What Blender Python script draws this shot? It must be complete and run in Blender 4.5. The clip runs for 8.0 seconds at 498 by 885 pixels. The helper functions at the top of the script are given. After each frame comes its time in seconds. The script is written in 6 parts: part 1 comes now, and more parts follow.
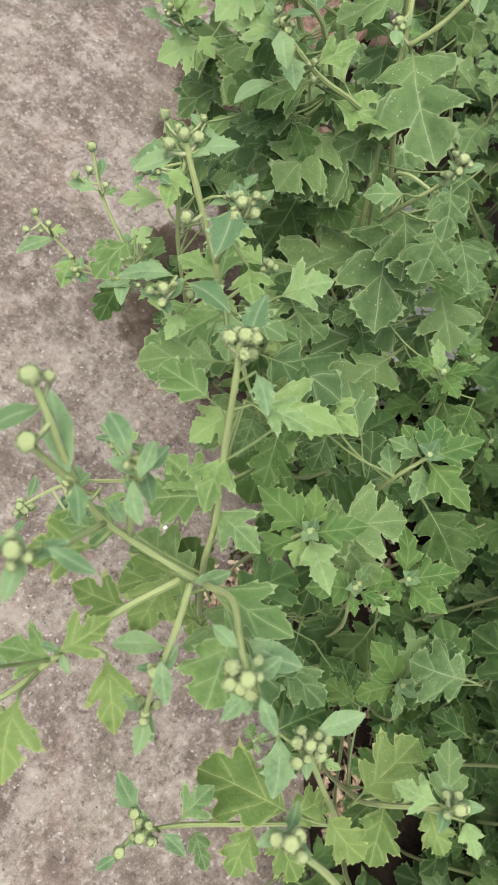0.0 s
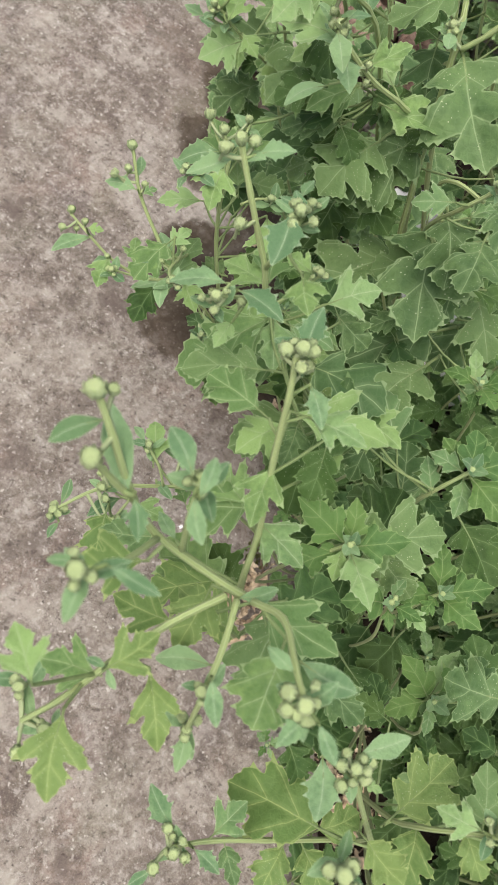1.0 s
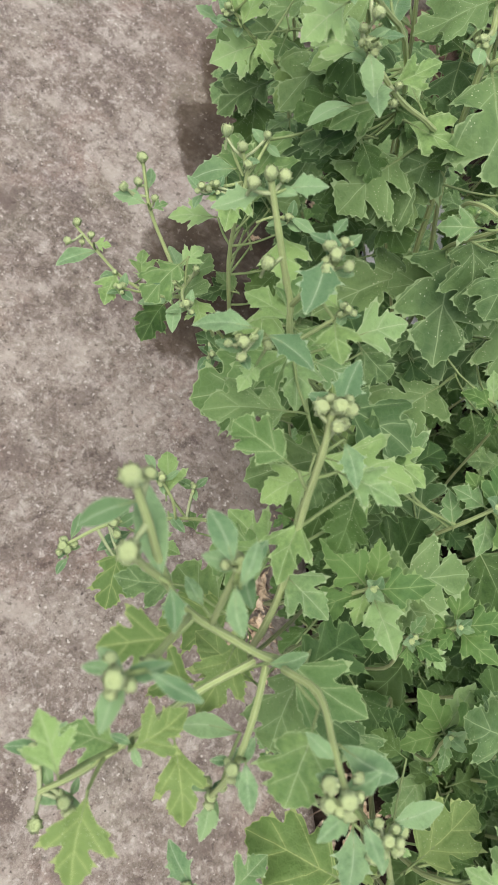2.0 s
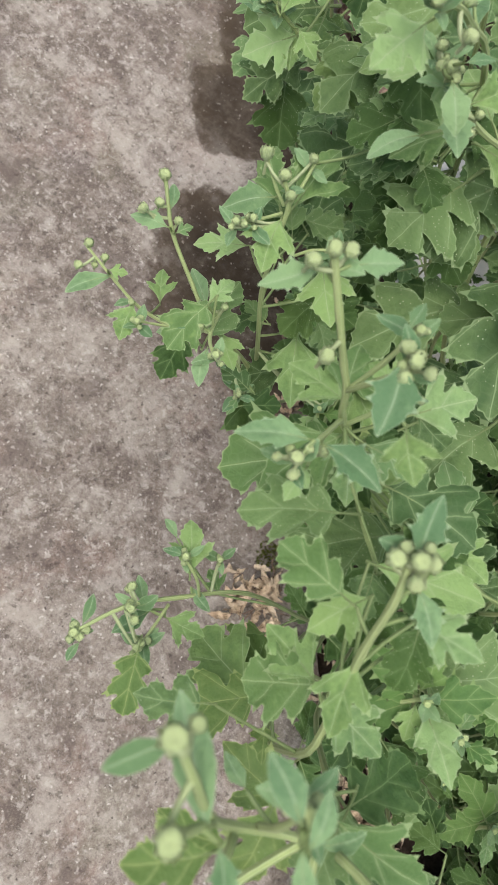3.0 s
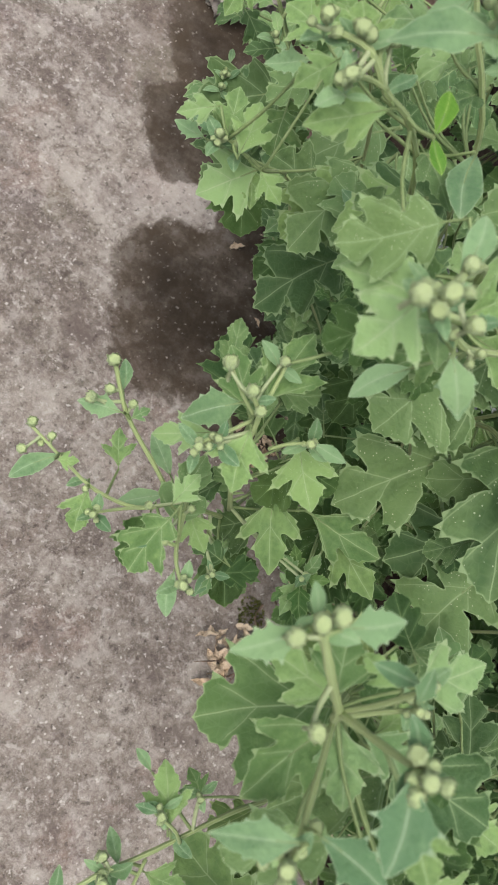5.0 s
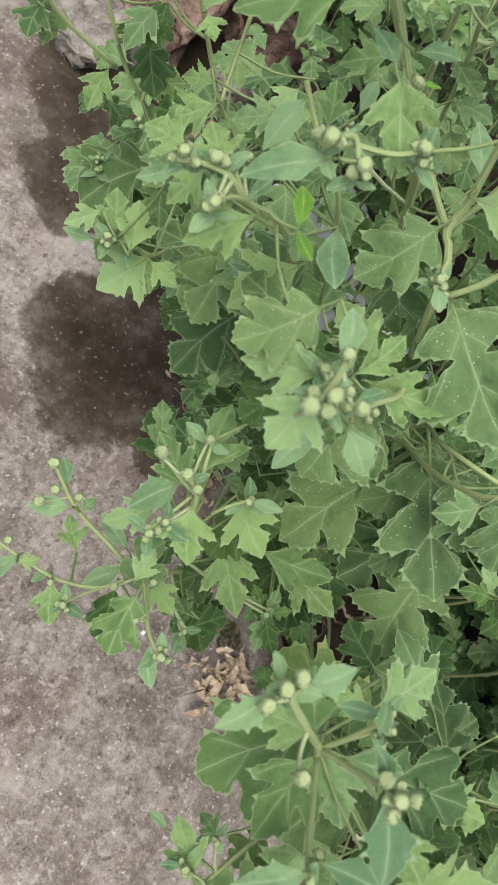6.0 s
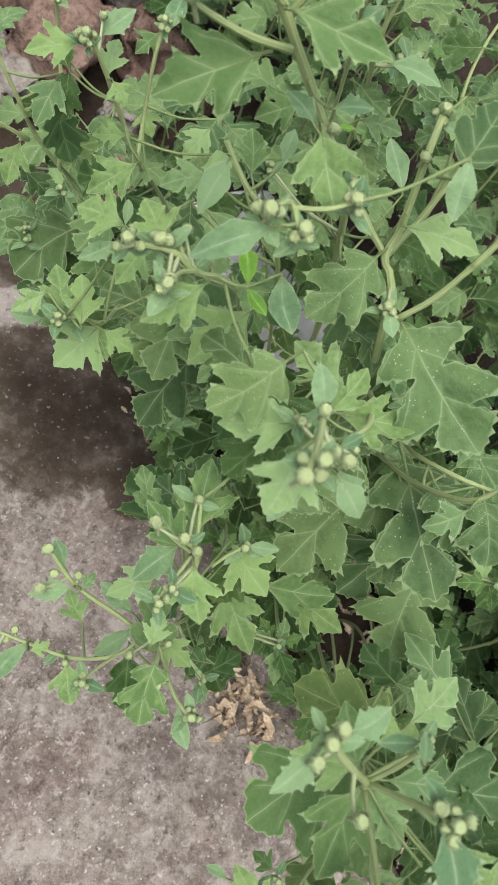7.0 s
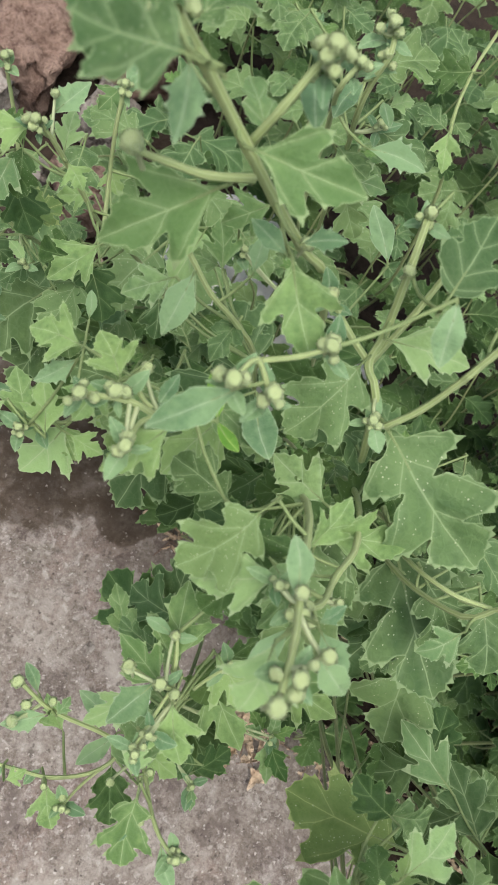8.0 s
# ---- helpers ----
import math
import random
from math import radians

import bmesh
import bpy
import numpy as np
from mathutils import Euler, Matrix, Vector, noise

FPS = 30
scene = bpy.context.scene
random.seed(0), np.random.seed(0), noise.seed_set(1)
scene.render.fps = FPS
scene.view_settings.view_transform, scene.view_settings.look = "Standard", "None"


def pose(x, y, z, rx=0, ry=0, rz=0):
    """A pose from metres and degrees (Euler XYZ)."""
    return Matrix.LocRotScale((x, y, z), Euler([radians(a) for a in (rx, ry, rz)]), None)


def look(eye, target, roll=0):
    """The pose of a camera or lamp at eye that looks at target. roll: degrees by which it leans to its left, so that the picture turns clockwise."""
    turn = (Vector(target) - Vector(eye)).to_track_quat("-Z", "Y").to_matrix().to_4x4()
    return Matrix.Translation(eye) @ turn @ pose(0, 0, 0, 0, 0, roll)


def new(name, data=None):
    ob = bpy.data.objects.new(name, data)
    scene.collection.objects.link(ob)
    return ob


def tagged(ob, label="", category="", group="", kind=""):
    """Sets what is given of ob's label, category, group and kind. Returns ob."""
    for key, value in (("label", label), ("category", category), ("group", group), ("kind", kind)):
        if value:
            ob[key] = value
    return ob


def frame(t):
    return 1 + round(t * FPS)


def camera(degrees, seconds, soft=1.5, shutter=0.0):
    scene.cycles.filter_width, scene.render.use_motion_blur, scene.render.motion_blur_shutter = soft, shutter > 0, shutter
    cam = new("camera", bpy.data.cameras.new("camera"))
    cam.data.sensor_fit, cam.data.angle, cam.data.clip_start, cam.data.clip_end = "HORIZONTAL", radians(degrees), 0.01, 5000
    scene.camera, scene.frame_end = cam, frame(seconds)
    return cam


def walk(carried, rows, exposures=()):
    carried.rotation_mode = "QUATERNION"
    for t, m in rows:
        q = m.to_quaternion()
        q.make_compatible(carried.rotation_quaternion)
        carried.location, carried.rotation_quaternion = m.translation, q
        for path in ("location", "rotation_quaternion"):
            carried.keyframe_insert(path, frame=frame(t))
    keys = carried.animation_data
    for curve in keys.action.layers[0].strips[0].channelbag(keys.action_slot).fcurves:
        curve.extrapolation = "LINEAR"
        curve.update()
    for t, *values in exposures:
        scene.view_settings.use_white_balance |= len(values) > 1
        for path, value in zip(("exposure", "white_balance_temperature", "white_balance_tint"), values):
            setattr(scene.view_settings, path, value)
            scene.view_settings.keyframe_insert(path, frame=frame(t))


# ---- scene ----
cam = camera(40.3, 8.0, 1.0)
cam.data.dof.use_dof = True
cam.data.dof.focus_distance = 0.42
cam.data.dof.aperture_fstop = 29.0
PATH = [
    (0, (-0.038, 0.0, 0.915), (0.525, 0.702, -0.872), 38.2),
    (0.5, (-0.047, 0.007, 0.91), (0.496, 0.707, -0.883), 38.7),
    (1, (-0.053, 0.009, 0.907), (0.492, 0.701, -0.888), 39.4),
    (1.2, (-0.059, 0.012, 0.907), (0.48, 0.703, -0.891), 39.1),
    (2.3, (-0.067, 0.06, 0.894), (0.525, 0.652, -0.922), 46.1),
    (2.5, (-0.069, 0.076, 0.889), (0.514, 0.632, -0.941), 47.4),
    (3, (-0.071, 0.107, 0.872), (0.509, 0.616, -0.973), 50.4),
    (3.5, (-0.071, 0.142, 0.865), (0.541, 0.608, -0.981), 54.5),
    (4, (-0.071, 0.169, 0.854), (0.53, 0.583, -1.008), 57.6),
    (4.5, (-0.071, 0.206, 0.859), (0.526, 0.653, -0.997), 55.1),
    (5, (-0.062, 0.225, 0.862), (0.59, 0.638, -0.983), 55.8),
    (5.2, (-0.061, 0.236, 0.87), (0.649, 0.628, -0.958), 56.5),
    (6.3, (-0.068, 0.253, 0.904), (0.764, 0.674, -0.866), 45.9),
    (6.5, (-0.068, 0.262, 0.908), (0.781, 0.69, -0.852), 44.0),
    (7, (-0.073, 0.269, 0.906), (0.844, 0.619, -0.836), 43.3),
    (7.5, (-0.057, 0.287, 0.908), (0.874, 0.571, -0.839), 45.5),
    (8, (-0.031, 0.324, 0.912), (0.859, 0.605, -0.856), 44.5),
]
walk(cam, [(t, look(eye, target, roll)) for t, eye, target, roll in PATH],
     ((0.0, 0.14, 6800, 10), (1.0, 0.07, 6750, 10), (2.5, 0.05, 6600, 10), (4.5, -0.03, 6500, 10), (6.5, 0.04, 6500, 10), (8.0, 0.06, 6500, 10)))

from mathutils import geometry

# ---- sky, sun, exposure ----
world = bpy.data.worlds.new("overcast")
scene.world = world
world.use_nodes = True
wn = world.node_tree
sky = wn.nodes.new("ShaderNodeTexSky")
sky.sky_type = 'NISHITA'
sky.sun_disc = False
sky.sun_elevation = radians(73)
sky.sun_rotation = radians(230)
sky.air_density, sky.dust_density, sky.ozone_density = 1.0, 6.0, 0.6
bg = next(n for n in wn.nodes if n.type == 'BACKGROUND')
bg.inputs["Strength"].default_value = 0.110
wn.links.new(sky.outputs["Color"], bg.inputs["Color"])

sun = new("sun", bpy.data.lights.new("sun", 'SUN'))
sun.data.energy = 2.85
sun.data.angle = radians(70)
sun.data.color = (1.0, 0.97, 0.93)
sun.matrix_world = look((-0.55, -0.40, 2.3), (0, 0, 0))


# ---- materials ----
class Nodes:
    """A short way to write node trees."""

    def __init__(self, name):
        self.mat = bpy.data.materials.new(name)
        self.mat.use_nodes = True
        self.tree = self.mat.node_tree
        self.bsdf = next(n for n in self.tree.nodes if n.type == 'BSDF_PRINCIPLED')
        self.out = next(n for n in self.tree.nodes if n.type == 'OUTPUT_MATERIAL')

    def add(self, kind, **settings):
        n = self.tree.nodes.new(kind)
        for key, value in settings.items():
            setattr(n, key, value)
        return n

    def put(self, socket, value):
        if hasattr(value, "is_output"):
            self.tree.links.new(value, socket)
        else:
            socket.default_value = value

    def math(self, op, a, b=0.0, c=0.0, clamp=False):
        n = self.add("ShaderNodeMath", operation=op, use_clamp=clamp)
        for s, v in zip(n.inputs, (a, b, c)):
            self.put(s, v)
        return n.outputs[0]

    def step(self, value, low, high, a=0.0, b=1.0):
        n = self.add("ShaderNodeMapRange", interpolation_type='SMOOTHSTEP')
        for s, v in zip(n.inputs, (value, low, high, a, b)):
            self.put(s, v)
        return n.outputs[0]

    def mix(self, fac, a, b, blend='MIX'):
        n = self.add("ShaderNodeMix", data_type='RGBA', blend_type=blend)
        self.put(n.inputs[0], fac)
        self.put(n.inputs[6], a if hasattr(a, "is_output") else (*a, 1))
        self.put(n.inputs[7], b if hasattr(b, "is_output") else (*b, 1))
        return n.outputs[2]

    def noise(self, scale, detail=4.0, rough=0.55, vector=None, distort=0.0):
        n = self.add("ShaderNodeTexNoise")
        n.inputs["Scale"].default_value = scale
        n.inputs["Detail"].default_value = detail
        n.inputs["Roughness"].default_value = rough
        n.inputs["Distortion"].default_value = distort
        if vector is not None:
            self.put(n.inputs["Vector"], vector)
        return n.outputs["Fac"]

    def coords(self, which="Object"):
        return self.add("ShaderNodeTexCoord").outputs[which]

    def place(self):
        return self.add("ShaderNodeNewGeometry").outputs["Position"]

    def split(self, vector):
        n = self.add("ShaderNodeSeparateXYZ")
        self.put(n.inputs[0], vector)
        return n.outputs

    def luck(self):
        return self.add("ShaderNodeObjectInfo").outputs["Random"]

    def bump(self, height, strength, distance):
        n = self.add("ShaderNodeBump")
        n.inputs["Strength"].default_value = strength
        n.inputs["Distance"].default_value = distance
        self.put(n.inputs["Height"], height)
        self.put(self.bsdf.inputs["Normal"], n.outputs[0])
        return n.outputs[0]

    def downy(self, amount, tint):
        """A coat of fine pale hairs."""
        self.bsdf.inputs["Sheen Weight"].default_value = amount
        self.bsdf.inputs["Sheen Roughness"].default_value = 0.5
        self.bsdf.inputs["Sheen Tint"].default_value = (*tint, 1)

    def finish(self, color, rough=0.6, gloss=0.5):
        self.put(self.bsdf.inputs["Base Color"], color)
        self.put(self.bsdf.inputs["Roughness"], rough)
        self.put(self.bsdf.inputs["Specular IOR Level"], gloss)
        return self.mat


# side veins: where each leaves the midrib, and where it ends
VEINS = ((0.05, 0.320, 0.235), (0.20, 0.415, 0.670), (0.54, 0.215, 0.820))
FORK = ((0.06, 0.400, 0.530), (0.40, 0.200, 0.672))


def leaf_material(name, dark, light, vein, specks, lateral=VEINS, down=0.05):
    """Leaf skin: two greens mottled, paler veins, fine relief, pale flecks on some leaves."""
    k = Nodes(name)
    uv = k.split(k.coords("UV"))
    ob = k.coords("Object")
    luck = k.luck()
    sway = k.math('MULTIPLY_ADD', k.noise(6.0, 2.0, 0.5, ob), 0.05, -0.025)
    a = k.math('ABSOLUTE', k.math('ADD', uv[0], k.math('MULTIPLY', sway, 0.35)))
    v = k.math('ADD', k.math('ADD', uv[1], sway), k.math('MULTIPLY_ADD', k.math('MULTIPLY', a, a), -0.30, k.math('MULTIPLY', a, 0.10)))
    mid = k.step(a, k.math('MULTIPLY_ADD', v, -0.008, 0.013), 0.002)
    veins = mid
    soft = k.step(a, 0.06, 0.0)
    if lateral:
        for y0, xt, yt in lateral:
            length = math.hypot(xt, yt - y0)
            dx, dy = xt / length, (yt - y0) / length
            off = k.math('ABSOLUTE', k.math('SUBTRACT', k.math('MULTIPLY', a, dy), k.math('MULTIPLY', k.math('SUBTRACT', v, y0), dx)))
            inside = k.step(a, xt, xt * 0.75)
            line = k.math('MULTIPLY', k.step(off, 0.0075, 0.001), inside)
            veins = k.math('MAXIMUM', veins, k.math('MULTIPLY', line, 0.8))
            soft = k.math('MAXIMUM', soft, k.math('MULTIPLY', k.step(off, 0.05, 0.0), inside))
    net = k.add("ShaderNodeTexVoronoi", feature='DISTANCE_TO_EDGE')
    net.inputs["Scale"].default_value = 13.0
    k.put(net.inputs["Vector"], ob)
    lace = k.step(net.outputs["Distance"], 0.10, 0.0)
    mottle = k.noise(5.0, 5.0, 0.6, ob)
    base = k.mix(k.step(k.math('ADD', mottle, k.math('MULTIPLY_ADD', luck, 0.7, -0.35)), 0.25, 0.75), dark, light)
    other = k.math('FRACT', k.math('MULTIPLY', luck, 7.31))
    base = k.mix(k.step(other, 0.70, 1.0, 0.0, 0.15), base, (0.205, 0.290, 0.085))
    base = k.mix(k.step(other, 0.40, 0.0, 0.0, 0.22), base, (0.095, 0.200, 0.080))
    base = k.mix(k.math('MULTIPLY', soft, 0.16), base, vein)
    base = k.mix(k.math('MULTIPLY', lace, 0.06), base, vein)
    base = k.mix(k.math('MULTIPLY', veins, 0.72), base, vein)
    # pale edge: light through the thin rim, put into the colour
    rim = k.add("ShaderNodeUVMap", uv_map="Rim")
    base = k.mix(k.step(k.split(rim.outputs[0])[0], 0.76, 1.0, 0.0, 0.72), base, vein)
    cell = k.add("ShaderNodeTexVoronoi", feature='F1')
    cell.inputs["Scale"].default_value = 34.0
    k.put(cell.inputs["Vector"], ob)
    fleck = k.step(k.math('ADD', cell.outputs["Distance"], k.math('MULTIPLY_ADD', k.noise(60.0, 2.0, 0.5, ob), 0.30, -0.15)), 0.22, 0.12)
    fleck = k.math('MULTIPLY', fleck, k.step(k.split(cell.outputs["Color"])[0], 0.36, 0.41))
    fleck = k.math('MULTIPLY', fleck, k.step(k.noise(4.0, 2.0, 0.5, ob), 0.46, 0.56))
    fleck = k.math('MULTIPLY', fleck, k.step(luck, 1.0 - specks, 1.0 - specks + 0.1))
    base = k.mix(k.math('MULTIPLY', fleck, 0.65), base, (0.62, 0.68, 0.46))
    k.downy(down, (0.80, 0.90, 0.72))
    k.finish(base, k.math('MULTIPLY_ADD', mottle, 0.2, 0.48), 0.24)
    height = k.math('ADD', k.math('MULTIPLY', k.noise(11.0, 2.0, 0.5, ob), 0.8), k.math('ADD', k.math('MULTIPLY', soft, -0.25), k.math('MULTIPLY', lace, -0.05)))
    k.bump(k.math('ADD', height, k.math('MULTIPLY', k.noise(34.0, 3.0, 0.6, ob), 0.22)), 0.22, 0.020)
    through_leaf = k.add("ShaderNodeBsdfTranslucent")
    k.put(through_leaf.inputs["Color"], k.mix(0.5, base, (0.30, 0.42, 0.08)))
    both = k.add("ShaderNodeMixShader")
    both.inputs[0].default_value = 0.14
    k.tree.links.new(k.bsdf.outputs[0], both.inputs[1])
    k.tree.links.new(through_leaf.outputs[0], both.inputs[2])
    k.tree.links.new(both.outputs[0], k.out.inputs["Surface"])
    return k.mat


LEAF = leaf_material("mature_leaf", (0.060, 0.126, 0.044), (0.148, 0.248, 0.092), (0.30, 0.42, 0.21), 0.85)
# older leaves' green, darkened further to stand in for shade deep in the bed
OLD_SHADED = leaf_material("shaded_older_leaf", (0.023, 0.064, 0.014), (0.060, 0.126, 0.031), (0.170, 0.270, 0.105), 0.55)
YOUNG = leaf_material("young_leaf", (0.130, 0.242, 0.094), (0.270, 0.430, 0.174), (0.38, 0.49, 0.28), 0.0, FORK, 0.15)
UPPER = leaf_material("upper_leaf", (0.119, 0.224, 0.073), (0.254, 0.405, 0.142), (0.36, 0.48, 0.24), 0.25, FORK, 0.10)
SIDE = leaf_material("side_leaf", (0.112, 0.211, 0.068), (0.240, 0.381, 0.129), (0.36, 0.48, 0.24), 0.35)
BRACT = leaf_material("downy_bract", (0.106, 0.214, 0.102), (0.234, 0.385, 0.189), (0.36, 0.48, 0.30), 0.0, (), 0.22)
FADED = leaf_material("fading_leaf", (0.114, 0.204, 0.058), (0.181, 0.283, 0.089), (0.37, 0.46, 0.18), 0.6)
# strong green of leafy shoots, lowered to put the bush's inner shade into it
GREEN = leaf_material("shoot_leaf", (0.056, 0.140, 0.034), (0.112, 0.224, 0.060), (0.26, 0.38, 0.15), 0.0)
LIME = leaf_material("fresh_leaf", (0.115, 0.290, 0.030), (0.180, 0.390, 0.050), (0.42, 0.58, 0.16), 0.0, ())


def stem_material():
    k = Nodes("ribbed_stem")
    uv = k.split(k.coords("UV"))
    ribs = k.math('SINE', k.math('MULTIPLY', uv[0], 6.2832 * 6))
    rib = k.step(ribs, -0.9, 1.0, 0.15, 0.85)
    where = k.split(k.place())
    old = k.step(k.math('ADD', where[2], k.math('MULTIPLY', k.noise(14.0), 0.25)), 0.72, 0.42)
    c = k.mix(rib, (0.320, 0.425, 0.160), (0.450, 0.550, 0.275))
    c = k.mix(k.math('MULTIPLY', old, 0.70), c, (0.215, 0.245, 0.105))
    c = k.mix(k.math('MULTIPLY', k.noise(60.0, 5.0), 0.30), c, (0.26, 0.32, 0.15))
    k.downy(0.12, (0.90, 0.96, 0.70))
    k.finish(c, 0.6, 0.3)
    k.bump(k.math('ADD', ribs, k.noise(300.0)), 0.4, 0.0006)
    return k.mat


STEM = stem_material()


def bud_material():
    """A closed bud: downy grey-green scales with pale edges round a pale yellow crown."""
    k = Nodes("closed_bud")
    uv = k.split(k.coords("UV"))
    crown = k.step(uv[1], 0.25, 0.85)
    c = k.mix(crown, (0.340, 0.480, 0.225), (0.520, 0.640, 0.310))
    edge = k.step(k.math('ABSOLUTE', uv[0]), 0.45, 0.95)
    c = k.mix(k.math('MULTIPLY', edge, 0.75), c, (0.58, 0.70, 0.44))
    c = k.mix(k.step(k.noise(5.0, 3.0, 0.6, k.coords("Object")), 0.40, 0.70, 0.0, 0.40), c, (0.52, 0.63, 0.36))
    c = k.mix(k.math('MULTIPLY', k.luck(), 0.30), c, (0.400, 0.520, 0.240))
    k.downy(0.25, (0.92, 0.95, 0.75))
    k.finish(c, 0.85, 0.10)
    k.bump(k.noise(9.0, 2.0, 0.5, k.coords("Object")), 0.5, 0.12)
    return k.mat


BUD = bud_material()


def blob(k, x, y, cx, cy, rx, ry):
    """1 at the middle of an oval, 0 at its rim."""
    dx = k.math('DIVIDE', k.math('SUBTRACT', x, cx), rx)
    dy = k.math('DIVIDE', k.math('SUBTRACT', y, cy), ry)
    d = k.math('POWER', k.math('ADD', k.math('POWER', k.math('ABSOLUTE', dx), 3.0), k.math('POWER', k.math('ABSOLUTE', dy), 3.0)), 0.3333)
    return k.math('SUBTRACT', 1.0, d)


def concrete_material():
    """Old weathered concrete: grey-brown, mottled, speckled with sand and small stones, with wet stains."""
    k = Nodes("weathered_concrete")
    p = k.place()
    xyz = k.split(p)
    tilted = k.add("ShaderNodeMapping")
    tilted.inputs["Rotation"].default_value = (0.5, 0.35, 0.8)
    tilted.inputs["Location"].default_value = (0.37, 0.61, 0.23)
    k.put(tilted.inputs["Vector"], p)
    p = tilted.outputs[0]
    broad = k.noise(5.0, 4.0, 0.6, p)
    mid = k.noise(30.0, 8.0, 0.70, p)
    fine = k.noise(150.0, 5.0, 0.70, p)
    grit = k.noise(520.0, 3.0, 0.7, p)
    c = k.mix(k.step(broad, 0.35, 0.65), (0.158, 0.130, 0.110), (0.278, 0.246, 0.212))
    # washes of pink, green-grey and violet-grey over the cement
    c = k.mix(k.step(k.noise(7.0, 6.0, 0.68, p, 0.6), 0.50, 0.64, 0.0, 0.55), c, (0.285, 0.212, 0.182))
    c = k.mix(k.step(k.noise(6.0, 5.0, 0.65, k.coords("Object"), 0.5), 0.52, 0.66, 0.0, 0.50), c, (0.235, 0.228, 0.180))
    c = k.mix(k.step(k.noise(9.0, 5.0, 0.65, k.coords("Object")), 0.54, 0.68, 0.0, 0.50), c, (0.178, 0.150, 0.150))
    c = k.mix(k.step(mid, 0.47, 0.66, 0.0, 0.62), c, (0.415, 0.382, 0.345))
    c = k.mix(k.step(mid, 0.50, 0.35, 0.0, 0.72), c, (0.108, 0.086, 0.074))
    flakes = k.noise(58.0, 6.0, 0.72, p, 0.8)
    c = k.mix(k.step(flakes, 0.54, 0.64, 0.0, 0.70), c, (0.460, 0.430, 0.398))
    c = k.mix(k.step(flakes, 0.45, 0.35, 0.0, 0.62), c, (0.105, 0.084, 0.074))
    c = k.mix(k.step(fine, 0.52, 0.63, 0.0, 0.30), c, (0.470, 0.440, 0.400))
    c = k.mix(k.step(fine, 0.48, 0.38, 0.0, 0.36), c, (0.090, 0.074, 0.064))
    c = k.mix(k.step(grit, 0.54, 0.63, 0.0, 0.26), c, (0.50, 0.47, 0.44))
    c = k.mix(k.step(grit, 0.45, 0.36, 0.0, 0.30), c, (0.07, 0.06, 0.055))
    blotch = k.noise(12.0, 9.0, 0.74, p)
    c = k.mix(k.step(blotch, 0.52, 0.64, 0.0, 0.68), c, (0.425, 0.392, 0.352))
    c = k.mix(k.step(blotch, 0.48, 0.36, 0.0, 0.74), c, (0.130, 0.104, 0.092))
    moss = k.math('MULTIPLY', k.step(k.noise(9.0, 5.0, 0.65, p), 0.58, 0.72), 0.30)
    c = k.mix(moss, c, (0.21, 0.205, 0.135))
    scour = k.math('ADD', blob(k, xyz[0], xyz[1], 0.120, 0.775, 0.110, 0.050), k.math('MULTIPLY_ADD', blotch, 1.6, -0.8))
    c = k.mix(k.step(scour, 0.0, 0.5, 0.0, k.step(mid, 0.35, 0.6, 0.12, 0.5)), c, (0.45, 0.415, 0.385))
    grains = k.noise(95.0, 3.0, 0.6, p)
    c = k.mix(k.step(grains, 0.60, 0.68, 0.0, 0.55), c, (0.50, 0.47, 0.43))
    c = k.mix(k.step(grains, 0.40, 0.31, 0.0, 0.60), c, (0.060, 0.048, 0.040))
    # water standing on and soaked into the slab
    ragged = k.math('ADD', k.math('MULTIPLY_ADD', k.noise(13.0, 6.0, 0.65, p), 2.4, -1.2), k.math('MULTIPLY_ADD', k.noise(60.0, 3.0, 0.6, p), 0.7, -0.35))
    wet = blob(k, xyz[0], xyz[1], 0.205, 0.605, 0.160, 0.140)
    wet = k.math('MAXIMUM', wet, blob(k, xyz[0], xyz[1], 0.245, 0.470, 0.080, 0.065))
    wet = k.math('MAXIMUM', wet, blob(k, xyz[0], xyz[1], 0.225, 0.895, 0.122, 0.098))
    wet = k.math('MAXIMUM', wet, blob(k, xyz[0], xyz[1], 0.270, 1.050, 0.115, 0.130))
    wet = k.math('MAXIMUM', wet, blob(k, xyz[0], xyz[1], 0.295, 0.790, 0.085, 0.200))
    tide = k.math('ADD', wet, k.math('MULTIPLY', ragged, 0.26))
    wet = k.step(tide, 0.0, 0.08)
    soaked = k.step(tide, 0.05, 0.55)
    # darker brown ovals beside the bed and round the upper stain
    darker = blob(k, xyz[0], xyz[1], 0.240, 0.330, 0.130, 0.220)
    darker = k.math('MAXIMUM', darker, blob(k, xyz[0], xyz[1], 0.235, 1.060, 0.200, 0.240))
    darker = k.step(k.math('ADD', darker, k.math('MULTIPLY', ragged, 0.5)), 0.0, 0.6)
    c = k.mix(k.math('MULTIPLY', darker, 0.42), c, (0.112, 0.086, 0.068))
    c = k.mix(k.math('MULTIPLY', wet, k.step(mid, 0.35, 0.65, 0.96, 0.66)), c, (0.060, 0.045, 0.030))
    c = k.mix(k.math('MULTIPLY', soaked, k.step(blotch, 0.38, 0.62, 0.90, 0.40)), c, (0.027, 0.020, 0.013))
    chips, holes = k.noise(170.0, 1.5, 0.5, p), k.noise(140.0, 1.5, 0.5, k.coords("Object"))
    c = k.mix(k.step(chips, 0.675, 0.73, 0.0, k.math('MULTIPLY_ADD', wet, -0.5, 0.75)), c, (0.58, 0.55, 0.51))
    c = k.mix(k.step(holes, 0.30, 0.25, 0.0, 0.80), c, (0.055, 0.045, 0.040))
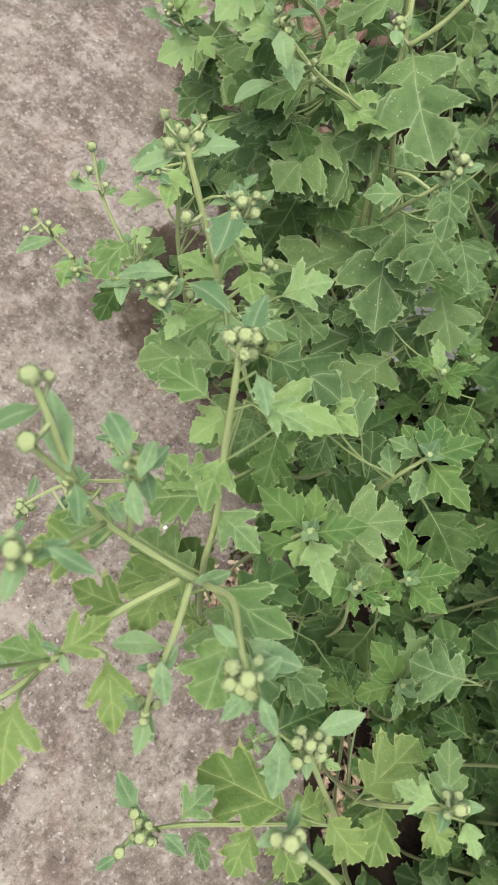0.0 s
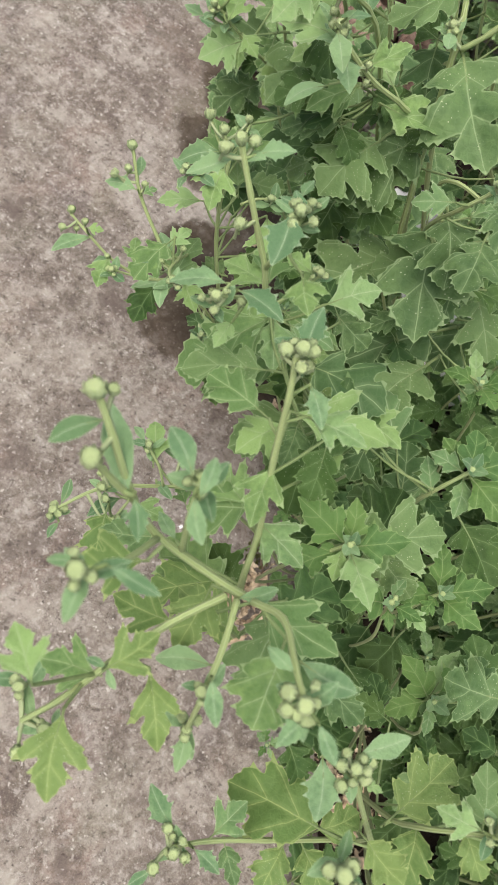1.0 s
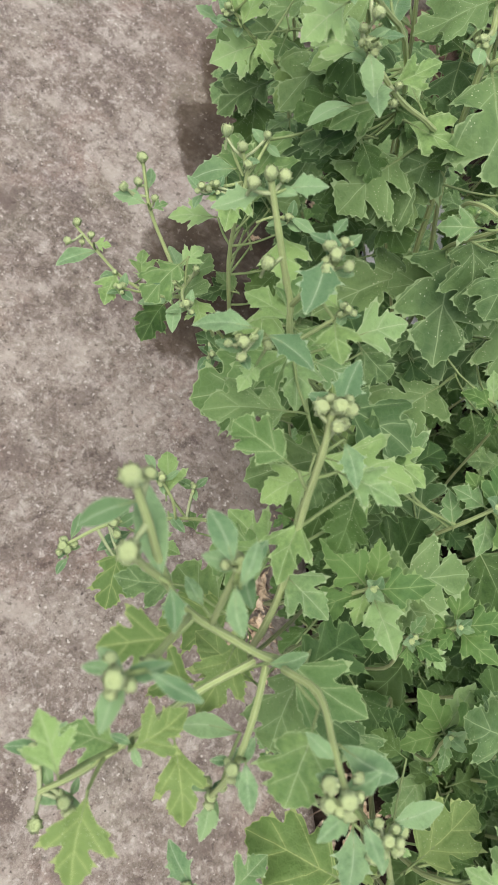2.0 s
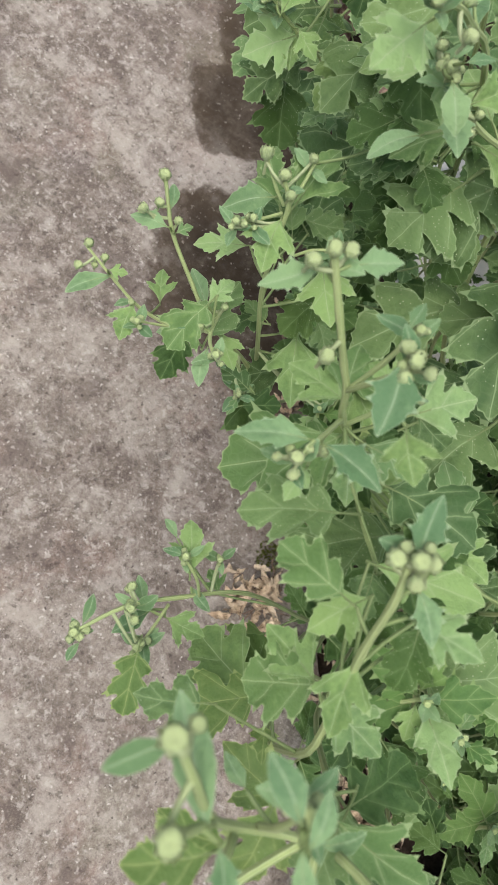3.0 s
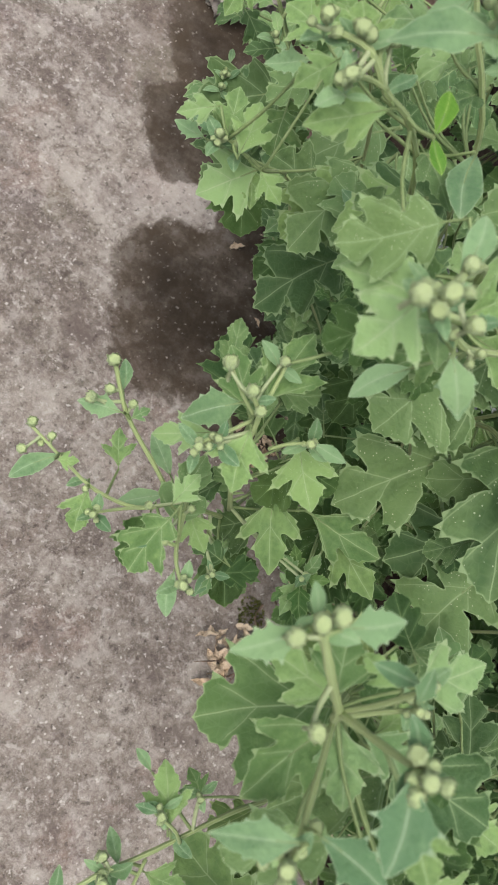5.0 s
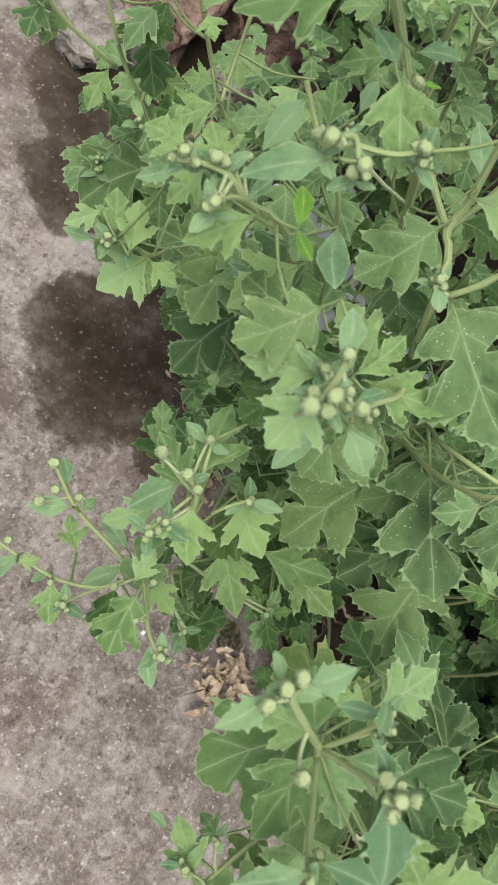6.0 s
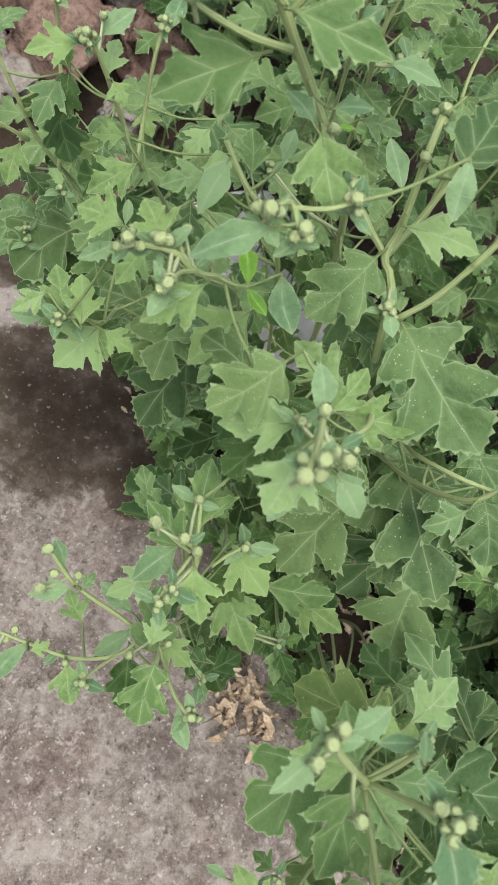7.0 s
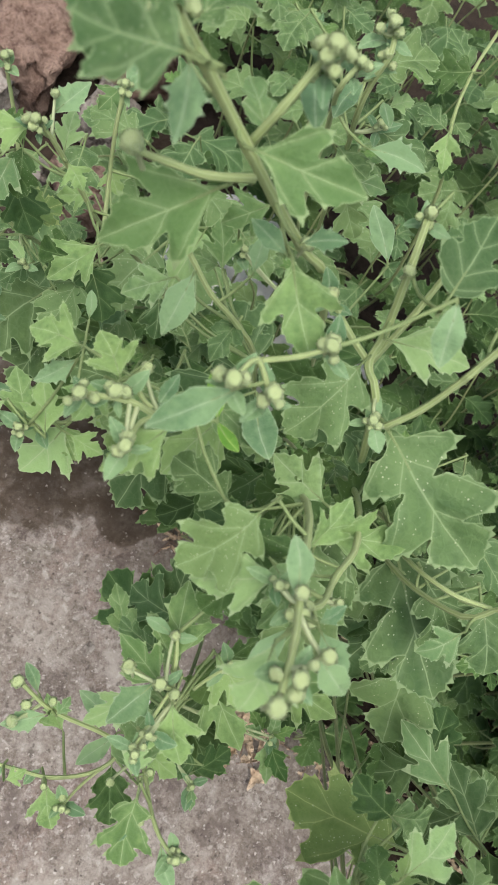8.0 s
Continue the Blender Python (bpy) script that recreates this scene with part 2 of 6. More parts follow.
    k.finish(c, k.math('MULTIPLY_ADD', wet, -0.15, 0.9), k.math('MULTIPLY_ADD', wet, -0.12, 0.30))
    k.bump(k.math('ADD', k.math('MULTIPLY', fine, 0.8), k.math('ADD', mid, k.math('MULTIPLY', grit, 0.4))), 0.55, 0.004)
    return k.mat


CONCRETE = concrete_material()


def mottled(name, dark, light, scale, rough=0.9, relief=0.004, gloss=0.2):
    k = Nodes(name)
    p = k.coords("Object")
    n1, n2 = k.noise(scale, 6.0, 0.65, p), k.noise(scale * 6, 4.0, 0.65, p)
    c = k.mix(k.step(n1, 0.3, 0.7), dark, light)
    c = k.mix(k.step(n2, 0.4, 0.7, 0.0, 0.5), c, light)
    c = k.mix(k.step(n2, 0.45, 0.25, 0.0, 0.6), c, dark)
    c = k.mix(k.math('MULTIPLY', k.luck(), 0.35), c, dark)
    k.finish(c, rough, gloss)
    k.bump(k.math('ADD', n1, n2), 0.6, relief)
    return k.mat


SOIL = mottled("dark_soil", (0.020, 0.015, 0.011), (0.065, 0.048, 0.036), 30.0, 0.95, 0.01)
BRICK = mottled("worn_red_brick", (0.085, 0.048, 0.036), (0.40, 0.290, 0.235), 34.0, 0.95, 0.020)
STONE = mottled("pale_mortar_stone", (0.15, 0.125, 0.105), (0.48, 0.45, 0.41), 34.0, 0.95, 0.018)
DRY = mottled("dry_leaf", (0.54, 0.40, 0.27), (0.88, 0.76, 0.58), 9.0, 0.8, 0.05)
TWIG = mottled("dead_twig", (0.10, 0.068, 0.052), (0.34, 0.25, 0.19), 40.0, 0.9, 0.01)
WHITE = mottled("white_plastic", (0.88, 0.88, 0.87), (0.94, 0.94, 0.93), 3.0, 0.45, 0.01, 0.5)
PEDICEL = mottled("bud_stalk", (0.340, 0.420, 0.220), (0.480, 0.550, 0.340), 60.0, 0.8, 0.001, 0.1)
STALK = mottled("leaf_stalk", (0.190, 0.270, 0.105), (0.300, 0.390, 0.175), 60.0, 0.6, 0.001, 0.3)
MOSS = mottled("green_moss", (0.09, 0.11, 0.025), (0.24, 0.26, 0.08), 60.0, 0.95, 0.01)


# ---- building helpers ----
def mesh_of(name, verts, faces, materials, uvs=None, face_material=None, smooth=True, rims=None):
    me = bpy.data.meshes.new(name)
    me.from_pydata([tuple(v) for v in verts], [], faces)
    for m in materials:
        me.materials.append(m)
    if uvs is not None:
        layer = me.uv_layers.new(name="UVMap")
        for loop in me.loops:
            layer.data[loop.index].uv = uvs[loop.vertex_index]
    if rims is not None:
        layer = me.uv_layers.new(name="Rim")
        for loop in me.loops:
            layer.data[loop.index].uv = (rims[loop.vertex_index], 0.5)
    for i, poly in enumerate(me.polygons):
        poly.use_smooth = smooth
        if face_material is not None:
            poly.material_index = face_material[i]
    me.update()
    return me


def part(name, me, parent, place=None, label=""):
    ob = new(name, me)
    ob.parent = parent
    if place is not None:
        ob.matrix_basis = place
    if label:
        ob["label"] = label
    return ob


def tube_into(verts, faces, uvs, points, radii, sides=7):
    """Adds a tube along points to the lists."""
    start = len(verts)
    pts = [Vector(p) for p in points]
    side = None
    run = 0.0
    for i, p in enumerate(pts):
        d = (pts[min(i + 1, len(pts) - 1)] - pts[max(i - 1, 0)]).normalized()
        if side is None:
            side = d.orthogonal().normalized()
        side = (side - d * side.dot(d)).normalized()
        other = d.cross(side)
        if i:
            run += (p - pts[i - 1]).length
        for s in range(sides):
            a = 2 * math.pi * s / sides
            verts.append(p + (side * math.cos(a) + other * math.sin(a)) * radii[i])
            uvs.append((s / sides, run * 20))
    for i in range(len(pts) - 1):
        for s in range(sides):
            a, b = start + i * sides + s, start + i * sides + (s + 1) % sides
            faces.append((a, b, b + sides, a + sides))
    end = len(verts)
    verts.append(pts[-1] + (pts[-1] - pts[-2]).normalized() * radii[-1] * 0.5)
    uvs.append((0.5, run * 20))
    for s in range(sides):
        faces.append((end - sides + s, end - sides + (s + 1) % sides, end))


def smooth_line(points, steps=5):
    """A Catmull-Rom line through the points."""
    p = [Vector(q) for q in points]
    p = [2 * p[0] - p[1]] + p + [2 * p[-1] - p[-2]]
    line = []
    for i in range(1, len(p) - 2):
        for s in range(steps):
            t = s / steps
            line.append(0.5 * (2 * p[i] + (p[i + 1] - p[i - 1]) * t + (2 * p[i - 1] - 5 * p[i] + 4 * p[i + 1] - p[i + 2]) * t * t
                               + (3 * p[i] - p[i - 1] - 3 * p[i + 1] + p[i + 2]) * t ** 3))
    return line + [p[-2]]


# ---- leaf, bud and stem shapes ----
LOBED = ((0.015, 0.0), (0.045, 0.040), (0.080, 0.070), (0.145, 0.085), (0.225, 0.118), (0.272, 0.160), (0.335, 0.220), (0.292, 0.244), (0.288, 0.288), (0.238, 0.292), (0.190, 0.318), (0.168, 0.346), (0.192, 0.366),
         (0.250, 0.396), (0.298, 0.436), (0.345, 0.494), (0.340, 0.530), (0.402, 0.596), (0.398, 0.632), (0.440, 0.712), (0.372, 0.694), (0.326, 0.724), (0.276, 0.690), (0.226, 0.672), (0.186, 0.676), (0.168, 0.690),
         (0.178, 0.712), (0.222, 0.752), (0.252, 0.808), (0.208, 0.824), (0.196, 0.884), (0.142, 0.896), (0.102, 0.948), (0.052, 0.958), (0.030, 0.976))
DEEP = ((0.015, 0.0), (0.040, 0.040), (0.062, 0.085), (0.110, 0.105), (0.175, 0.112), (0.222, 0.138), (0.236, 0.162), (0.288, 0.188), (0.300, 0.214), (0.352, 0.256), (0.302, 0.268), (0.292, 0.304), (0.238, 0.292), (0.228, 0.318), (0.190, 0.318), (0.142, 0.340), (0.108, 0.358),
        (0.140, 0.372), (0.190, 0.388), (0.232, 0.418), (0.250, 0.446), (0.306, 0.468), (0.326, 0.510), (0.372, 0.546), (0.376, 0.586), (0.430, 0.640), (0.376, 0.644), (0.362, 0.692), (0.312, 0.672), (0.292, 0.708), (0.240, 0.682), (0.180, 0.666), (0.132, 0.664), (0.110, 0.676),
        (0.130, 0.690), (0.176, 0.722), (0.190, 0.762), (0.240, 0.790), (0.202, 0.808), (0.206, 0.850), (0.158, 0.858), (0.150, 0.904), (0.104, 0.908), (0.086, 0.950), (0.048, 0.954), (0.028, 0.978))
FULL = ((0.015, 0.0), (0.060, 0.030), (0.115, 0.075), (0.180, 0.120), (0.248, 0.170), (0.282, 0.225), (0.348, 0.285), (0.305, 0.310), (0.304, 0.350), (0.252, 0.364), (0.218, 0.392), (0.240, 0.420), (0.322, 0.474), (0.356, 0.536), (0.354, 0.572), (0.424, 0.668),
        (0.356, 0.658), (0.318, 0.694), (0.266, 0.672), (0.220, 0.668), (0.202, 0.690), (0.224, 0.738), (0.268, 0.812), (0.212, 0.824), (0.192, 0.884), (0.138, 0.896), (0.098, 0.945), (0.050, 0.958), (0.030, 0.976))
TRIDENT = ((0.015, 0.0), (0.045, 0.060), (0.085, 0.125), (0.140, 0.185), (0.200, 0.235), (0.250, 0.275), (0.318, 0.332), (0.306, 0.368), (0.366, 0.428), (0.366, 0.464), (0.418, 0.552), (0.346, 0.540), (0.300, 0.562), (0.250, 0.520), (0.200, 0.494),
           (0.156, 0.480), (0.140, 0.500), (0.152, 0.550), (0.188, 0.612), (0.230, 0.682), (0.180, 0.696), (0.180, 0.770), (0.130, 0.800), (0.106, 0.874), (0.056, 0.932), (0.030, 0.972))
SLENDER = tuple((0.80 * x, y + 0.09 * (1 - y) * min(1.0, 4 * y)) for x, y in LOBED)
BROAD = ((0.015, 0.0), (0.07, 0.01), (0.14, 0.040), (0.20, 0.085), (0.255, 0.140), (0.268, 0.185), (0.325, 0.240), (0.325, 0.290), (0.368, 0.395), (0.312, 0.405), (0.270, 0.445), (0.215, 0.435), (0.175, 0.450), (0.165, 0.485),
         (0.195, 0.535), (0.245, 0.590), (0.248, 0.635), (0.285, 0.705), (0.232, 0.715), (0.205, 0.785), (0.152, 0.805), (0.118, 0.885), (0.075, 0.910), (0.035, 0.965))
SMALL = ((0.015, 0.0), (0.04, 0.06), (0.075, 0.14), (0.135, 0.20), (0.185, 0.255), (0.255, 0.295), (0.258, 0.340), (0.325, 0.425), (0.270, 0.430), (0.235, 0.470), (0.185, 0.472), (0.170, 0.510), (0.190, 0.560),
         (0.190, 0.610), (0.235, 0.675), (0.188, 0.695), (0.172, 0.765), (0.125, 0.785), (0.100, 0.860), (0.060, 0.900), (0.030, 0.960))
TOOTHED = ((0.015, 0.0), (0.05, 0.08), (0.10, 0.17), (0.15, 0.26), (0.195, 0.34), (0.245, 0.41), (0.195, 0.44), (0.180, 0.51), (0.205, 0.59), (0.160, 0.63), (0.148, 0.72), (0.105, 0.80), (0.065, 0.88), (0.032, 0.96))
BLADE = ((0.015, 0.0), (0.05, 0.08), (0.09, 0.17), (0.125, 0.27), (0.15, 0.38), (0.168, 0.47), (0.160, 0.50), (0.168, 0.58), (0.150, 0.67), (0.125, 0.76), (0.085, 0.86), (0.04, 0.95))


def toothed_line(points, side):
    """The edge of half a leaf: rounded in the bays, pointed at the teeth."""
    n = len(points)
    slopes = []
    for i, p in enumerate(points):
        a, c = points[max(0, i - 1)], points[min(n - 1, i + 1)]
        tooth = ((p - a).x * (c - p).y - (p - a).y * (c - p).x) * side > 0.0008
        slopes.append((c - a) * (0.06 if tooth else 0.30))
    line = []
    for i in range(n - 1):
        for t in (0.0, 0.34, 0.67):
            h = 2 * t ** 3 - 3 * t * t
            line.append(points[i] * (1 + h) + slopes[i] * (t ** 3 - 2 * t * t + t) - points[i + 1] * h + slopes[i + 1] * (t ** 3 - t * t))
    return line


def leaf_mesh(name, outline, material, seed, deep=1.0, stalk=0.25):
    """A leaf 1 long: its stalk ends at the origin, the blade runs along +y and faces +z."""
    rnd = random.Random(seed)
    verts, faces, uvs, kinds, rims = [], [], [], [], []
    cup, droop, wave = rnd.uniform(0.20, 0.55), rnd.uniform(0.15, 0.55), rnd.uniform(0.03, 0.085)
    twist, bend = rnd.uniform(-0.12, 0.12), rnd.uniform(-0.05, 0.05)
    phase = rnd.uniform(0, 6)

    def surface(x, y):
        z = droop * (0.25 - (y - 0.5) ** 2) + cup * abs(x) * (1 - abs(x)) - 0.55 * cup * x * x + twist * x * y
        z += wave * math.sin(phase + 11 * y + 5 * x) * abs(x) * 3 - 0.9 * cup * max(0.0, abs(x) - 0.22) ** 1.5
        z += 0.5 * wave * math.sin(phase * 2 + 7 * x) * math.cos(phase + 6 * y)
        return Vector((x + bend * math.sin(math.pi * y), y, z))

    rim = []
    for side in (1, -1):
        half = []
        for x, y in outline:
            x = x * deep if x > 0.2 else x
            slow = 1 + 0.16 * noise.noise((y * 2.6, seed * 1.7, side))
            half.append(Vector((side * x * slow * rnd.uniform(0.97, 1.03), y + rnd.uniform(-0.006, 0.006) + 0.03 * noise.noise((y * 2.2, seed * 2.3, side + 5)) * min(1, 6 * y * (1 - y)), 0)))
        for i in range(len(half) - 2, 0, -1):
            a, b, c = half[i - 1], half[i], half[i + 1]
            if ((b - a).x * (c - b).y - (b - a).y * (c - b).x) * side > 0:
                half[i] = b + 0.08 * (b - (a + c) / 2)
        half = toothed_line([Vector((0, -0.004, 0))] + half + [Vector((0, 1, 0))], side)
        rim += half if side > 0 else [Vector((0, 1, 0))] + half[:0:-1]
    flat = [Vector((q.x, q.y)) for q in rim]
    n = len(flat)
    step = 0.075
    inner = [Vector((0, 0.03 + 0.05 * i)) for i in range(19)]
    for r in range(-1, 14):
        for c in range(-7, 8):
            q = Vector(((c + 0.5 * (r % 2)) * step, r * step))
            if abs(q.x) > 0.03 and min((q - w).length for w in flat) > 0.025:
                inner.append(q)
    got = geometry.delaunay_2d_cdt(flat + inner, [(i, (i + 1) % n) for i in range(n)], [], 1, 1e-5)
    for q, origins in zip(got[0], got[3]):
        verts.append(surface(q.x, q.y))
        uvs.append((q.x, q.y))
        rims.append(1.0 if any(o < n for o in origins) else 0.0)
    for f in got[2]:
        a, b, c = (got[0][i] for i in f[:3])
        faces.append(tuple(f) if (b - a).cross(c - a) > 0 else tuple(f)[::-1])
    kinds = [0] * len(faces)
    tube_into(verts, faces, uvs, [(0, -stalk, -stalk * 0.35), (0, -stalk * 0.5, -stalk * 0.10), surface(0, 0.0), surface(0, 0.25) - Vector((0, 0, 0.006)), surface(0, 0.55) - Vector((0, 0, 0.006))],
              [0.022, 0.018, 0.016, 0.011, 0.005], 5)
    kinds += [1] * (len(faces) - len(kinds))
    rims += [0.0] * (len(verts) - len(rims))
    me = mesh_of(name, verts, faces, (material, STALK), uvs, kinds, True, rims)
    return me


SHAPES = {
    "m": [leaf_mesh("lobed_leaf", o, LEAF, 10 + i, d) for i, (o, d) in enumerate(((LOBED, 1.0), (FULL, 0.95), (LOBED, 1.05), (LOBED, 0.95), (LOBED, 1.06), (FULL, 1.0)))],
    "p": [leaf_mesh("lobed_leaf", o, SIDE, 170 + i, d) for i, (o, d) in enumerate(((LOBED, 1.0), (DEEP, 0.95), (LOBED, 1.06), (FULL, 1.0)))],
    "d": [leaf_mesh("lobed_leaf", DEEP, LEAF, 160 + i, d) for i, d in enumerate((1.0, 0.95, 1.05, 1.0))],
    # lower leaves, with shade in their colour
    "o": [leaf_mesh("shaded_old_leaf", o, OLD_SHADED, 20 + i, d) for i, (o, d) in enumerate(((LOBED, 1.0), (FULL, 0.95), (LOBED, 1.10), (FULL, 1.05)))],
    "b": [leaf_mesh("broad_leaf", BROAD, LEAF, 30 + i, d) for i, d in enumerate((1.0, 1.12, 0.9, 1.05))],
    "s": [leaf_mesh("small_leaf", SMALL, YOUNG, 50 + i, d, 0.12) for i, d in enumerate((1.0, 0.85, 1.15, 0.7))],
    "y": [leaf_mesh("young_leaf", BROAD, YOUNG, 60 + i, d, 0.12) for i, d in enumerate((0.95, 0.85, 1.05))],
    "r": [leaf_mesh("bract", BLADE, BRACT, 70 + i, d, 0.06) for i, d in enumerate((1.0, 0.85, 1.15))],
    "w": [leaf_mesh("fading_leaf", o, FADED, 15 + i, d) for i, (o, d) in enumerate(((FULL, 1.0), (LOBED, 0.95), (FULL, 1.05), (LOBED, 1.06)))],
    "t": [leaf_mesh("three_lobed_leaf", TRIDENT, mat, 130 + i, d, 0.10) for i, (mat, d) in enumerate(((UPPER, 1.0), (YOUNG, 0.92), (UPPER, 1.08), (YOUNG, 1.0), (UPPER, 0.9), (UPPER, 1.0)))],
    "k": [leaf_mesh("fading_shoot_leaf", TRIDENT, FADED, 150 + i, d, 0.10) for i, d in enumerate((1.0, 0.94, 1.06))],
    "q": [leaf_mesh("toothed_bract", TOOTHED, BRACT, 75 + i, d, 0.06) for i, d in enumerate((1.0, 0.85, 1.15))],
    "g": [leaf_mesh("shoot_leaf", o, GREEN, 40 + i, d, 0.12) for i, (o, d) in enumerate(((SMALL, 1.0), (SMALL, 1.15), (BROAD, 0.9), (SLENDER, 1.0)))],
    "l": [leaf_mesh("fresh_leaf", BLADE, LIME, 80 + i, 1.5, 0.1) for i in range(2)],
}


def bud_mesh(seed, stalk=3.0):
    """A barrel-shaped bud about 1 in radius at the origin, in two whorls of narrow scales that stand ragged round its flat crown."""
    rnd = random.Random(seed)
    rows, sides = 8, 14
    verts, faces, uvs = [], [], []
    tall = rnd.uniform(0.85, 1.05)
    profile = ((-0.80, 0.30), (-0.68, 0.62), (-0.40, 0.82), (0.0, 0.88), (0.35, 0.84), (0.55, 0.74), (0.60, 0.52), (0.55, 0.28), (0.52, 0.04))
    for r, (z, rad) in enumerate(profile):
        for s in range(sides):
            b = 2 * math.pi * s / sides
            rough = 1 + 0.10 * noise.noise((math.cos(b) * 1.6 + seed, math.sin(b) * 1.6, z * 2)) + 0.05 * (-1) ** s
            verts.append(Vector((rad * rough * math.cos(b), rad * rough * math.sin(b), z * tall + 0.07 * noise.noise((s * 0.9, r * 1.3, seed)))))
            uvs.append((0.0, r / rows))
    for r in range(rows):
        for s in range(sides):
            a, b = r * sides + s, r * sides + (s + 1) % sides
            faces.append((a, b, b + sides, a + sides))
    for count, low, top, wide, out_by in ((8, -0.75, 0.35, 0.27, 0.07), (9, -0.45, 0.82, 0.25, 0.02)):
        for s in range(count):
            b = 2 * math.pi * (s + rnd.uniform(-0.25, 0.25)) / count
            out = Vector((math.cos(b), math.sin(b), 0))
            tang = Vector((-math.sin(b), math.cos(b), 0))
            n = len(verts)
            flare, long = rnd.uniform(-0.06, 0.26), top * rnd.uniform(0.80, 1.15)
            for f, w in ((0.0, 0.55), (0.3, 1.0), (0.55, 0.95), (0.8, 0.60), (1.0, 0.10)):
                z = low + (long - low) * f
                rad = 0.93 - 0.42 * max(0.0, abs(z - 0.05) - 0.15) ** 1.3 + out_by + flare * f * f
                mid = out * rad + Vector((0, 0, z * tall))
                verts += [mid + tang * wide * w - out * 0.09, mid + out * 0.05, mid - tang * wide * w - out * 0.09]
                uvs += [(1.0, 0.1 + 0.8 * f), (0.0, 0.1 + 0.8 * f), (-1.0, 0.1 + 0.8 * f)]
            for i in range(4):
                for q in (0, 1):
                    c = n + 3 * i + q
                    faces.append((c, c + 1, c + 4, c + 3))
    kinds = [0] * len(faces)
    lean = rnd.uniform(-0.3, 0.3)
    tube_into(verts, faces, uvs, [(lean, 0.2, -stalk), (lean * 0.4, 0, -stalk * 0.5), (0, 0, -0.72 * tall)], [0.27, 0.25, 0.36], 6)
    kinds += [1] * (len(faces) - len(kinds))
    return mesh_of("bud", verts, faces, (BUD, PEDICEL), uvs, kinds)


BUDS = [bud_mesh(i, 2.2 + 0.5 * (i % 3)) for i in range(5)]
dice = random.Random(4)
LINES = {}
STEMS = []
SPREAD = []


def stalk_to(on, place, thick=0.0008, skin=None):
    """A thin stalk from a leaf's or bud's foot to the nearest point of its plant's stems."""
    owner = on.parent
    here = Vector(place) - Vector(owner.location)
    away = Vector(owner.location)
    near = [q for line in LINES.values() for q in line if (q - here - away).length < 0.07]
    if near:
        best = min(near, key=lambda q: (q - here - away).length + max(0.0, q.z - here.z - away.z) * 0.8) - away
    else:
        best = here + Vector((0.028, 0.004, -0.055))
    gap = (best - here).length
    if gap < 0.004:
        return
    mid = here.lerp(best, 0.5) + Vector((0, 0, -0.10 * gap))
    verts, faces, uvs = [], [], []
    tube_into(verts, faces, uvs, smooth_line((here, mid, best), 3), [thick * (0.8 + 0.3 * i / 6) for i in range(7)], 5)
    part("leaf_stalk", mesh_of("leaf_stalk", verts, faces, (skin or STALK,), uvs), on)


def plant(x, y, label, z=-0.015):
    ob = new("chrysanthemum_plant")
    ob.location = (x, y, z)
    ob.empty_display_size = 0.02
    return tagged(ob, label, "plant", "chrysanthemum plants in the bed")


def stem(owner, points, thick=0.0022, thin=0.0014, name="stem", root=True):
    """A stem through the points from its top downwards; with root it bends on to the plant's foot."""
    origin = Vector(owner.location)
    pts = [Vector(p) - origin for p in points]
    if root:
        low, foot = pts[-1], Vector((0, 0, 0))
        reach = (foot - low).length
        way = (pts[-1] - pts[-2]).normalized()
        way = (way + Vector((0, 0, -0.85))).normalized()
        a, b = low + way * reach * 0.38, foot + Vector((-0.02, 0, 0.30 * reach))
        for f in (0.2, 0.4, 0.6, 0.8, 1.0):
            g = 1 - f
            pts.append(low * g ** 3 + a * 3 * g * g * f + b * 3 * g * f * f + foot * f ** 3)
    line = smooth_line(pts, 4)
    LINES.setdefault(owner.name, []).extend(q + origin for q in line)
    n = len(line) - 1
    radii = [0.70 * (thin + (thick - thin) * min(1.0, i / n * (1.0 if not root else 1.6))) for i in range(n + 1)]
    radii = [r * (1 + 0.14 * (i % 4 == 0)) for i, r in enumerate(radii)]
    verts, faces, uvs = [], [], []
    tube_into(verts, faces, uvs, line, radii, 8)
    made = part(name, mesh_of(name, verts, faces, (STEM,), uvs), owner)
    STEMS.append((made, [q + origin for q in line]))
    return made


def leaf(on, base, tip, kind="m", width=1.0, up=(-0.25, -0.05, 1.0), joined=True):
    """A leaf on a stem, from the end of its stalk to its tip, facing up."""
    b, t = Vector(base), Vector(tip)
    y = t - b
    size = y.length
    y.normalize()
    z = Vector(up) - y * Vector(up).dot(y)
    z.normalize()
    x = y.cross(z)
    origin = Vector(on.parent.location)
    turn = Matrix((x, y, z)).transposed().to_4x4()
    m = Matrix.Translation(b - origin) @ turn @ Matrix.Diagonal((size * width, size, size, 1))
    if joined:
        stalk_to(on, b - y * size * (0.22 if kind in "mbowdp" else 0.08))
    names = {"r": "bract", "q": "bract"}
    return part(names.get(kind, "leaf"), dice.choice(SHAPES[kind]), on, m)


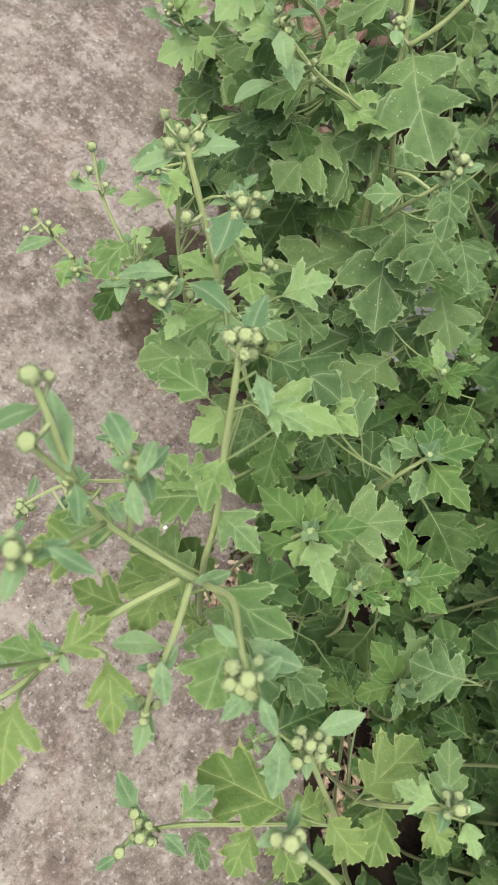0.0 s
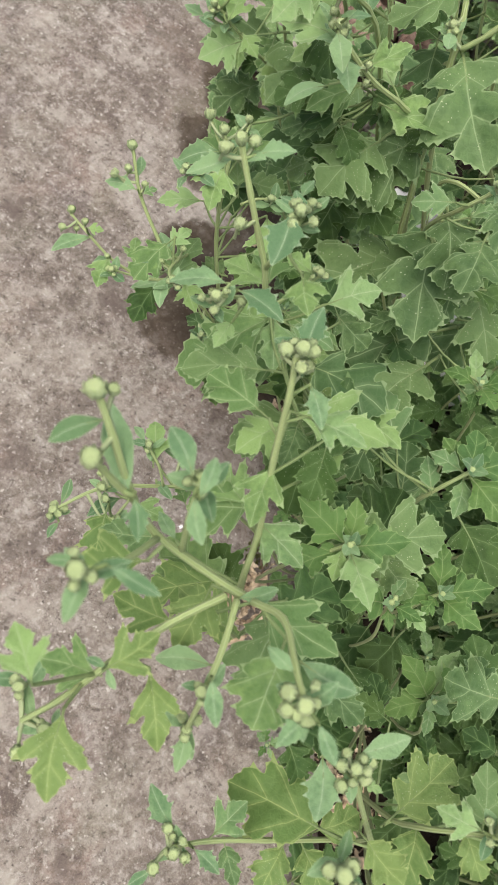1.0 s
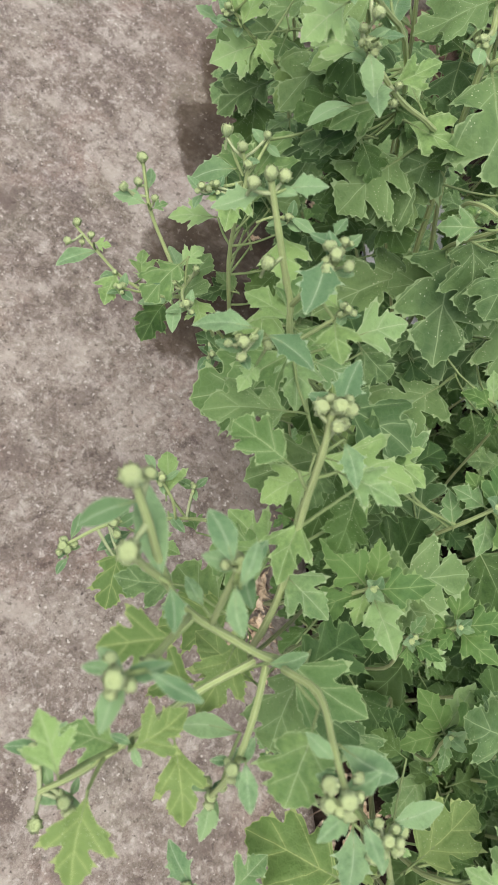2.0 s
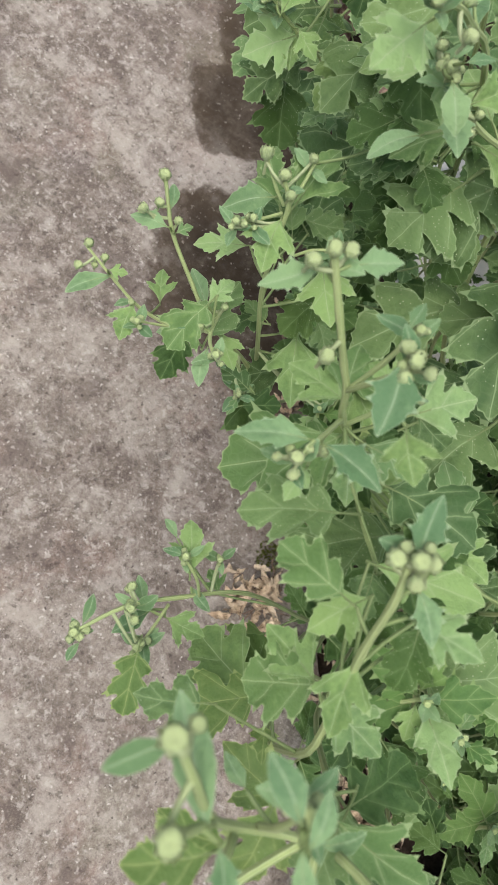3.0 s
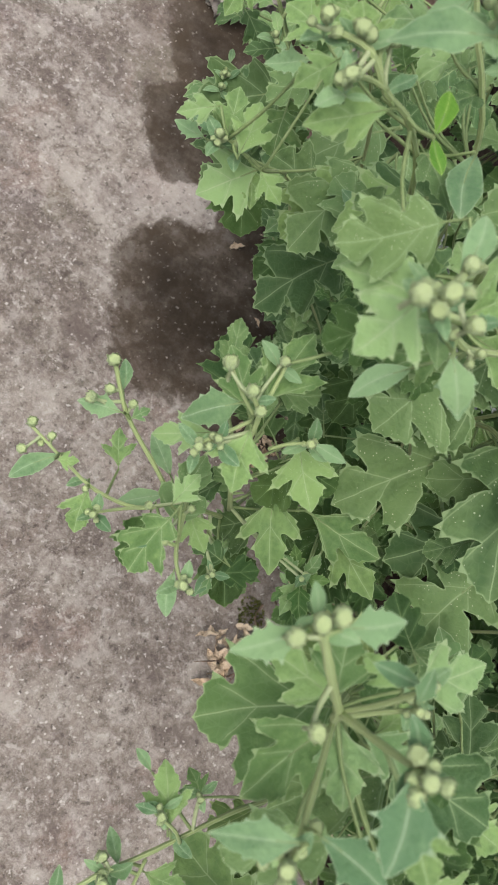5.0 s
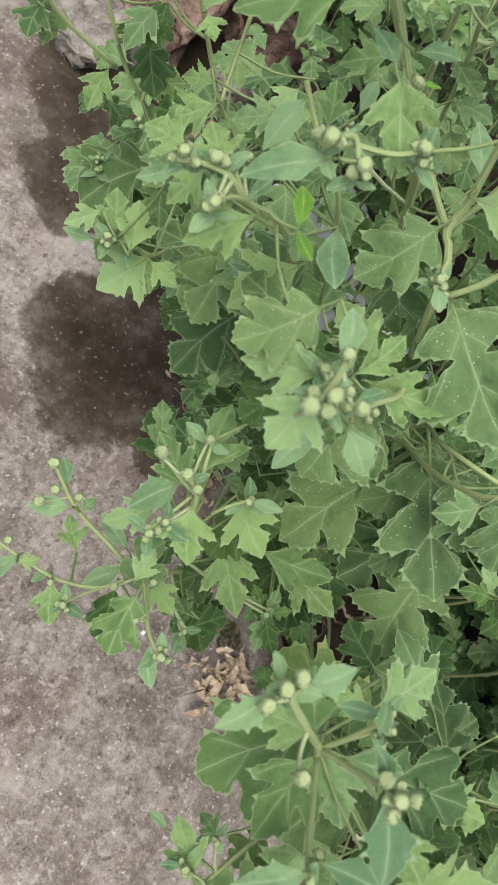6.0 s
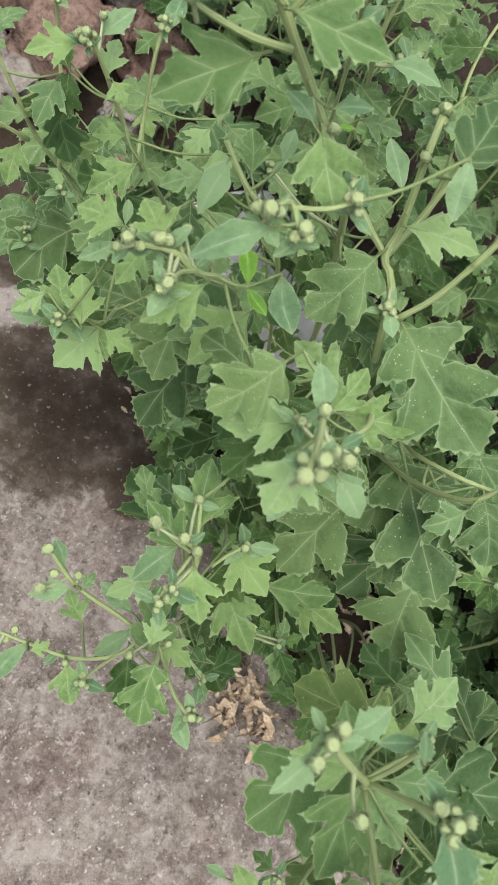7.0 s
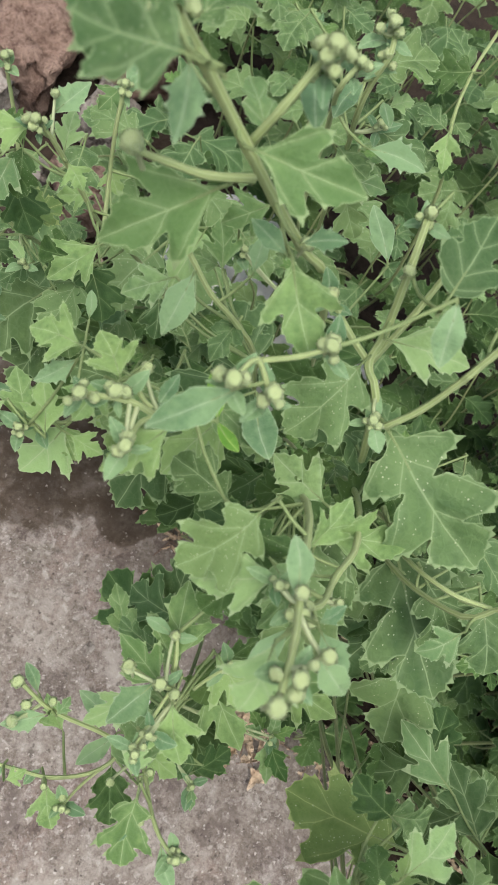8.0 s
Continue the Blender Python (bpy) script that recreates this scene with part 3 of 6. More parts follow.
def outer(kind, base, tip, width, up):
    """A leaf of the bed's outer skin, on the stem nearest to its foot."""
    b = Vector(base)
    on = min(STEMS, key=lambda s: min((q - b).length + max(0.0, q.z - b.z) for q in s[1]))[0]
    SPREAD.append((b + Vector(tip)) / 2)
    made = leaf(on, base, tip, kind, width, up)
    way = Vector(tip) - b
    # leaves tucked below it, most in the green darkened for shade
    if kind in "mtdp" and 0.022 < way.length < 0.056 and b.x + tip[0] > 0.09 and b.z < 0.70:
        for turn in (dice.uniform(40, 95), dice.uniform(-95, -40)):
            spin = Matrix.Rotation(math.radians(turn), 3, Vector(up))
            foot = b - Vector(up) * dice.uniform(0.022, 0.045) + way * 0.25
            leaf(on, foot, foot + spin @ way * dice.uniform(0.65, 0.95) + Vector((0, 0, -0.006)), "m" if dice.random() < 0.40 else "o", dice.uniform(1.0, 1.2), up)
    return made


def bud(on, place, radius=0.0032, axis=(0, 0, 1)):
    stalk_to(on, Vector(place) - Vector(axis).normalized() * radius * 1.2, 0.0009, PEDICEL)
    origin = Vector(on.parent.location)
    turn = Vector(axis).to_track_quat('Z', 'Y').to_matrix().to_4x4() @ Matrix.Rotation(dice.uniform(0, 6), 4, 'Z')
    return part("bud", dice.choice(BUDS), on, Matrix.Translation(Vector(place) - origin) @ turn @ Matrix.Diagonal((radius * dice.uniform(0.76, 0.92), radius * dice.uniform(0.76, 0.92), radius * dice.uniform(0.75, 0.95), 1)))


def cluster(on, place, count=4, spread=0.007, radius=0.003, axis=(-0.3, -0.1, 1)):
    """Buds of unlike size crowded on short stalks, with small bracts beneath them."""
    a = Vector(axis).normalized()
    side = a.orthogonal().normalized()
    other = a.cross(side)
    begin = dice.uniform(0, 6)
    for i in range(count):
        b = begin + 2.4 * i
        r = 0.0 if i == 0 else max(spread, 1.5 * radius) * dice.uniform(0.45, 0.80) * (0.75 + 0.5 * i / count)
        off = (side * math.cos(b) + other * math.sin(b)) * r
        way = a + off * (1.1 / max(spread, 1e-4))
        bud(on, Vector(place) + off - a * (0.35 * r + dice.uniform(0.0, 0.003) * (i > 0)), radius * (1.0 if i == 0 else dice.uniform(0.55, 0.95)), way)
    for i in range(3):
        b = begin + 1 + 2.1 * i
        way = (side * math.cos(b) + other * math.sin(b)) + a * dice.uniform(0.1, 0.6)
        start = Vector(place) - a * radius * 3.4
        leaf(on, start, start + way.normalized() * dice.uniform(0.007, 0.015), "r", dice.uniform(1.1, 1.5), a, False)


def rosette(on, place, size=0.03, count=5, axis=(-0.3, -0.1, 1), begin=0.0):
    """A leafy shoot tip: small lobed leaves spreading round a young bud."""
    a = Vector(axis).normalized()
    side = a.orthogonal().normalized()
    other = a.cross(side)
    for i in range(count):
        b = begin + i * 2.4 + dice.uniform(-0.35, 0.35)
        way = side * math.cos(b) + other * math.sin(b) + a * dice.uniform(-0.15, 0.55)
        start = Vector(place) - a * (0.002 + 0.0016 * (count - i))
        leaf(on, start + way * 0.003, start + way.normalized() * size * dice.uniform(0.55, 1.08), dice.choice("ggggs"), dice.uniform(0.95, 1.25), a, False)
    for i in range(4):
        b = begin + 1.0 + i * 1.57 + dice.uniform(-0.4, 0.4)
        way = (side * math.cos(b) + other * math.sin(b)) * 0.7 + a
        leaf(on, Vector(place), Vector(place) + way.normalized() * size * dice.uniform(0.25, 0.42), "r", 1.4, a, False)
    for i in range(2):
        bud(on, Vector(place) + a * 0.003 + side * 0.003 * i, 0.0022, a)


# ---- ground, slab, bed ----
def edge_x(y):
    return 0.310 + 0.030 * (y - 0.2) + 0.012 * noise.noise((0.3, y * 9, 1.7)) + 0.005 * noise.noise((4.3, y * 40, 0.7))


def ground():
    xs = [-60, -12, -3, 0.05] + [0.10 + 0.03 * i for i in range(56)] + [2.2, 4, 12, 60]
    ys = [-60, -12, -3] + [-0.9 + 0.03 * i for i in range(104)] + [3, 6, 14, 60]
    verts, faces = [], []
    for y in ys:
        for x in xs:
            near = 0 < x < 1.8 and -0.95 < y < 2.3
            z = -0.022 + (0.020 * noise.noise((x * 6, y * 6, 0)) + 0.010 * noise.noise((x * 25, y * 25, 3)) if near and x > 0.12 else -0.03)
            verts.append((x, y, min(z, -0.004)))
    n = len(xs)
    for j in range(len(ys) - 1):
        for i in range(n - 1):
            faces.append((j * n + i, j * n + i + 1, (j + 1) * n + i + 1, (j + 1) * n + i))
    ob = new("ground", mesh_of("ground", verts, faces, (SOIL,)))
    return tagged(ob, "dark crumbly garden soil under the plants", "soil", kind="structure")


def pavement():
    ys = [-40, -8, -2.5] + [-0.9 + 0.03 * i for i in range(110)] + [3.2, 8, 40]
    xs = [-40, -6, -1.5] + [-0.75 + 0.06 * i for i in range(17)]
    verts, faces = [], []
    for y in ys:
        e = edge_x(y)
        for x, z in (*((x, 0) for x in xs), (e - 0.010, 0), (e - 0.003, -0.003), (e, -0.010), (e + 0.004, -0.05)):
            verts.append((x, y, z))
    for j in range(len(ys) - 1):
        n = len(xs) + 4
        for i in range(n - 1):
            a = j * n + i
            faces.append((a, a + 1, a + n + 1, a + n))
    ob = new("pavement", mesh_of("pavement", verts, faces, (CONCRETE,), smooth=False))
    return tagged(ob, "weathered grey-brown concrete paving with wet stains", "pavement", kind="structure")


ground()
pavement()


def rubble(name, place, size, turn, material, label, seed, rough=1.0):
    """A rough broken stone with worn corners."""
    bm = bmesh.new()
    bmesh.ops.create_cube(bm, size=1.0)
    bmesh.ops.bevel(bm, geom=bm.edges[:], offset=0.05, segments=1, affect='EDGES')
    bmesh.ops.subdivide_edges(bm, edges=bm.edges[:], cuts=8, use_grid_fill=True)
    for v in bm.verts:
        v.co = Vector((v.co.x * size[0], v.co.y * size[1], v.co.z * size[2]))
        k = noise.noise_vector(v.co * 20 + Vector((seed, 0, 0))) * 0.024 + noise.noise_vector(v.co * 75 + Vector((0, seed, 0))) * 0.011 + noise.noise_vector(v.co * 190 + Vector((0, 0, seed))) * 0.005
        v.co += k * rough
    me = bpy.data.meshes.new(name)
    bm.to_mesh(me)
    bm.free()
    me.materials.append(material)
    for q in me.polygons:
        q.use_smooth = True
    ob = new(name, me)
    ob.matrix_basis = pose(*place, *turn)
    return tagged(ob, label, "brick" if material is BRICK else "stone", "rubble beside the bed")


rubble("brick", (0.47, 1.33, 0.065), (0.22, 0.12, 0.15), (8, 4, 25), BRICK, "broken weathered red brick lying on the soil", 1)
rubble("brick", (0.62, 1.14, 0.040), (0.18, 0.10, 0.10), (-6, 10, -20), BRICK, "broken weathered red brick lying on the soil", 2)
rubble("brick", (0.42, 1.20, 0.045), (0.17, 0.11, 0.11), (12, -8, 40), BRICK, "broken weathered red brick with mortar beside the concrete", 3)
rubble("brick", (0.375, 0.925, 0.025), (0.085, 0.065, 0.07), (5, 8, 65), BRICK, "small broken red brick piece at the bed's edge", 9)
rubble("stone", (0.285, 1.16, 0.020), (0.13, 0.10, 0.06), (2, 0, 20), STONE, "pale grey mortar-coated stone lying on the concrete", 4)
rubble("stone", (0.49, 1.055, 0.02), (0.09, 0.06, 0.07), (0, 14, 30), STONE, "small grey mortar stone on the soil", 5)
rubble("stone", (0.352, 0.995, 0.010), (0.030, 0.022, 0.026), (10, 14, 30), STONE, "small pale stone chip at the bed's edge", 8)
rubble("stone", (0.305, 0.315, 0.005), (0.075, 0.05, 0.035), (5, 0, 60), STONE, "small pinkish grey stone lying at the bed's edge", 6)
rubble("stone", (0.75, 1.36, 0.08), (0.30, 0.20, 0.20), (0, 5, -12), STONE, "rough grey stone behind the plants", 7)


def plastic_sheet():
    """A crumpled white sheet that lies on the soil under the plants."""
    verts, faces = [], []
    nx, ny = 26, 60
    for j in range(ny + 1):
        for i in range(nx + 1):
            x = 0.440 + 0.26 * i / nx + 0.02 * noise.noise((j * 0.2, 0.5, 2))
            y = 0.43 + 0.42 * j / ny + 0.015 * noise.noise((i * 0.2, 0.5, 5))
            z = -0.01 + 0.07 * max(0.0, math.sin(math.pi * i / nx)) ** 0.7 * (0.85 + 0.5 * noise.noise((x * 9, y * 9, 4))) + 0.012 * noise.noise((x * 45, y * 45, 9))
            verts.append((x, y, z))
    n = nx + 1
    for j in range(ny):
        for i in range(nx):
            faces.append((j * n + i, j * n + i + 1, (j + 1) * n + i + 1, (j + 1) * n + i))
    ob = new("plastic_sheet", mesh_of("plastic_sheet", verts, faces, (WHITE,)))
    m = ob.modifiers.new("thickness", 'SOLIDIFY')
    m.thickness = 0.002
    return tagged(ob, "crumpled white plastic sheet draped over the soil under leaves", "plastic sheet")


plastic_sheet()

# ---- dry leaves and litter ----
DRIED = [leaf_mesh("dry_leaf", o, DRY, 90 + i, d, 0.15) for i, (o, d) in enumerate(((BROAD, 0.9), (LOBED, 0.7), (BLADE, 1.5), (SMALL, 0.9)))]
for i, me in enumerate(DRIED):
    me.materials[1] = TWIG
    for v in me.vertices:
        curl = 3.2 + i * 0.7
        x, y, z = v.co
        v.co = Vector((math.sin(x * curl) / curl * 0.9, y + 0.05 * math.sin(9 * x), z + (1 - math.cos(x * curl)) / curl + 0.22 * (y - 0.5) ** 2 + 0.03 * math.sin(17 * y + 6 * x)))


def dry_leaf(x, y, z, size, turn, label="curled dry brown leaf lying on the ground"):
    ob = new("dry_leaf", DRIED[dice.randrange(4)])
    ob.matrix_basis = pose(x, y, z, dice.uniform(-25, 25), dice.uniform(-25, 25), turn) @ Matrix.Diagonal((size, size, size, 1))
    return tagged(ob, label, "dead leaf", "fallen dry leaves")


def litter(name, x, y, z, reach, count, seed, label, size=(0.012, 0.026)):
    """A heap of shrivelled leaves and twigs."""
    rnd = random.Random(seed)
    verts, faces, kinds = [], [], []
    for i in range(count):
        src = DRIED[rnd.randrange(4)]
        s = rnd.uniform(*size)
        a, r = rnd.uniform(0, 6.283), reach * rnd.random() ** 0.6
        m = pose(x + r * math.cos(a), y + r * math.sin(a) * 1.2, z + rnd.uniform(0.002, 0.018) * (1.2 - r / reach), rnd.uniform(-60, 60), rnd.uniform(-60, 60), rnd.uniform(0, 360)) @ Matrix.Diagonal((s * rnd.uniform(0.8, 1.2), s, s, 1))
        n = len(verts)
        verts += [m @ v.co for v in src.vertices]
        for p in src.polygons:
            faces.append([n + v for v in p.vertices])
            kinds.append(p.material_index)
    uvs = [(0, 0)] * len(verts)
    for i in range(count // 6):
        a, r = rnd.uniform(0, 6.283), reach * rnd.random()
        p = Vector((x + r * math.cos(a), y + r * math.sin(a), z + 0.004))
        d = Vector((rnd.uniform(-1, 1), rnd.uniform(-1, 1), rnd.uniform(-0.1, 0.3))).normalized() * rnd.uniform(0.02, 0.05)
        n = len(faces)
        tube_into(verts, faces, uvs, [p, p + d * 0.5 + Vector((0, 0, 0.003)), p + d], [0.0012, 0.001, 0.0006], 5)
        kinds += [1] * (len(faces) - n)
    ob = new(name, mesh_of(name, verts, faces, (DRY, TWIG), None, kinds))
    return tagged(ob, label, "leaf litter", kind="stuff")


litter("leaf_litter", 0.207, 0.128, 0.004, 0.040, 56, 1, "pale shrivelled dead leaves lying on the concrete", (0.020, 0.036))
litter("leaf_litter", 0.363, -0.143, -0.008, 0.055, 56, 2, "brown dead leaves and stalks on the soil", (0.014, 0.030))
litter("leaf_litter", 0.500, -0.080, -0.010, 0.060, 40, 12, "brown dead leaves and stalks on the soil", (0.014, 0.028))
litter("leaf_litter", 0.350, -0.05, -0.012, 0.060, 40, 3, "brown dead leaves and stalks on the soil")
litter("leaf_litter", 0.285, 0.035, -0.006, 0.050, 44, 11, "brown dead leaves and stalks at the concrete edge", (0.014, 0.030))
litter("leaf_litter", 0.300, 0.50, -0.010, 0.045, 30, 4, "dead leaves and twigs where soil meets concrete")
litter("leaf_litter", 0.340, 0.75, -0.010, 0.070, 40, 5, "dead leaves and twigs where soil meets concrete")
litter("leaf_litter", 0.300, 0.22, -0.010, 0.050, 40, 6, "dead leaves and twigs where soil meets concrete")
litter("leaf_litter", 0.420, 0.15, -0.012, 0.120, 60, 7, "brown dead leaves and stalks on the soil")


litter("leaf_litter", 0.256, 0.392, 0.002, 0.024, 24, 9, "pale dead leaf scraps and twigs on the wet concrete edge", (0.009, 0.020))
litter("leaf_litter", 0.292, 0.255, 0.000, 0.026, 20, 10, "dead leaf scraps at the foot of the plants", (0.010, 0.022))


def twig(points, label="thin bent dead twig lying on the wet concrete"):
    verts, faces, uvs = [], [], []
    line = smooth_line(points, 4)
    tube_into(verts, faces, uvs, line, [0.0016 - 0.0009 * i / len(line) for i in range(len(line))], 6)
    return tagged(new("twig", mesh_of("twig", verts, faces, (TWIG,), uvs)), label, "twig")


twig(((0.262, 0.53, 0.003), (0.255, 0.51, 0.006), (0.272, 0.49, 0.003), (0.268, 0.47, 0.004), (0.285, 0.44, 0.002)))
twig(((0.252, 0.545, 0.003), (0.262, 0.520, 0.007), (0.258, 0.505, 0.004), (0.268, 0.480, 0.005), (0.262, 0.455, 0.003)), "pale branching dead twig on the wet concrete")
twig(((0.262, 0.518, 0.006), (0.275, 0.512, 0.008), (0.286, 0.500, 0.003)), "pale branching dead twig on the wet concrete")
twig(((0.267, 0.484, 0.005), (0.280, 0.478, 0.008), (0.288, 0.462, 0.003)), "pale branching dead twig on the wet concrete")
twig(((0.275, 0.52, 0.002), (0.292, 0.50, 0.008), (0.290, 0.475, 0.003)))
twig(((0.245, 0.20, 0.003), (0.232, 0.185, 0.007), (0.236, 0.165, 0.003)), "thin dead twig lying at the concrete edge")


def moss():
    """A low cushion of moss at the foot of the plants."""
    rnd = random.Random(8)
    verts, faces = [], []
    for i in range(110):
        a, r = rnd.uniform(0, 6.283), rnd.random() ** 0.5
        x, y = 0.228 + 0.018 * r * math.cos(a), 0.190 + 0.022 * r * math.sin(a)
        h = 0.010 * (1 - r * r) + 0.002
        n, w = len(verts), rnd.uniform(0.001, 0.002)
        for k in range(3):
            b = rnd.uniform(0, 6.283)
            d = Vector((math.cos(b), math.sin(b), 0))
            q = Vector((x, y, 0.001))
            verts += [q + d * w, q - d * w, q + Vector((rnd.uniform(-0.003, 0.003), rnd.uniform(-0.003, 0.003), h))]
            faces.append((n + 3 * k, n + 3 * k + 1, n + 3 * k + 2))
    return tagged(new("moss", mesh_of("moss", verts, faces, (MOSS,), smooth=False)), "small cushion of olive green moss on concrete", "moss", kind="stuff")


moss()


def grit():
    """Loose pale stone chips and sand grains on the concrete."""
    rnd = random.Random(21)
    verts, faces = [], []
    for i in range(260):
        x, y = rnd.uniform(-0.35, 0.30), rnd.uniform(-0.25, 1.45)
        r = rnd.uniform(0.0006, 0.0013) if i > 40 else rnd.uniform(0.0014, 0.0026)
        n = len(verts)
        turn = rnd.uniform(0, 6.283)
        for k in range(5):
            a = turn + 1.2566 * k
            q = rnd.uniform(0.7, 1.2) * r
            verts += [(x + q * math.cos(a), y + q * math.sin(a), 0.0), (x + 0.6 * q * math.cos(a), y + 0.6 * q * math.sin(a), 0.9 * q)]
        for k in range(5):
            a, b = n + 2 * k, n + 2 * ((k + 1) % 5)
            faces.append((a, b, b + 1, a + 1))
        faces.append([n + 1 + 2 * k for k in range(5)])
    return tagged(new("grit", mesh_of("grit", verts, faces, (STONE,), smooth=False)), "loose pale stone chips scattered on the concrete", "grit", kind="stuff")


grit()
rubble("stone", (0.118, 0.227, 0.001), (0.0050, 0.0042, 0.004), (8, 0, 30), WHITE, "tiny white stone chip lying on the concrete", 10, 0.12)
rubble("stone", (0.084, 0.321, 0.000), (0.016, 0.012, 0.007), (0, 5, 20), STONE, "small grey pebble set in the concrete", 11, 0.15)
dry_leaf(0.255, 0.712, 0.004, 0.022, 100)
dry_leaf(0.250, 0.560, 0.004, 0.016, 20)
dry_leaf(0.262, 0.600, 0.004, 0.015, 200)
dry_leaf(0.236, 0.446, 0.004, 0.018, 140)
dry_leaf(0.281, 0.606, 0.004, 0.018, 260)
dry_leaf(0.190, 0.135, 0.004, 0.018, 60)
dry_leaf(0.222, 0.150, 0.006, 0.020, 300)


# ---- outer shoots ----
p = plant(0.360, 0.300, "green chrysanthemum with lobed leaves and clustered round buds leaning over concrete")
s = stem(p, ((0.010, 0.214, 0.703), (0.017, 0.203, 0.690), (0.026, 0.192, 0.673), (0.031, 0.186, 0.664), (0.037, 0.181, 0.647), (0.062, 0.180, 0.605), (0.097, 0.168, 0.545)), 0.0024, 0.0018)
cluster(s, (0.009, 0.215, 0.706), 1, 0.0065, 0.0034)
bud(s, (0.003, 0.212, 0.703), 0.0033)
bud(s, (0.015, 0.216, 0.705), 0.0033)
bud(s, (0.012, 0.187, 0.690), 0.0032)
b = stem(p, ((0.040, 0.195, 0.698), (0.036, 0.190, 0.682), (0.031, 0.186, 0.664)), 0.0014, 0.0012, "branch", False)
cluster(b, (0.040, 0.195, 0.700), 3, 0.0040, 0.0024)
b = stem(p, ((0.031, 0.178, 0.710), (0.031, 0.181, 0.690), (0.031, 0.186, 0.664)), 0.0017, 0.0013, "branch", False)
cluster(b, (0.029, 0.178, 0.714), 6, 0.0070, 0.0032)
bud(b, (0.027, 0.174, 0.710), 0.0030)
b = stem(p, ((0.005, 0.156, 0.684), (0.018, 0.166, 0.669), (0.037, 0.181, 0.647)), 0.0016, 0.0012, "branch", False)
cluster(b, (0.003, 0.155, 0.685), 5, 0.0070, 0.0030)
bud(b, (0.016, 0.160, 0.675), 0.0024)
leaf(b, (0.015, 0.157, 0.662), (0.008, 0.146, 0.659), "y")
b = stem(p, ((0.056, 0.184, 0.668), (0.050, 0.183, 0.658), (0.040, 0.180, 0.642)), 0.0014, 0.0011, "branch", False)
cluster(b, (0.055, 0.184, 0.670), 4, 0.0050, 0.0024)
leaf(b, (0.034, 0.145, 0.646), (-0.002, 0.146, 0.636), "m", 0.80)

p = plant(0.370, 0.200, "green chrysanthemum with lobed leaves and clustered round buds leaning over concrete")
s = stem(p, ((0.027, 0.121, 0.705), (0.028, 0.111, 0.693), (0.030, 0.097, 0.668), (0.033, 0.072, 0.632), (0.034, 0.056, 0.600)), 0.0026, 0.0017)
cluster(s, (0.028, 0.122, 0.710), 5, 0.0080, 0.0036)
bud(s, (0.023, 0.123, 0.706), 0.0034)
bud(s, (0.033, 0.120, 0.700), 0.0033)
leaf(s, (0.054, 0.124, 0.632), (0.046, 0.105, 0.628), "b")
leaf(s, (0.066, 0.160, 0.626), (0.100, 0.134, 0.634), "m")
leaf(s, (0.087, 0.145, 0.588), (0.036, 0.134, 0.572), "m", 0.90)

p = plant(0.330, 0.100, "green chrysanthemum with lobed leaves and clustered round buds leaning over concrete")
s = stem(p, ((-0.043, 0.085, 0.737), (-0.038, 0.077, 0.728), (-0.030, 0.065, 0.710), (-0.020, 0.058, 0.692), (-0.003, 0.051, 0.676), (0.016, 0.044, 0.661), (0.038, 0.045, 0.620)), 0.0023, 0.0015)
bud(s, (-0.044, 0.086, 0.739), 0.0038, (-0.3, 0.3, 1))
bud(s, (-0.039, 0.088, 0.735), 0.0024)
bud(s, (-0.044, 0.068, 0.735), 0.0036)
b = stem(p, ((-0.043, 0.068, 0.733), (-0.037, 0.066, 0.722), (-0.030, 0.064, 0.711)), 0.0016, 0.0014, "branch", False)
b = stem(p, ((-0.046, 0.039, 0.730), (-0.035, 0.043, 0.716), (-0.020, 0.056, 0.694)), 0.0016, 0.0013, "branch", False)
cluster(b, (-0.046, 0.039, 0.733), 4, 0.0070, 0.0034)
bud(b, (-0.036, 0.042, 0.720), 0.0030)
b = stem(p, ((-0.012, 0.067, 0.722), (-0.012, 0.060, 0.705), (-0.010, 0.055, 0.684)), 0.0016, 0.0013, "branch", False)
cluster(b, (-0.012, 0.067, 0.724), 5, 0.0060, 0.0032)
b = stem(p, ((0.002, -0.003, 0.632), (0.002, 0.009, 0.662), (0.009, 0.025, 0.664), (0.015, 0.041, 0.661)), 0.0019, 0.0014, "branch", False)
cluster(b, (0.002, -0.003, 0.632), 4, 0.0060, 0.0028)
cluster(b, (0.000, 0.010, 0.668), 3, 0.0050, 0.0028)
b = stem(p, ((0.023, 0.007, 0.704), (0.023, 0.017, 0.698), (0.025, 0.032, 0.684), (0.020, 0.040, 0.666)), 0.0020, 0.0015, "branch", False)
cluster(b, (0.022, 0.005, 0.708), 6, 0.0075, 0.0034)
bud(b, (0.017, 0.004, 0.705), 0.0030)
leaf(b, (0.068, 0.017, 0.598), (0.089, -0.006, 0.602), "m", 0.90)
b = stem(p, ((-0.058, 0.002, 0.625), (-0.045, 0.009, 0.638), (-0.030, 0.020, 0.652), (-0.010, 0.033, 0.657), (0.011, 0.043, 0.660)), 0.0021, 0.0016, "branch", False)
cluster(b, (-0.050, -0.001, 0.632), 3, 0.0060, 0.0030)
cluster(b, (-0.060, 0.014, 0.630), 3, 0.0060, 0.0030)
bud(b, (-0.059, -0.009, 0.620), 0.0032)
leaf(b, (-0.007, 0.077, 0.603), (-0.032, 0.081, 0.597), "b")
leaf(b, (0.051, 0.032, 0.600), (0.060, -0.007, 0.600), "m", 1.10)
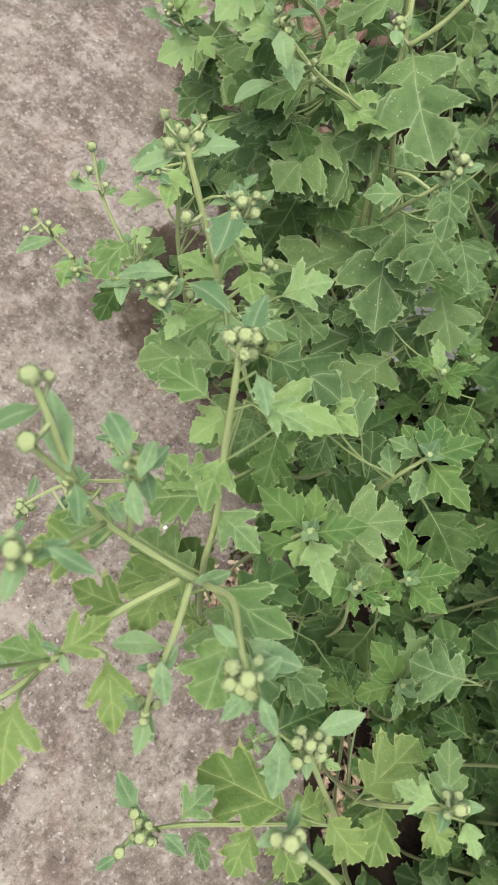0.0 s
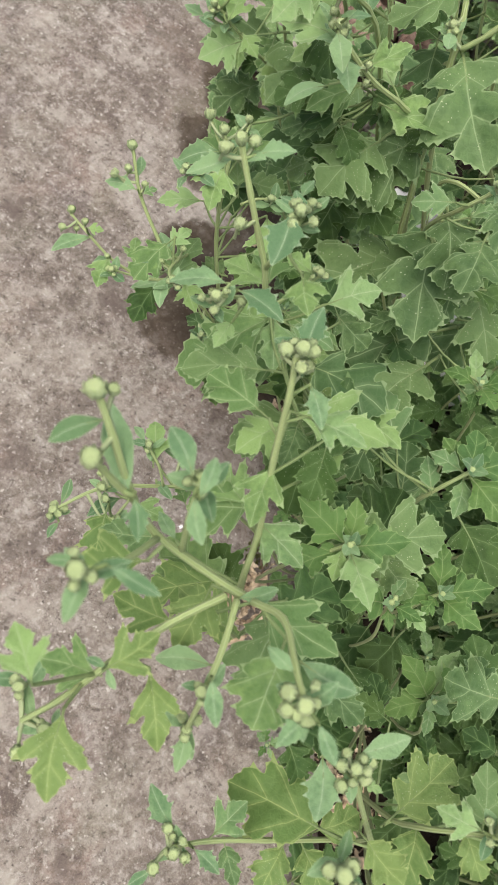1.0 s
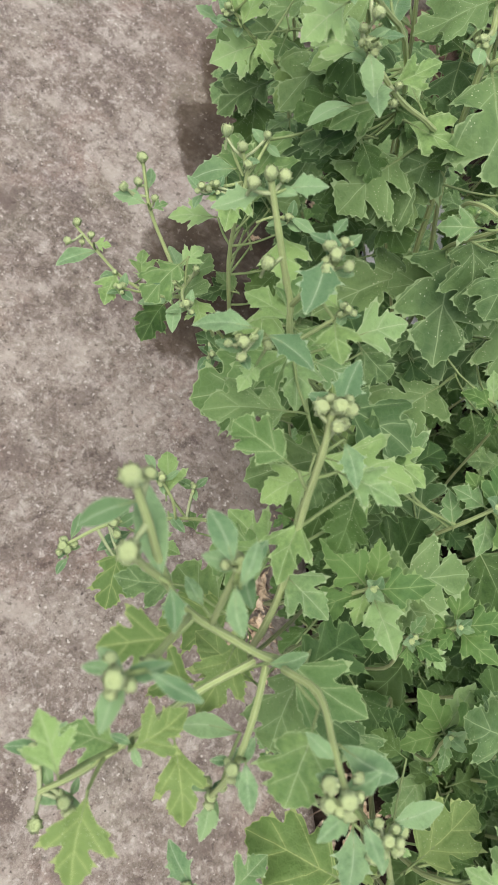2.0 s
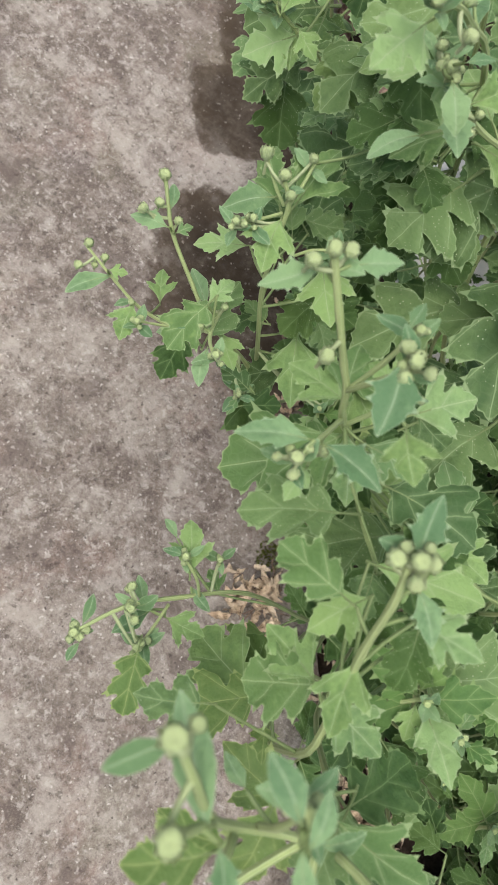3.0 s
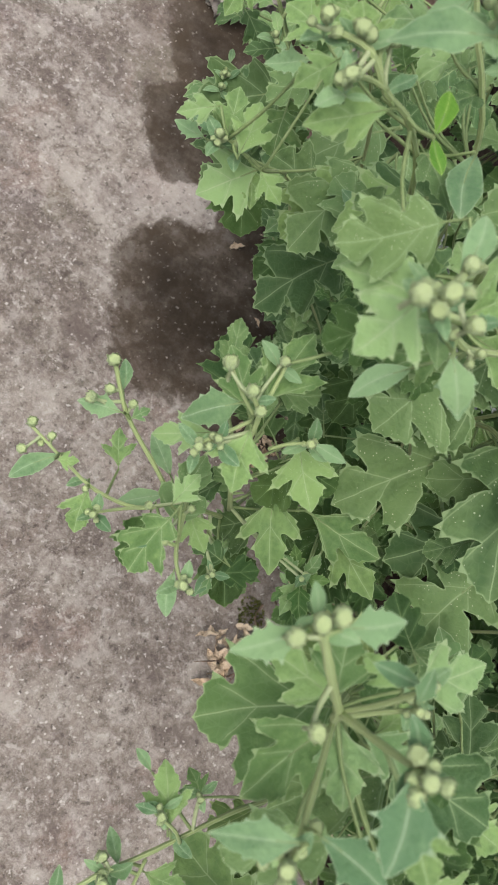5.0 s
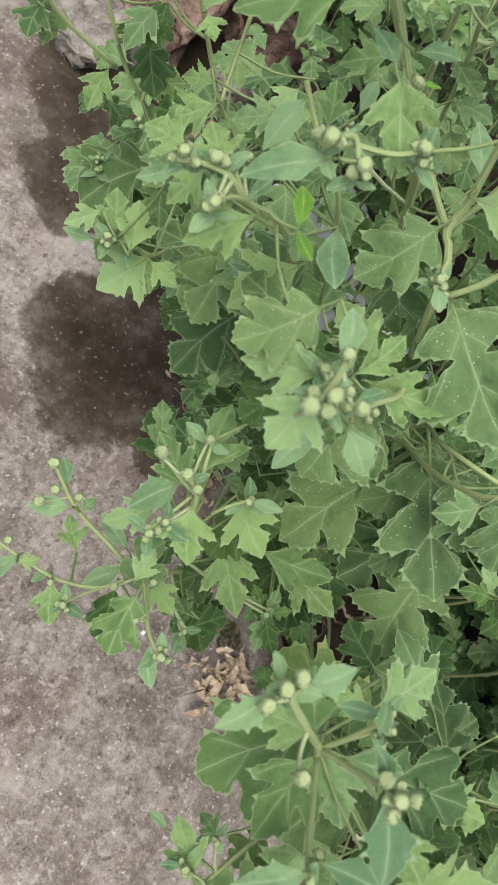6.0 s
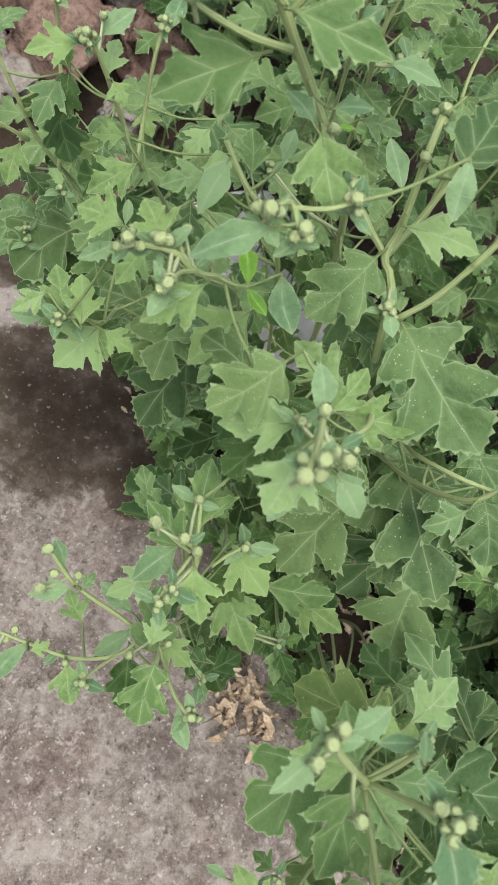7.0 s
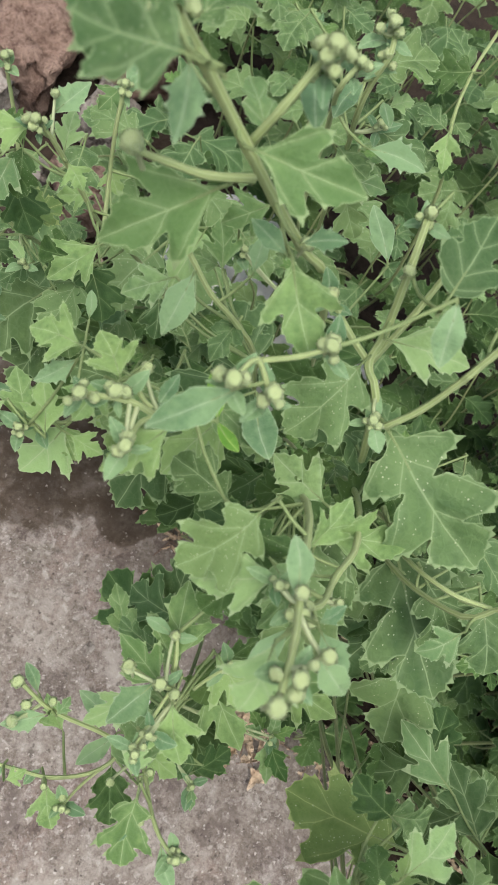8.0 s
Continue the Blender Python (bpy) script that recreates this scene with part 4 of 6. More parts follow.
# deep leaves under this branch, in the green that carries shade
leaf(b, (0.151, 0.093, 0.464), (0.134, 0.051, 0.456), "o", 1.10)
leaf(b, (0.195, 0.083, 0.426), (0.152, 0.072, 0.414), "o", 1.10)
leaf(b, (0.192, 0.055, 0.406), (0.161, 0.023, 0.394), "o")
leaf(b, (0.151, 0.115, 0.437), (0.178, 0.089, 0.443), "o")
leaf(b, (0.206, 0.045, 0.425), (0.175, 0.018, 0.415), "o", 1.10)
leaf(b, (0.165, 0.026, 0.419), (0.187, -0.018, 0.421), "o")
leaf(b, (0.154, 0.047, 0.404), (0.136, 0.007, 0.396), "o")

p = plant(0.300, 0.360, "green chrysanthemum with lobed leaves and clustered round buds leaning over concrete")
s = stem(p, ((-0.020, 0.325, 0.573), (-0.013, 0.307, 0.556), (0.001, 0.288, 0.540), (0.016, 0.271, 0.525), (0.052, 0.266, 0.480)), 0.0022, 0.0014)
bud(s, (-0.021, 0.326, 0.576), 0.0036)
bud(s, (-0.030, 0.312, 0.565), 0.0033, (-1, 0.2, 0.6))
bud(s, (-0.022, 0.315, 0.568), 0.0032)
bud(s, (-0.011, 0.310, 0.562), 0.0028)
b = stem(p, ((-0.054, 0.308, 0.525), (-0.038, 0.290, 0.524), (-0.024, 0.276, 0.524), (-0.004, 0.267, 0.524), (0.015, 0.269, 0.524)), 0.0017, 0.0011, "branch", False)
bud(b, (-0.054, 0.310, 0.527), 0.0032)
bud(b, (-0.059, 0.297, 0.525), 0.0029)
bud(b, (-0.045, 0.303, 0.526), 0.0026)
bud(b, (-0.050, 0.301, 0.520), 0.0023)
bud(b, (-0.030, 0.276, 0.530), 0.0022)
b = stem(p, ((-0.026, 0.264, 0.533), (-0.015, 0.266, 0.527), (-0.001, 0.267, 0.524)), 0.0012, 0.0010, "branch", False)
cluster(b, (-0.027, 0.263, 0.535), 4, 0.0050, 0.0024)
leaf(b, (0.003, 0.264, 0.518), (-0.010, 0.239, 0.512), "o")
b = stem(p, ((0.003, 0.226, 0.584), (0.003, 0.240, 0.575), (0.011, 0.259, 0.560), (0.027, 0.289, 0.530)), 0.0015, 0.0012, "branch", False)
cluster(b, (0.003, 0.227, 0.586), 5, 0.0055, 0.0026)
bud(b, (-0.002, 0.246, 0.575), 0.0026)
bud(b, (0.012, 0.260, 0.570), 0.0024)
bud(b, (-0.004, 0.264, 0.555), 0.0024)
bud(b, (0.000, 0.248, 0.560), 0.0020)
leaf(b, (0.012, 0.259, 0.537), (0.028, 0.290, 0.544), "b")
cluster(b, (0.034, 0.232, 0.520), 3, 0.0040, 0.0020)
leaf(b, (0.034, 0.231, 0.516), (0.028, 0.221, 0.514), "s")
leaf(b, (0.042, 0.239, 0.512), (0.026, 0.252, 0.508), "b")
leaf(b, (0.043, 0.233, 0.497), (0.066, 0.233, 0.503), "o")

p = plant(0.310, 0.420, "green chrysanthemum with lobed leaves and clustered round buds leaning over concrete")
s = stem(p, ((0.024, 0.296, 0.627), (0.029, 0.290, 0.618), (0.029, 0.282, 0.600), (0.035, 0.276, 0.560), (0.052, 0.269, 0.500)), 0.0022, 0.0014)
bud(s, (0.016, 0.309, 0.627), 0.0034, (-0.2, 0.5, 1))
bud(s, (0.023, 0.297, 0.630), 0.0033)
bud(s, (0.027, 0.290, 0.626), 0.0028)
bud(s, (0.038, 0.310, 0.628), 0.0028)
b = stem(p, ((0.017, 0.309, 0.624), (0.023, 0.299, 0.618), (0.028, 0.292, 0.615)), 0.0012, 0.0010, "branch", False)
b = stem(p, ((0.040, 0.310, 0.625), (0.035, 0.300, 0.620), (0.030, 0.292, 0.616)), 0.0013, 0.0011, "branch", False)
cluster(b, (0.004, 0.278, 0.618), 4, 0.0055, 0.0024)
cluster(b, (0.012, 0.281, 0.618), 3, 0.0040, 0.0022)
b = stem(p, ((0.005, 0.280, 0.615), (0.017, 0.285, 0.612), (0.028, 0.290, 0.612)), 0.0012, 0.0011, "branch", False)
leaf(b, (0.028, 0.321, 0.588), (0.034, 0.343, 0.592), "b", 0.80)
leaf(b, (0.036, 0.308, 0.590), (0.028, 0.330, 0.590), "b", 0.80)
leaf(b, (0.042, 0.297, 0.589), (0.042, 0.324, 0.591), "b", 0.70)
b = stem(p, ((0.060, 0.284, 0.598), (0.050, 0.284, 0.595), (0.043, 0.283, 0.590)), 0.0012, 0.0010, "branch", False)
cluster(b, (0.059, 0.283, 0.600), 3, 0.0030, 0.0024)
leaf(b, (0.047, 0.275, 0.531), (0.035, 0.287, 0.529), "b")
leaf(b, (0.046, 0.283, 0.523), (0.026, 0.273, 0.517), "b")
leaf(b, (0.063, 0.262, 0.452), (0.061, 0.213, 0.448), "o", 0.90)
leaf(b, (0.051, 0.248, 0.478), (0.064, 0.258, 0.482), "s")
cluster(b, (0.040, 0.242, 0.500), 3, 0.0035, 0.0020)
leaf(b, (0.064, 0.227, 0.437), (0.085, 0.241, 0.444), "o")

p = plant(0.320, 0.160, "green chrysanthemum with lobed leaves and clustered round buds leaning over concrete")
s = stem(p, ((-0.052, 0.103, 0.543), (-0.030, 0.114, 0.549), (-0.006, 0.118, 0.546), (0.036, 0.121, 0.525), (0.091, 0.109, 0.460)), 0.0020, 0.0013)
cluster(s, (-0.052, 0.103, 0.545), 5, 0.0050, 0.0032)
bud(s, (-0.029, 0.122, 0.553), 0.0024)
bud(s, (-0.029, 0.114, 0.555), 0.0026)
cluster(s, (-0.024, 0.096, 0.548), 3, 0.0050, 0.0026)
leaf(s, (-0.048, 0.107, 0.544), (-0.044, 0.120, 0.546), "r", 1.20)
leaf(s, (-0.049, 0.098, 0.536), (-0.054, 0.090, 0.534), "r", 1.40)
b = stem(p, ((-0.005, 0.135, 0.562), (0.002, 0.127, 0.555), (0.006, 0.119, 0.545)), 0.0012, 0.0011, "branch", False)
cluster(b, (-0.005, 0.136, 0.564), 3, 0.0040, 0.0026)
cluster(b, (0.015, 0.136, 0.550), 3, 0.0035, 0.0020)
b = stem(p, ((-0.023, 0.096, 0.546), (-0.016, 0.105, 0.546), (-0.009, 0.115, 0.545)), 0.0012, 0.0010, "branch", False)
leaf(b, (-0.027, 0.095, 0.572), (-0.032, 0.069, 0.568), "w", 0.95)
bud(b, (-0.028, 0.123, 0.556), 0.0026)
cluster(b, (-0.028, 0.113, 0.556), 2, 0.0040, 0.0028)
cluster(b, (-0.022, 0.098, 0.550), 3, 0.0040, 0.0026)
bud(b, (-0.026, 0.108, 0.552), 0.0028)

p = plant(0.360, 0.060, "green chrysanthemum with lobed leaves and clustered round buds leaning over concrete")
s = stem(p, ((0.060, -0.019, 0.653), (0.067, -0.028, 0.640), (0.088, -0.047, 0.600), (0.124, -0.075, 0.530)), 0.0021, 0.0015)
cluster(s, (0.060, -0.018, 0.656), 7, 0.0080, 0.0032)
bud(s, (0.056, -0.024, 0.650), 0.0030)
bud(s, (0.069, -0.017, 0.650), 0.0028)
leaf(s, (0.075, -0.026, 0.629), (0.082, -0.030, 0.631), "s")
leaf(s, (0.136, -0.001, 0.530), (0.131, 0.018, 0.530), "o", 0.90)
leaf(s, (0.135, -0.006, 0.532), (0.120, 0.006, 0.528), "o")

p = plant(0.340, 0.000, "green chrysanthemum with lobed leaves and clustered round buds leaning over concrete")
s = stem(p, ((0.005, -0.052, 0.578), (0.025, -0.052, 0.572), (0.054, -0.056, 0.560), (0.097, -0.064, 0.530), (0.145, -0.074, 0.480)), 0.0022, 0.0015)
cluster(s, (0.006, -0.053, 0.585), 5, 0.0080, 0.0032)
bud(s, (0.004, -0.044, 0.582), 0.0030)
bud(s, (-0.003, -0.057, 0.588), 0.0034)
bud(s, (0.012, -0.056, 0.580), 0.0030)
leaf(s, (-0.003, -0.059, 0.581), (-0.012, -0.064, 0.579), "r", 1.40)
leaf(s, (0.065, -0.061, 0.552), (0.054, -0.080, 0.548), "w", 1.10)
leaf(s, (0.037, -0.059, 0.550), (0.042, -0.076, 0.550), "b")
leaf(s, (0.084, -0.067, 0.529), (0.094, -0.090, 0.531), "w", 1.10)
s = stem(p, ((0.037, -0.043, 0.690), (0.056, -0.056, 0.670), (0.088, -0.081, 0.620)), 0.0022, 0.0016)
cluster(s, (0.037, -0.042, 0.693), 4, 0.0070, 0.0036)

p = plant(0.420, 0.040, "green chrysanthemum with large toothed lobed leaves rooted in soil")
s = stem(p, ((0.127, -0.048, 0.640), (0.121, -0.048, 0.625), (0.113, -0.049, 0.600), (0.121, -0.051, 0.550)), 0.0022, 0.0015)
cluster(s, (0.125, -0.047, 0.645), 5, 0.0070, 0.0032)
leaf(s, (0.146, -0.050, 0.600), (0.150, -0.024, 0.604), "b", 1.10)
leaf(s, (0.127, -0.055, 0.572), (0.118, -0.080, 0.568), "w", 1.10)
leaf(s, (0.130, -0.051, 0.610), (0.135, -0.070, 0.610), "w")
leaf(s, (0.142, -0.055, 0.533), (0.123, -0.070, 0.527), "o", 1.10)
leaf(s, (0.142, -0.057, 0.620), (0.145, -0.071, 0.620), "y")
leaf(s, (0.202, 0.002, 0.529), (0.200, 0.039, 0.531), "o")
leaf(s, (0.204, -0.028, 0.532), (0.186, -0.015, 0.528), "o")

p = plant(0.400, 0.160, "green chrysanthemum with large toothed lobed leaves rooted in soil")
s = stem(p, ((0.087, 0.075, 0.608), (0.077, 0.073, 0.595), (0.072, 0.074, 0.570)), 0.0018, 0.0014)
rosette(s, (0.086, 0.074, 0.610), 0.034, 5, begin=0.5)
s = stem(p, ((0.125, 0.052, 0.572), (0.131, 0.048, 0.550), (0.147, 0.039, 0.500)), 0.0017, 0.0014)
rosette(s, (0.124, 0.052, 0.574), 0.027, 5, begin=1.5)
s = stem(p, ((0.171, 0.061, 0.549), (0.165, 0.058, 0.540), (0.173, 0.057, 0.500)), 0.0017, 0.0014)
rosette(s, (0.170, 0.060, 0.551), 0.034, 5, begin=2.2)

p = plant(0.440, 0.220, "green chrysanthemum with large toothed lobed leaves rooted in soil")
s = stem(p, ((0.156, 0.114, 0.615), (0.148, 0.110, 0.600), (0.147, 0.109, 0.575), (0.160, 0.113, 0.530)), 0.0019, 0.0015)
rosette(s, (0.155, 0.114, 0.617), 0.036, 6, begin=0.9)
leaf(s, (0.145, 0.109, 0.594), (0.144, 0.129, 0.596), "s", 1.20)
leaf(s, (0.157, 0.113, 0.569), (0.165, 0.101, 0.571), "o", 1.20)
leaf(s, (0.155, 0.112, 0.562), (0.148, 0.098, 0.558), "o")
s = stem(p, ((0.167, 0.001, 0.532), (0.175, -0.005, 0.510), (0.198, -0.021, 0.450)), 0.0017, 0.0014)
rosette(s, (0.166, 0.001, 0.534), 0.036, 6, begin=0.2)
leaf(s, (0.205, 0.108, 0.530), (0.218, 0.064, 0.530), "o", 1.15)
leaf(s, (0.257, 0.103, 0.505), (0.223, 0.088, 0.495), "o")
s = stem(p, ((0.214, 0.196, 0.560), (0.232, 0.194, 0.530)), 0.0017, 0.0014)
rosette(s, (0.212, 0.195, 0.562), 0.026, 5, begin=1.1)
leaf(s, (0.236, 0.176, 0.553), (0.222, 0.153, 0.547), "o", 1.10)
leaf(s, (0.236, 0.202, 0.533), (0.219, 0.190, 0.527), "o")

p = plant(0.450, 0.340, "green chrysanthemum with large toothed lobed leaves rooted in soil")
s = stem(p, ((0.149, 0.237, 0.700), (0.157, 0.250, 0.670), (0.150, 0.253, 0.650), (0.158, 0.275, 0.610), (0.187, 0.306, 0.550)), 0.0023, 0.0016)
cluster(s, (0.145, 0.233, 0.703), 4, 0.0080, 0.0032)
cluster(s, (0.149, 0.240, 0.685), 2, 0.0070, 0.0028)
leaf(s, (0.139, 0.218, 0.696), (0.131, 0.191, 0.692), "m", 0.90)
leaf(s, (0.215, 0.270, 0.602), (0.215, 0.233, 0.598), "b")
leaf(s, (0.193, 0.255, 0.572), (0.184, 0.231, 0.568), "b")
leaf(s, (0.175, 0.289, 0.551), (0.160, 0.303, 0.549), "b")

p = plant(0.430, 0.440, "green chrysanthemum with large toothed lobed leaves rooted in soil")
s = stem(p, ((0.059, 0.302, 0.700), (0.073, 0.296, 0.690), (0.092, 0.300, 0.675), (0.117, 0.306, 0.660), (0.154, 0.329, 0.620)), 0.0024, 0.0016)
cluster(s, (0.060, 0.298, 0.703), 4, 0.0070, 0.0032)
bud(s, (0.080, 0.293, 0.690), 0.0022)
bud(s, (0.083, 0.293, 0.680), 0.0022)
leaf(s, (0.067, 0.316, 0.686), (0.067, 0.289, 0.684), "y", 0.90)
leaf(s, (0.163, 0.345, 0.603), (0.150, 0.315, 0.597), "b")

p = plant(0.350, 0.500, "green chrysanthemum with large toothed lobed leaves rooted in soil")
s = stem(p, ((0.030, 0.426, 0.602), (0.041, 0.427, 0.592), (0.055, 0.428, 0.580), (0.092, 0.459, 0.530)), 0.0019, 0.0014)
cluster(s, (0.025, 0.426, 0.605), 5, 0.0050, 0.0026)
cluster(s, (0.035, 0.426, 0.600), 3, 0.0040, 0.0024)
s = stem(p, ((0.064, 0.549, 0.510), (0.073, 0.542, 0.495), (0.099, 0.566, 0.450)), 0.0016, 0.0012)
cluster(s, (0.062, 0.542, 0.513), 4, 0.0040, 0.0022)
cluster(s, (0.060, 0.535, 0.510), 2, 0.0030, 0.0020)
leaf(s, (0.069, 0.558, 0.504), (0.071, 0.568, 0.506), "r", 1.30)
leaf(s, (0.072, 0.555, 0.484), (0.044, 0.550, 0.476), "y", 0.80)
leaf(s, (0.081, 0.559, 0.477), (0.096, 0.577, 0.483), "y")
leaf(s, (0.124, 0.530, 0.504), (0.094, 0.534, 0.496), "o", 1.10)
leaf(s, (0.143, 0.404, 0.607), (0.092, 0.399, 0.593), "m")
leaf(s, (0.127, 0.404, 0.553), (0.109, 0.403, 0.547), "s", 1.20)
leaf(s, (0.155, 0.362, 0.536), (0.109, 0.363, 0.524), "o", 1.10)
leaf(s, (0.157, 0.345, 0.526), (0.118, 0.341, 0.514), "o", 1.10)
leaf(s, (0.155, 0.359, 0.506), (0.120, 0.329, 0.494), "o", 1.10)
leaf(s, (0.105, 0.455, 0.503), (0.087, 0.443, 0.497), "s", 1.30)
leaf(s, (0.111, 0.452, 0.482), (0.094, 0.472, 0.478), "b")
leaf(s, (0.177, 0.246, 0.496), (0.207, 0.229, 0.504), "o")
leaf(s, (0.166, 0.183, 0.505), (0.134, 0.168, 0.495), "o")

p = plant(0.420, 0.360, "green chrysanthemum with lobed leaves and clustered round buds leaning over concrete")
s = stem(p, ((0.029, 0.288, 0.735), (0.043, 0.296, 0.727), (0.062, 0.309, 0.712), (0.100, 0.330, 0.670)), 0.0022, 0.0016)
cluster(s, (0.035, 0.289, 0.738), 4, 0.0070, 0.0033)
bud(s, (0.025, 0.287, 0.740), 0.0036)
bud(s, (0.051, 0.287, 0.725), 0.0032)
bud(s, (0.055, 0.306, 0.722), 0.0032)
cluster(s, (0.059, 0.310, 0.700), 3, 0.0040, 0.0024)

p = plant(0.400, 0.460, "green chrysanthemum with lobed leaves and clustered round buds leaning over concrete")
s = stem(p, ((0.033, 0.396, 0.700), (0.043, 0.387, 0.704), (0.053, 0.381, 0.695), (0.072, 0.382, 0.680), (0.104, 0.390, 0.630)), 0.0021, 0.0015)
cluster(s, (0.039, 0.391, 0.708), 3, 0.0060, 0.0032)
cluster(s, (0.029, 0.396, 0.705), 4, 0.0060, 0.0030)
cluster(s, (0.033, 0.373, 0.708), 3, 0.0050, 0.0032)
bud(s, (0.056, 0.397, 0.700), 0.0028)
b = stem(p, ((0.035, 0.374, 0.706), (0.044, 0.380, 0.700), (0.053, 0.381, 0.696)), 0.0013, 0.0012, "branch", False)
b = stem(p, ((0.054, 0.397, 0.700), (0.049, 0.390, 0.700), (0.051, 0.384, 0.697)), 0.0013, 0.0012, "branch", False)
leaf(b, (0.057, 0.386, 0.688), (0.069, 0.393, 0.692), "r", 1.20)
leaf(b, (0.075, 0.373, 0.689), (0.081, 0.389, 0.692), "l", 1.35)
leaf(b, (0.074, 0.371, 0.689), (0.076, 0.358, 0.688), "l", 1.35)
leaf(b, (0.101, 0.377, 0.677), (0.093, 0.352, 0.673), "r", 1.60)
leaf(b, (0.088, 0.385, 0.665), (0.096, 0.360, 0.665), "b")
leaf(b, (0.115, 0.392, 0.570), (0.119, 0.365, 0.570), "b")

p = plant(0.460, 0.520, "green chrysanthemum with lobed leaves and clustered round buds leaning over concrete")
s = stem(p, ((0.065, 0.441, 0.800), (0.077, 0.440, 0.785), (0.095, 0.430, 0.760), (0.108, 0.421, 0.742), (0.129, 0.414, 0.715), (0.156, 0.406, 0.680)), 0.0030, 0.0024)
cluster(s, (0.067, 0.448, 0.800), 4, 0.0080, 0.0036)
leaf(s, (0.070, 0.436, 0.792), (0.049, 0.464, 0.788), "m", 0.95)
leaf(s, (0.088, 0.461, 0.776), (0.113, 0.464, 0.784), "m")
b = stem(p, ((0.115, 0.432, 0.790), (0.109, 0.431, 0.785), (0.101, 0.429, 0.775), (0.097, 0.431, 0.760)), 0.0022, 0.0016, "branch", False)
cluster(b, (0.110, 0.429, 0.795), 5, 0.0070, 0.0036)
bud(b, (0.115, 0.431, 0.785), 0.0032)
leaf(b, (0.122, 0.439, 0.772), (0.114, 0.424, 0.768), "r", 1.60)
leaf(b, (0.106, 0.436, 0.759), (0.110, 0.454, 0.761), "y")
b = stem(p, ((0.057, 0.434, 0.765), (0.068, 0.431, 0.760), (0.079, 0.426, 0.757), (0.097, 0.424, 0.752)), 0.0021, 0.0014, "branch", False)
bud(b, (0.056, 0.434, 0.768), 0.0040, (-0.5, 0.2, 1))
leaf(b, (0.129, 0.414, 0.719), (0.139, 0.411, 0.721), "l")
bud(b, (0.124, 0.410, 0.725), 0.0032)
leaf(b, (0.138, 0.422, 0.699), (0.148, 0.401, 0.701), "b")
s = stem(p, ((0.094, 0.433, 0.700), (0.099, 0.419, 0.690), (0.111, 0.409, 0.675), (0.130, 0.401, 0.640)), 0.0019, 0.0016)
leaf(s, (0.112, 0.410, 0.673), (0.095, 0.401, 0.667), "b")
b = stem(p, ((0.061, 0.370, 0.742), (0.072, 0.373, 0.740), (0.073, 0.364, 0.735)), 0.0015, 0.0013, "branch", False)
cluster(b, (0.059, 0.369, 0.745), 3, 0.0040, 0.0036)
cluster(b, (0.070, 0.361, 0.742), 4, 0.0040, 0.0034)
b = stem(p, ((0.098, 0.367, 0.740), (0.089, 0.370, 0.735), (0.075, 0.374, 0.735)), 0.0015, 0.0013, "branch", False)
cluster(b, (0.097, 0.367, 0.742), 4, 0.0040, 0.0032)

p = plant(0.500, 0.420, "green chrysanthemum with lobed leaves and clustered round buds leaning over concrete")
s = stem(p, ((0.172, 0.400, 0.735), (0.157, 0.386, 0.728), (0.156, 0.374, 0.698), (0.149, 0.367, 0.687), (0.148, 0.348, 0.672)), 0.0030, 0.0022)
cluster(s, (0.171, 0.400, 0.738), 4, 0.0060, 0.0032)
bud(s, (0.152, 0.384, 0.732), 0.0028)
b = stem(p, ((0.137, 0.395, 0.705), (0.143, 0.382, 0.695), (0.150, 0.368, 0.687)), 0.0022, 0.0019, "branch", False)
cluster(b, (0.135, 0.394, 0.708), 3, 0.0040, 0.0030)
b = stem(p, ((0.176, 0.380, 0.725), (0.166, 0.374, 0.705), (0.151, 0.368, 0.688)), 0.0022, 0.0019, "branch", False)
b = stem(p, ((0.167, 0.341, 0.710), (0.158, 0.340, 0.690), (0.149, 0.342, 0.675)), 0.0022, 0.0020, "branch", False)
cluster(b, (0.138, 0.346, 0.685), 5, 0.0045, 0.0028)
leaf(b, (0.139, 0.344, 0.681), (0.136, 0.333, 0.679), "r", 2.00)
b = stem(p, ((0.179, 0.345, 0.738), (0.174, 0.343, 0.724), (0.167, 0.341, 0.710)), 0.0022, 0.0020, "branch", False)
leaf(b, (0.190, 0.346, 0.720), (0.196, 0.320, 0.720), "m")
leaf(b, (0.157, 0.359, 0.642), (0.149, 0.330, 0.638), "b")
leaf(b, (0.216, 0.305, 0.625), (0.187, 0.276, 0.615), "m")
leaf(b, (0.144, 0.365, 0.750), (0.172, 0.381, 0.760), "b", 1.10)
rosette(b, (0.083, 0.227, 0.520), 0.024, 6, begin=0.7)
s = stem(p, ((0.083, 0.225, 0.518), (0.095, 0.215, 0.490)), 0.0016, 0.0013)
s = stem(p, ((0.158, 0.251, 0.660), (0.147, 0.266, 0.655), (0.153, 0.286, 0.630), (0.187, 0.305, 0.580)), 0.0020, 0.0016)

p = plant(0.420, 0.620, "green chrysanthemum with lobed leaves and clustered round buds leaning over concrete")
s = stem(p, ((0.083, 0.535, 0.664), (0.092, 0.532, 0.648), (0.107, 0.529, 0.615), (0.124, 0.525, 0.580), (0.173, 0.537, 0.500)), 0.0023, 0.0016)
cluster(s, (0.081, 0.533, 0.667), 5, 0.0060, 0.0032)
bud(s, (0.099, 0.550, 0.660), 0.0026)
leaf(s, (0.131, 0.530, 0.569), (0.142, 0.506, 0.571), "b")
